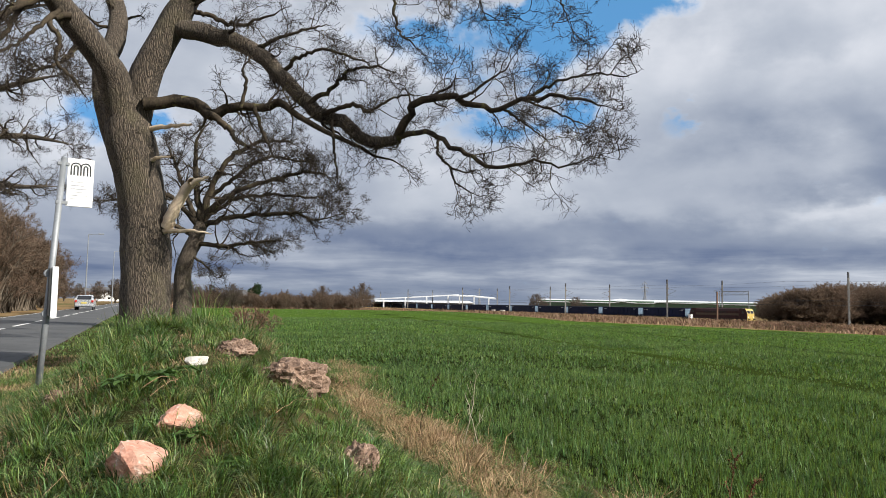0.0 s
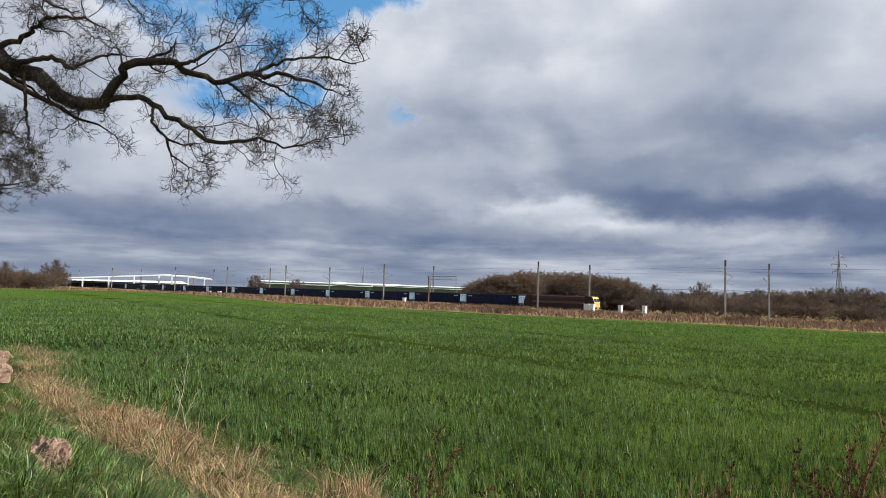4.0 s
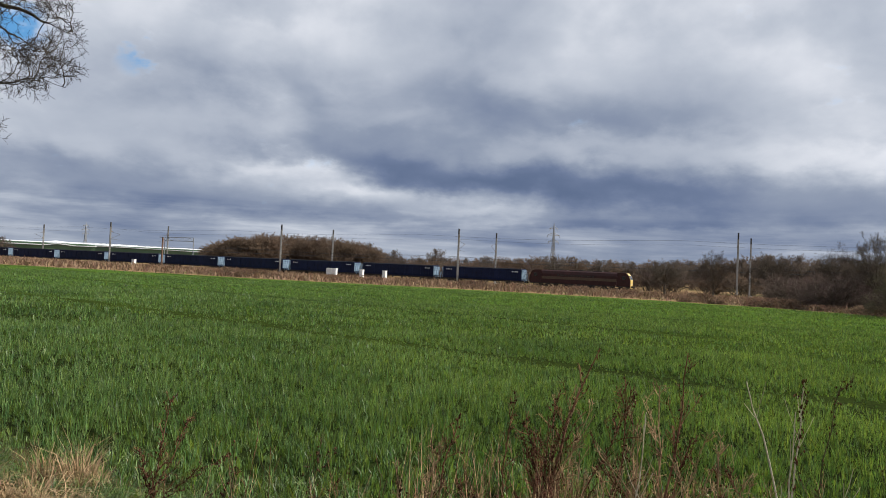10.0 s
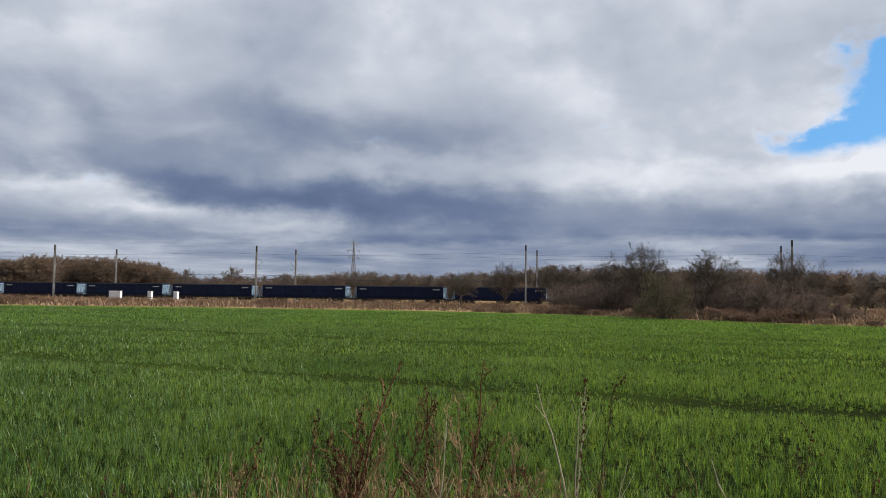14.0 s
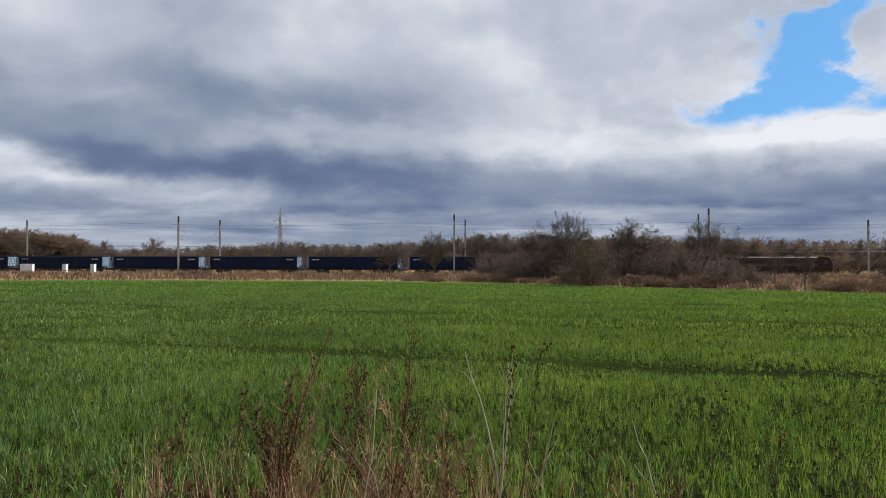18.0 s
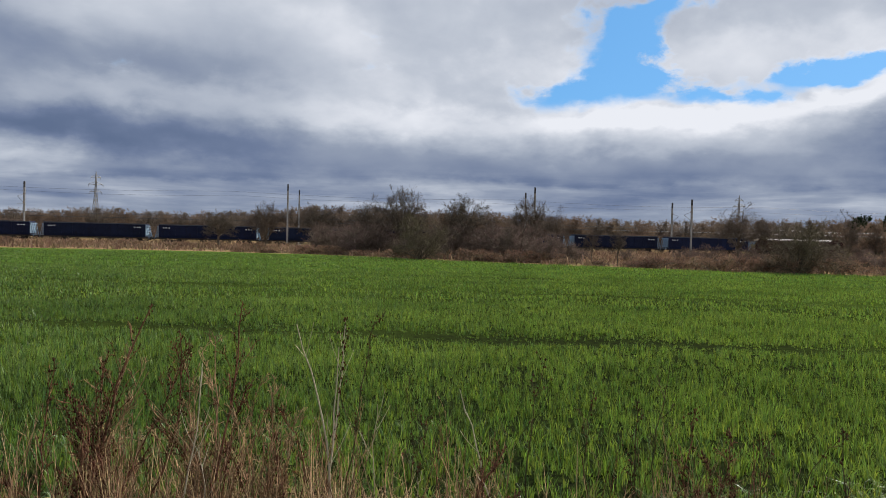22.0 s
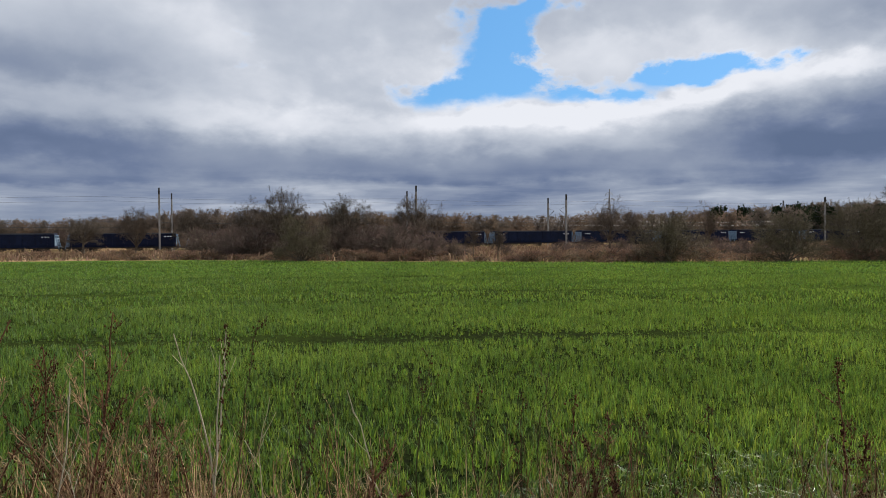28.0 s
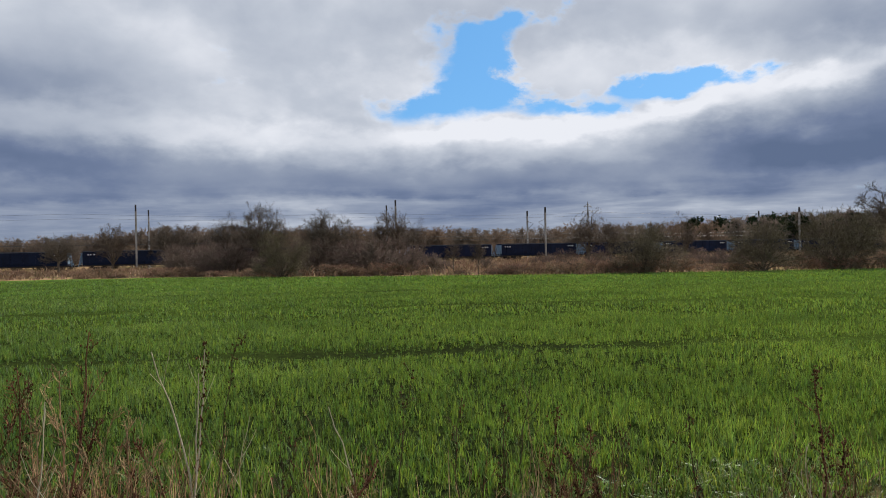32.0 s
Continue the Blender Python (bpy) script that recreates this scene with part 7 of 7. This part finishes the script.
# ---------------- cars ----------------
def build_car(paint, estate, label):
    """A small family car seen from behind; x is its way of travel."""
    c = thing("car", label=label, category="car")
    L, Wd, H = 2.05, 0.86, 1.5
    roof = ((-2.0, 0.55), (-2.05, 0.95), (-1.85, 1.02), (-1.45, 1.42), (-0.9, H), (0.5, H - 0.02), (1.15, 1.05), (1.95, 0.86), (2.1, 0.6), (2.05, 0.32), (-1.98, 0.32))
    body = bmesh.new()
    a = [body.verts.new((x, -Wd * (1 if z < 1.05 else 0.80), z)) for x, z in roof]
    b = [body.verts.new((x, Wd * (1 if z < 1.05 else 0.80), z)) for x, z in roof]
    body.faces.new(a)
    body.faces.new(b[::-1])
    for i in range(len(roof)):
        j = (i + 1) % len(roof)
        body.faces.new((a[j], a[i], b[i], b[j]))
    bmesh.ops.recalc_face_normals(body, faces=body.faces)
    bmesh.ops.bevel(body, geom=body.edges[:], offset=0.05, segments=2, affect="EDGES")
    part("body", body, paint, c, shade=False)
    win = bmesh.new()
    prism(win, ((-1.86, 1.05), (-1.50, 1.40), (-1.47, 1.37), (-1.80, 1.03)), -0.62, 0.62)
    bmesh.ops.recalc_face_normals(win, faces=win.faces)
    bmesh.ops.translate(win, verts=win.verts, vec=(-0.045, 0, 0.03))
    part("rear_window", win, GLASS, c)
    for y in (-1, 1):
        part("side_window", block(-1.2, 0.75, y * 0.74 - 0.05, y * 0.74 + 0.05, 1.10, 1.36, 0.02), GLASS, c)
        part("tail_lamp", block(-2.09, -1.95, y * 0.74 - 0.10, y * 0.74 + 0.10, 0.78, 1.0, 0.02), TAIL_RED, c, "red tail lamp")
        part("mirror", block(0.7, 0.85, y * 0.98 - 0.10, y * 0.98 + 0.10, 0.98, 1.14, 0.03), paint, c)
        for x in (-1.3, 1.3):
            w = part("wheel", bar((x, y * 0.70, 0.32), (x, y * 0.86, 0.32), 0.32, sides=18), RUBBER, c)
            part("rim", bar((x, y * 0.83, 0.32), (x, y * 0.87, 0.32), 0.20, sides=14), GALV, w)
    part("bumper", block(-2.12, -1.9, -0.8, 0.8, 0.40, 0.62, 0.04), paint if estate else RUBBER, c)
    part("number_plate", block(-2.13, -2.10, -0.26, 0.26, 0.66, 0.77), PLATE, c, "yellow rear plate, unreadable")
    return c


car_silver = build_car(CAR_SILVER, True, "silver hatchback driving away along the road")
car_dark = build_car(CAR_DARK, True, "dark saloon car driving away along the road")


# ---------------- street lamps, far buildings, pylons ----------------
def build_street_lamp(az, d, tall):
    p = polar(az, d)
    z = height_at(p.x, p.y)
    s = thing("street_lamp", (p.x, p.y, z), -ROAD_AZ, label="tall grey street lamp beside the road", category="street lamp", group="street lamps")
    part("column", bar((0, 0, -0.2), (0, 0, tall), 0.10, 0.05, 10), GALV, s)
    part("arm", bar((0, 0, tall), (1.3, 0, tall + 0.12), 0.04, 0.035), GALV, s)
    part("lantern", block(1.2, 1.9, -0.13, 0.13, tall + 0.05, tall + 0.20, 0.03), GALV, s)


for spec in ((-40.9, 112, 10.0), (-39.2, 150, 10.0), (-38.4, 190, 10)):
    build_street_lamp(*spec)


def build_house(az, d, wide, deep, eaves, ridge, wall, label, turn=0):
    p = polar(az, d)
    h = thing("house", (p.x, p.y, height_at(p.x, p.y)), -az + turn, label=label, category="house")
    part("wall", block(-wide / 2, wide / 2, -deep / 2, deep / 2, -0.5, eaves), wall, h)
    rf = bmesh.new()
    vs = [rf.verts.new(q) for q in ((-wide / 2 - 0.3, -deep / 2 - 0.3, eaves), (wide / 2 + 0.3, -deep / 2 - 0.3, eaves), (wide / 2 + 0.3, deep / 2 + 0.3, eaves), (-wide / 2 - 0.3, deep / 2 + 0.3, eaves), (-wide / 2 - 0.3, 0, ridge), (wide / 2 + 0.3, 0, ridge))]
    for q in ((0, 1, 5, 4), (2, 3, 4, 5), (1, 2, 5), (3, 0, 4), (3, 2, 1, 0)):
        rf.faces.new([vs[i] for i in q])
    roof = part("roof", rf, SLATE, h)
    part("chimney", block(wide * 0.3, wide * 0.3 + 0.8, -0.4, 0.4, ridge - 0.8, ridge + 1.2), BRICK, roof)
    for i in range(3):
        for z in (1.0, 3.4):
            if z + 1.2 < eaves:
                x = -wide * 0.33 + i * wide * 0.33
                w = part("window", block(x - 0.6, x + 0.6, -deep / 2 - 0.05, -deep / 2 + 0.05, z, z + 1.2), RENDER, h)
                part("pane", block(x - 0.5, x + 0.5, -deep / 2 - 0.07, -deep / 2 - 0.04, z + 0.1, z + 1.1), GLASS, w)


build_house(-39.4, 430, 12, 8, 5.0, 7.5, RENDER, "white rendered house at the end of the road")
build_house(-38.0, 450, 14, 8, 5.0, 7.5, BRICK, "brick house at the end of the road")
build_house(-40.6, 450, 12, 8, 5.0, 7.0, BRICK, "distant brick house behind trees")
build_house(-30.2, 300, 10, 8, 3.5, 6.0, RENDER, "distant white bungalow beyond the field")


def build_shed(az0, az1, d, profile, label, wall, columns, fascia=1.7):
    """A long industrial shed: the roof's profile as (share of the length, height) along its front."""
    a, b = polar(az0, d), polar(az1, d)
    mid, half = (a + b) / 2, (b - a).length / 2
    s = thing("warehouse", (mid.x, mid.y, -2.0), -(az0 + az1) / 2, label=label, category="warehouse")
    deep = 45
    rf = bmesh.new()
    front, back, under = ([rf.verts.new((-half + 2 * half * f, y, z + 2 - drop)) for f, z in profile] for y, drop in ((-deep / 2, fascia), (deep / 2, 0), (-deep / 2, fascia + 0.5)))
    for i in range(len(profile) - 1):
        rf.faces.new((front[i], front[i + 1], back[i + 1], back[i]))
        rf.faces.new((under[i], under[i + 1], front[i + 1], front[i]))
    part("roof", rf, ROOF_WHITE, s, "white metal roof and fascia")
    low = min(z for f, z in profile)
    if wall:
        part("front_wall", block(-half + 1, half - 1, -deep / 2 + 1.0, -deep / 2 + 1.4, -1, low + 1.0), wall, s)
    for i in range(columns):
        f = (i + 0.5) / columns
        x = -half + 2 * half * f
        top = float(np.interp(f, [q[0] for q in profile], [q[1] for q in profile])) + 1.2
        part("column", block(x - 0.35, x + 0.35, -deep / 2 - 0.35, -deep / 2 + 0.35, -1, top), ROOF_WHITE, s)


build_shed(-22.0, -14.2, 430, ((0, 3.9), (1, 8.0)), "open-sided industrial canopy with a rising white roof", None, 5, 0.55)
build_shed(-14.4, -11.2, 425, ((0, 7.9), (0.5, 7.6), (1, 6.6)), "white flat-roofed end bay of an industrial canopy", None, 3, 1.0)
build_shed(-20.5, -13.0, 470, ((0, 3.9), (1, 4.6)), "low brown storage shed behind an open canopy", SHED_DARK, 0)
build_shed(-7.8, 0.6, 600, ((0, 8.4), (0.62, 8.0), (0.72, 9.2), (0.86, 8.0), (1, 8.4)), "long low warehouse with white roof", SHED_GREEN, 0, 2.4)
build_shed(-2.0, 8.4, 700, ((0, 9.6), (0.3, 9.8), (1, 8.6)), "distant low warehouse with a white roof", SHED_GREEN, 0, 2.6)


def build_pylon(az, d, tall):
    p = polar(az, d)
    s = thing("pylon", (p.x, p.y, -2.0), -az + 35, label="grey lattice electricity pylon on the horizon", category="pylon", group="pylons")
    w0, w1 = tall * 0.06, tall * 0.015
    r = tall * 0.004 + d * 0.00012
    for sx_ in (-1, 1):
        for sy_ in (-1, 1):
            leg = bmesh.new()
            rod(leg, (sx_ * w0, sy_ * w0, 0), (sx_ * w1, sy_ * w1, tall * 0.62), r, sides=4)
            rod(leg, (sx_ * w1, sy_ * w1, tall * 0.62), (0, 0, tall), r, sides=4)
            part("leg", leg, PYLON, s)
    lat = bmesh.new()
    for i in range(9):
        t0, t1 = i / 9, (i + 1) / 9
        h0, h1 = tall * 0.62 * t0, tall * 0.62 * t1
        a, b = w0 + (w1 - w0) * t0, w0 + (w1 - w0) * t1
        for q in (-1, 1):
            rod(lat, (-a, q * a, h0), (b, q * b, h1), r * 0.6, sides=4)
            rod(lat, (a, q * a, h0), (-b, q * b, h1), r * 0.6, sides=4)
            rod(lat, (q * a, -a, h0), (q * b, b, h1), r * 0.6, sides=4)
    part("lattice", lat, PYLON, s)
    for z, half in ((0.66, 0.11), (0.78, 0.135), (0.90, 0.09)):
        arm = bmesh.new()
        for q in (-1, 1):
            rod(arm, (0, 0, tall * z), (q * tall * half, 0, tall * z), r * 0.9, sides=4)
            rod(arm, (0, 0, tall * (z + 0.05)), (q * tall * half, 0, tall * z), r * 0.7, sides=4)
            rod(arm, (q * tall * half, 0, tall * z), (q * tall * half, 0, tall * (z - 0.04)), r * 0.8, sides=4)
        part("cross_arm", arm, PYLON, s)


for spec in ((34.2, 480, 35.0), (81.0, 520, 33.0), (0.0, 900, 36.0), (-12.4, 1150, 30.0), (-21.0, 1100, 28.0)):
    build_pylon(*spec)



# ---------------- movement ----------------
def motions():
    """The train runs along the line; two cars drive away."""
    times = (0.0, 4.0, 8.0, 12.0, 16.0, 20.0, 24.0, 28.0, 32.0)
    for ob, offset in train:
        walk(ob, [(t, Matrix.Translation(rail_point(train_way(t) + offset, 0.0, RAIL_Z)) @ pose(0, 0, 0, 0, 0, RAIL_TURN)) for t in times])
    heading = 90 - ROAD_AZ
    for ob, start, speed, side in ((car_silver, 83.0, 29.0, -5.6), (car_dark, 15.0, 26.0, -5.65)):
        walk(ob, [(t, Matrix.Translation(road_point(start + speed * t, side, 0.44)) @ pose(0, 0, 0, 0, 0, heading)) for t in times])


motions()
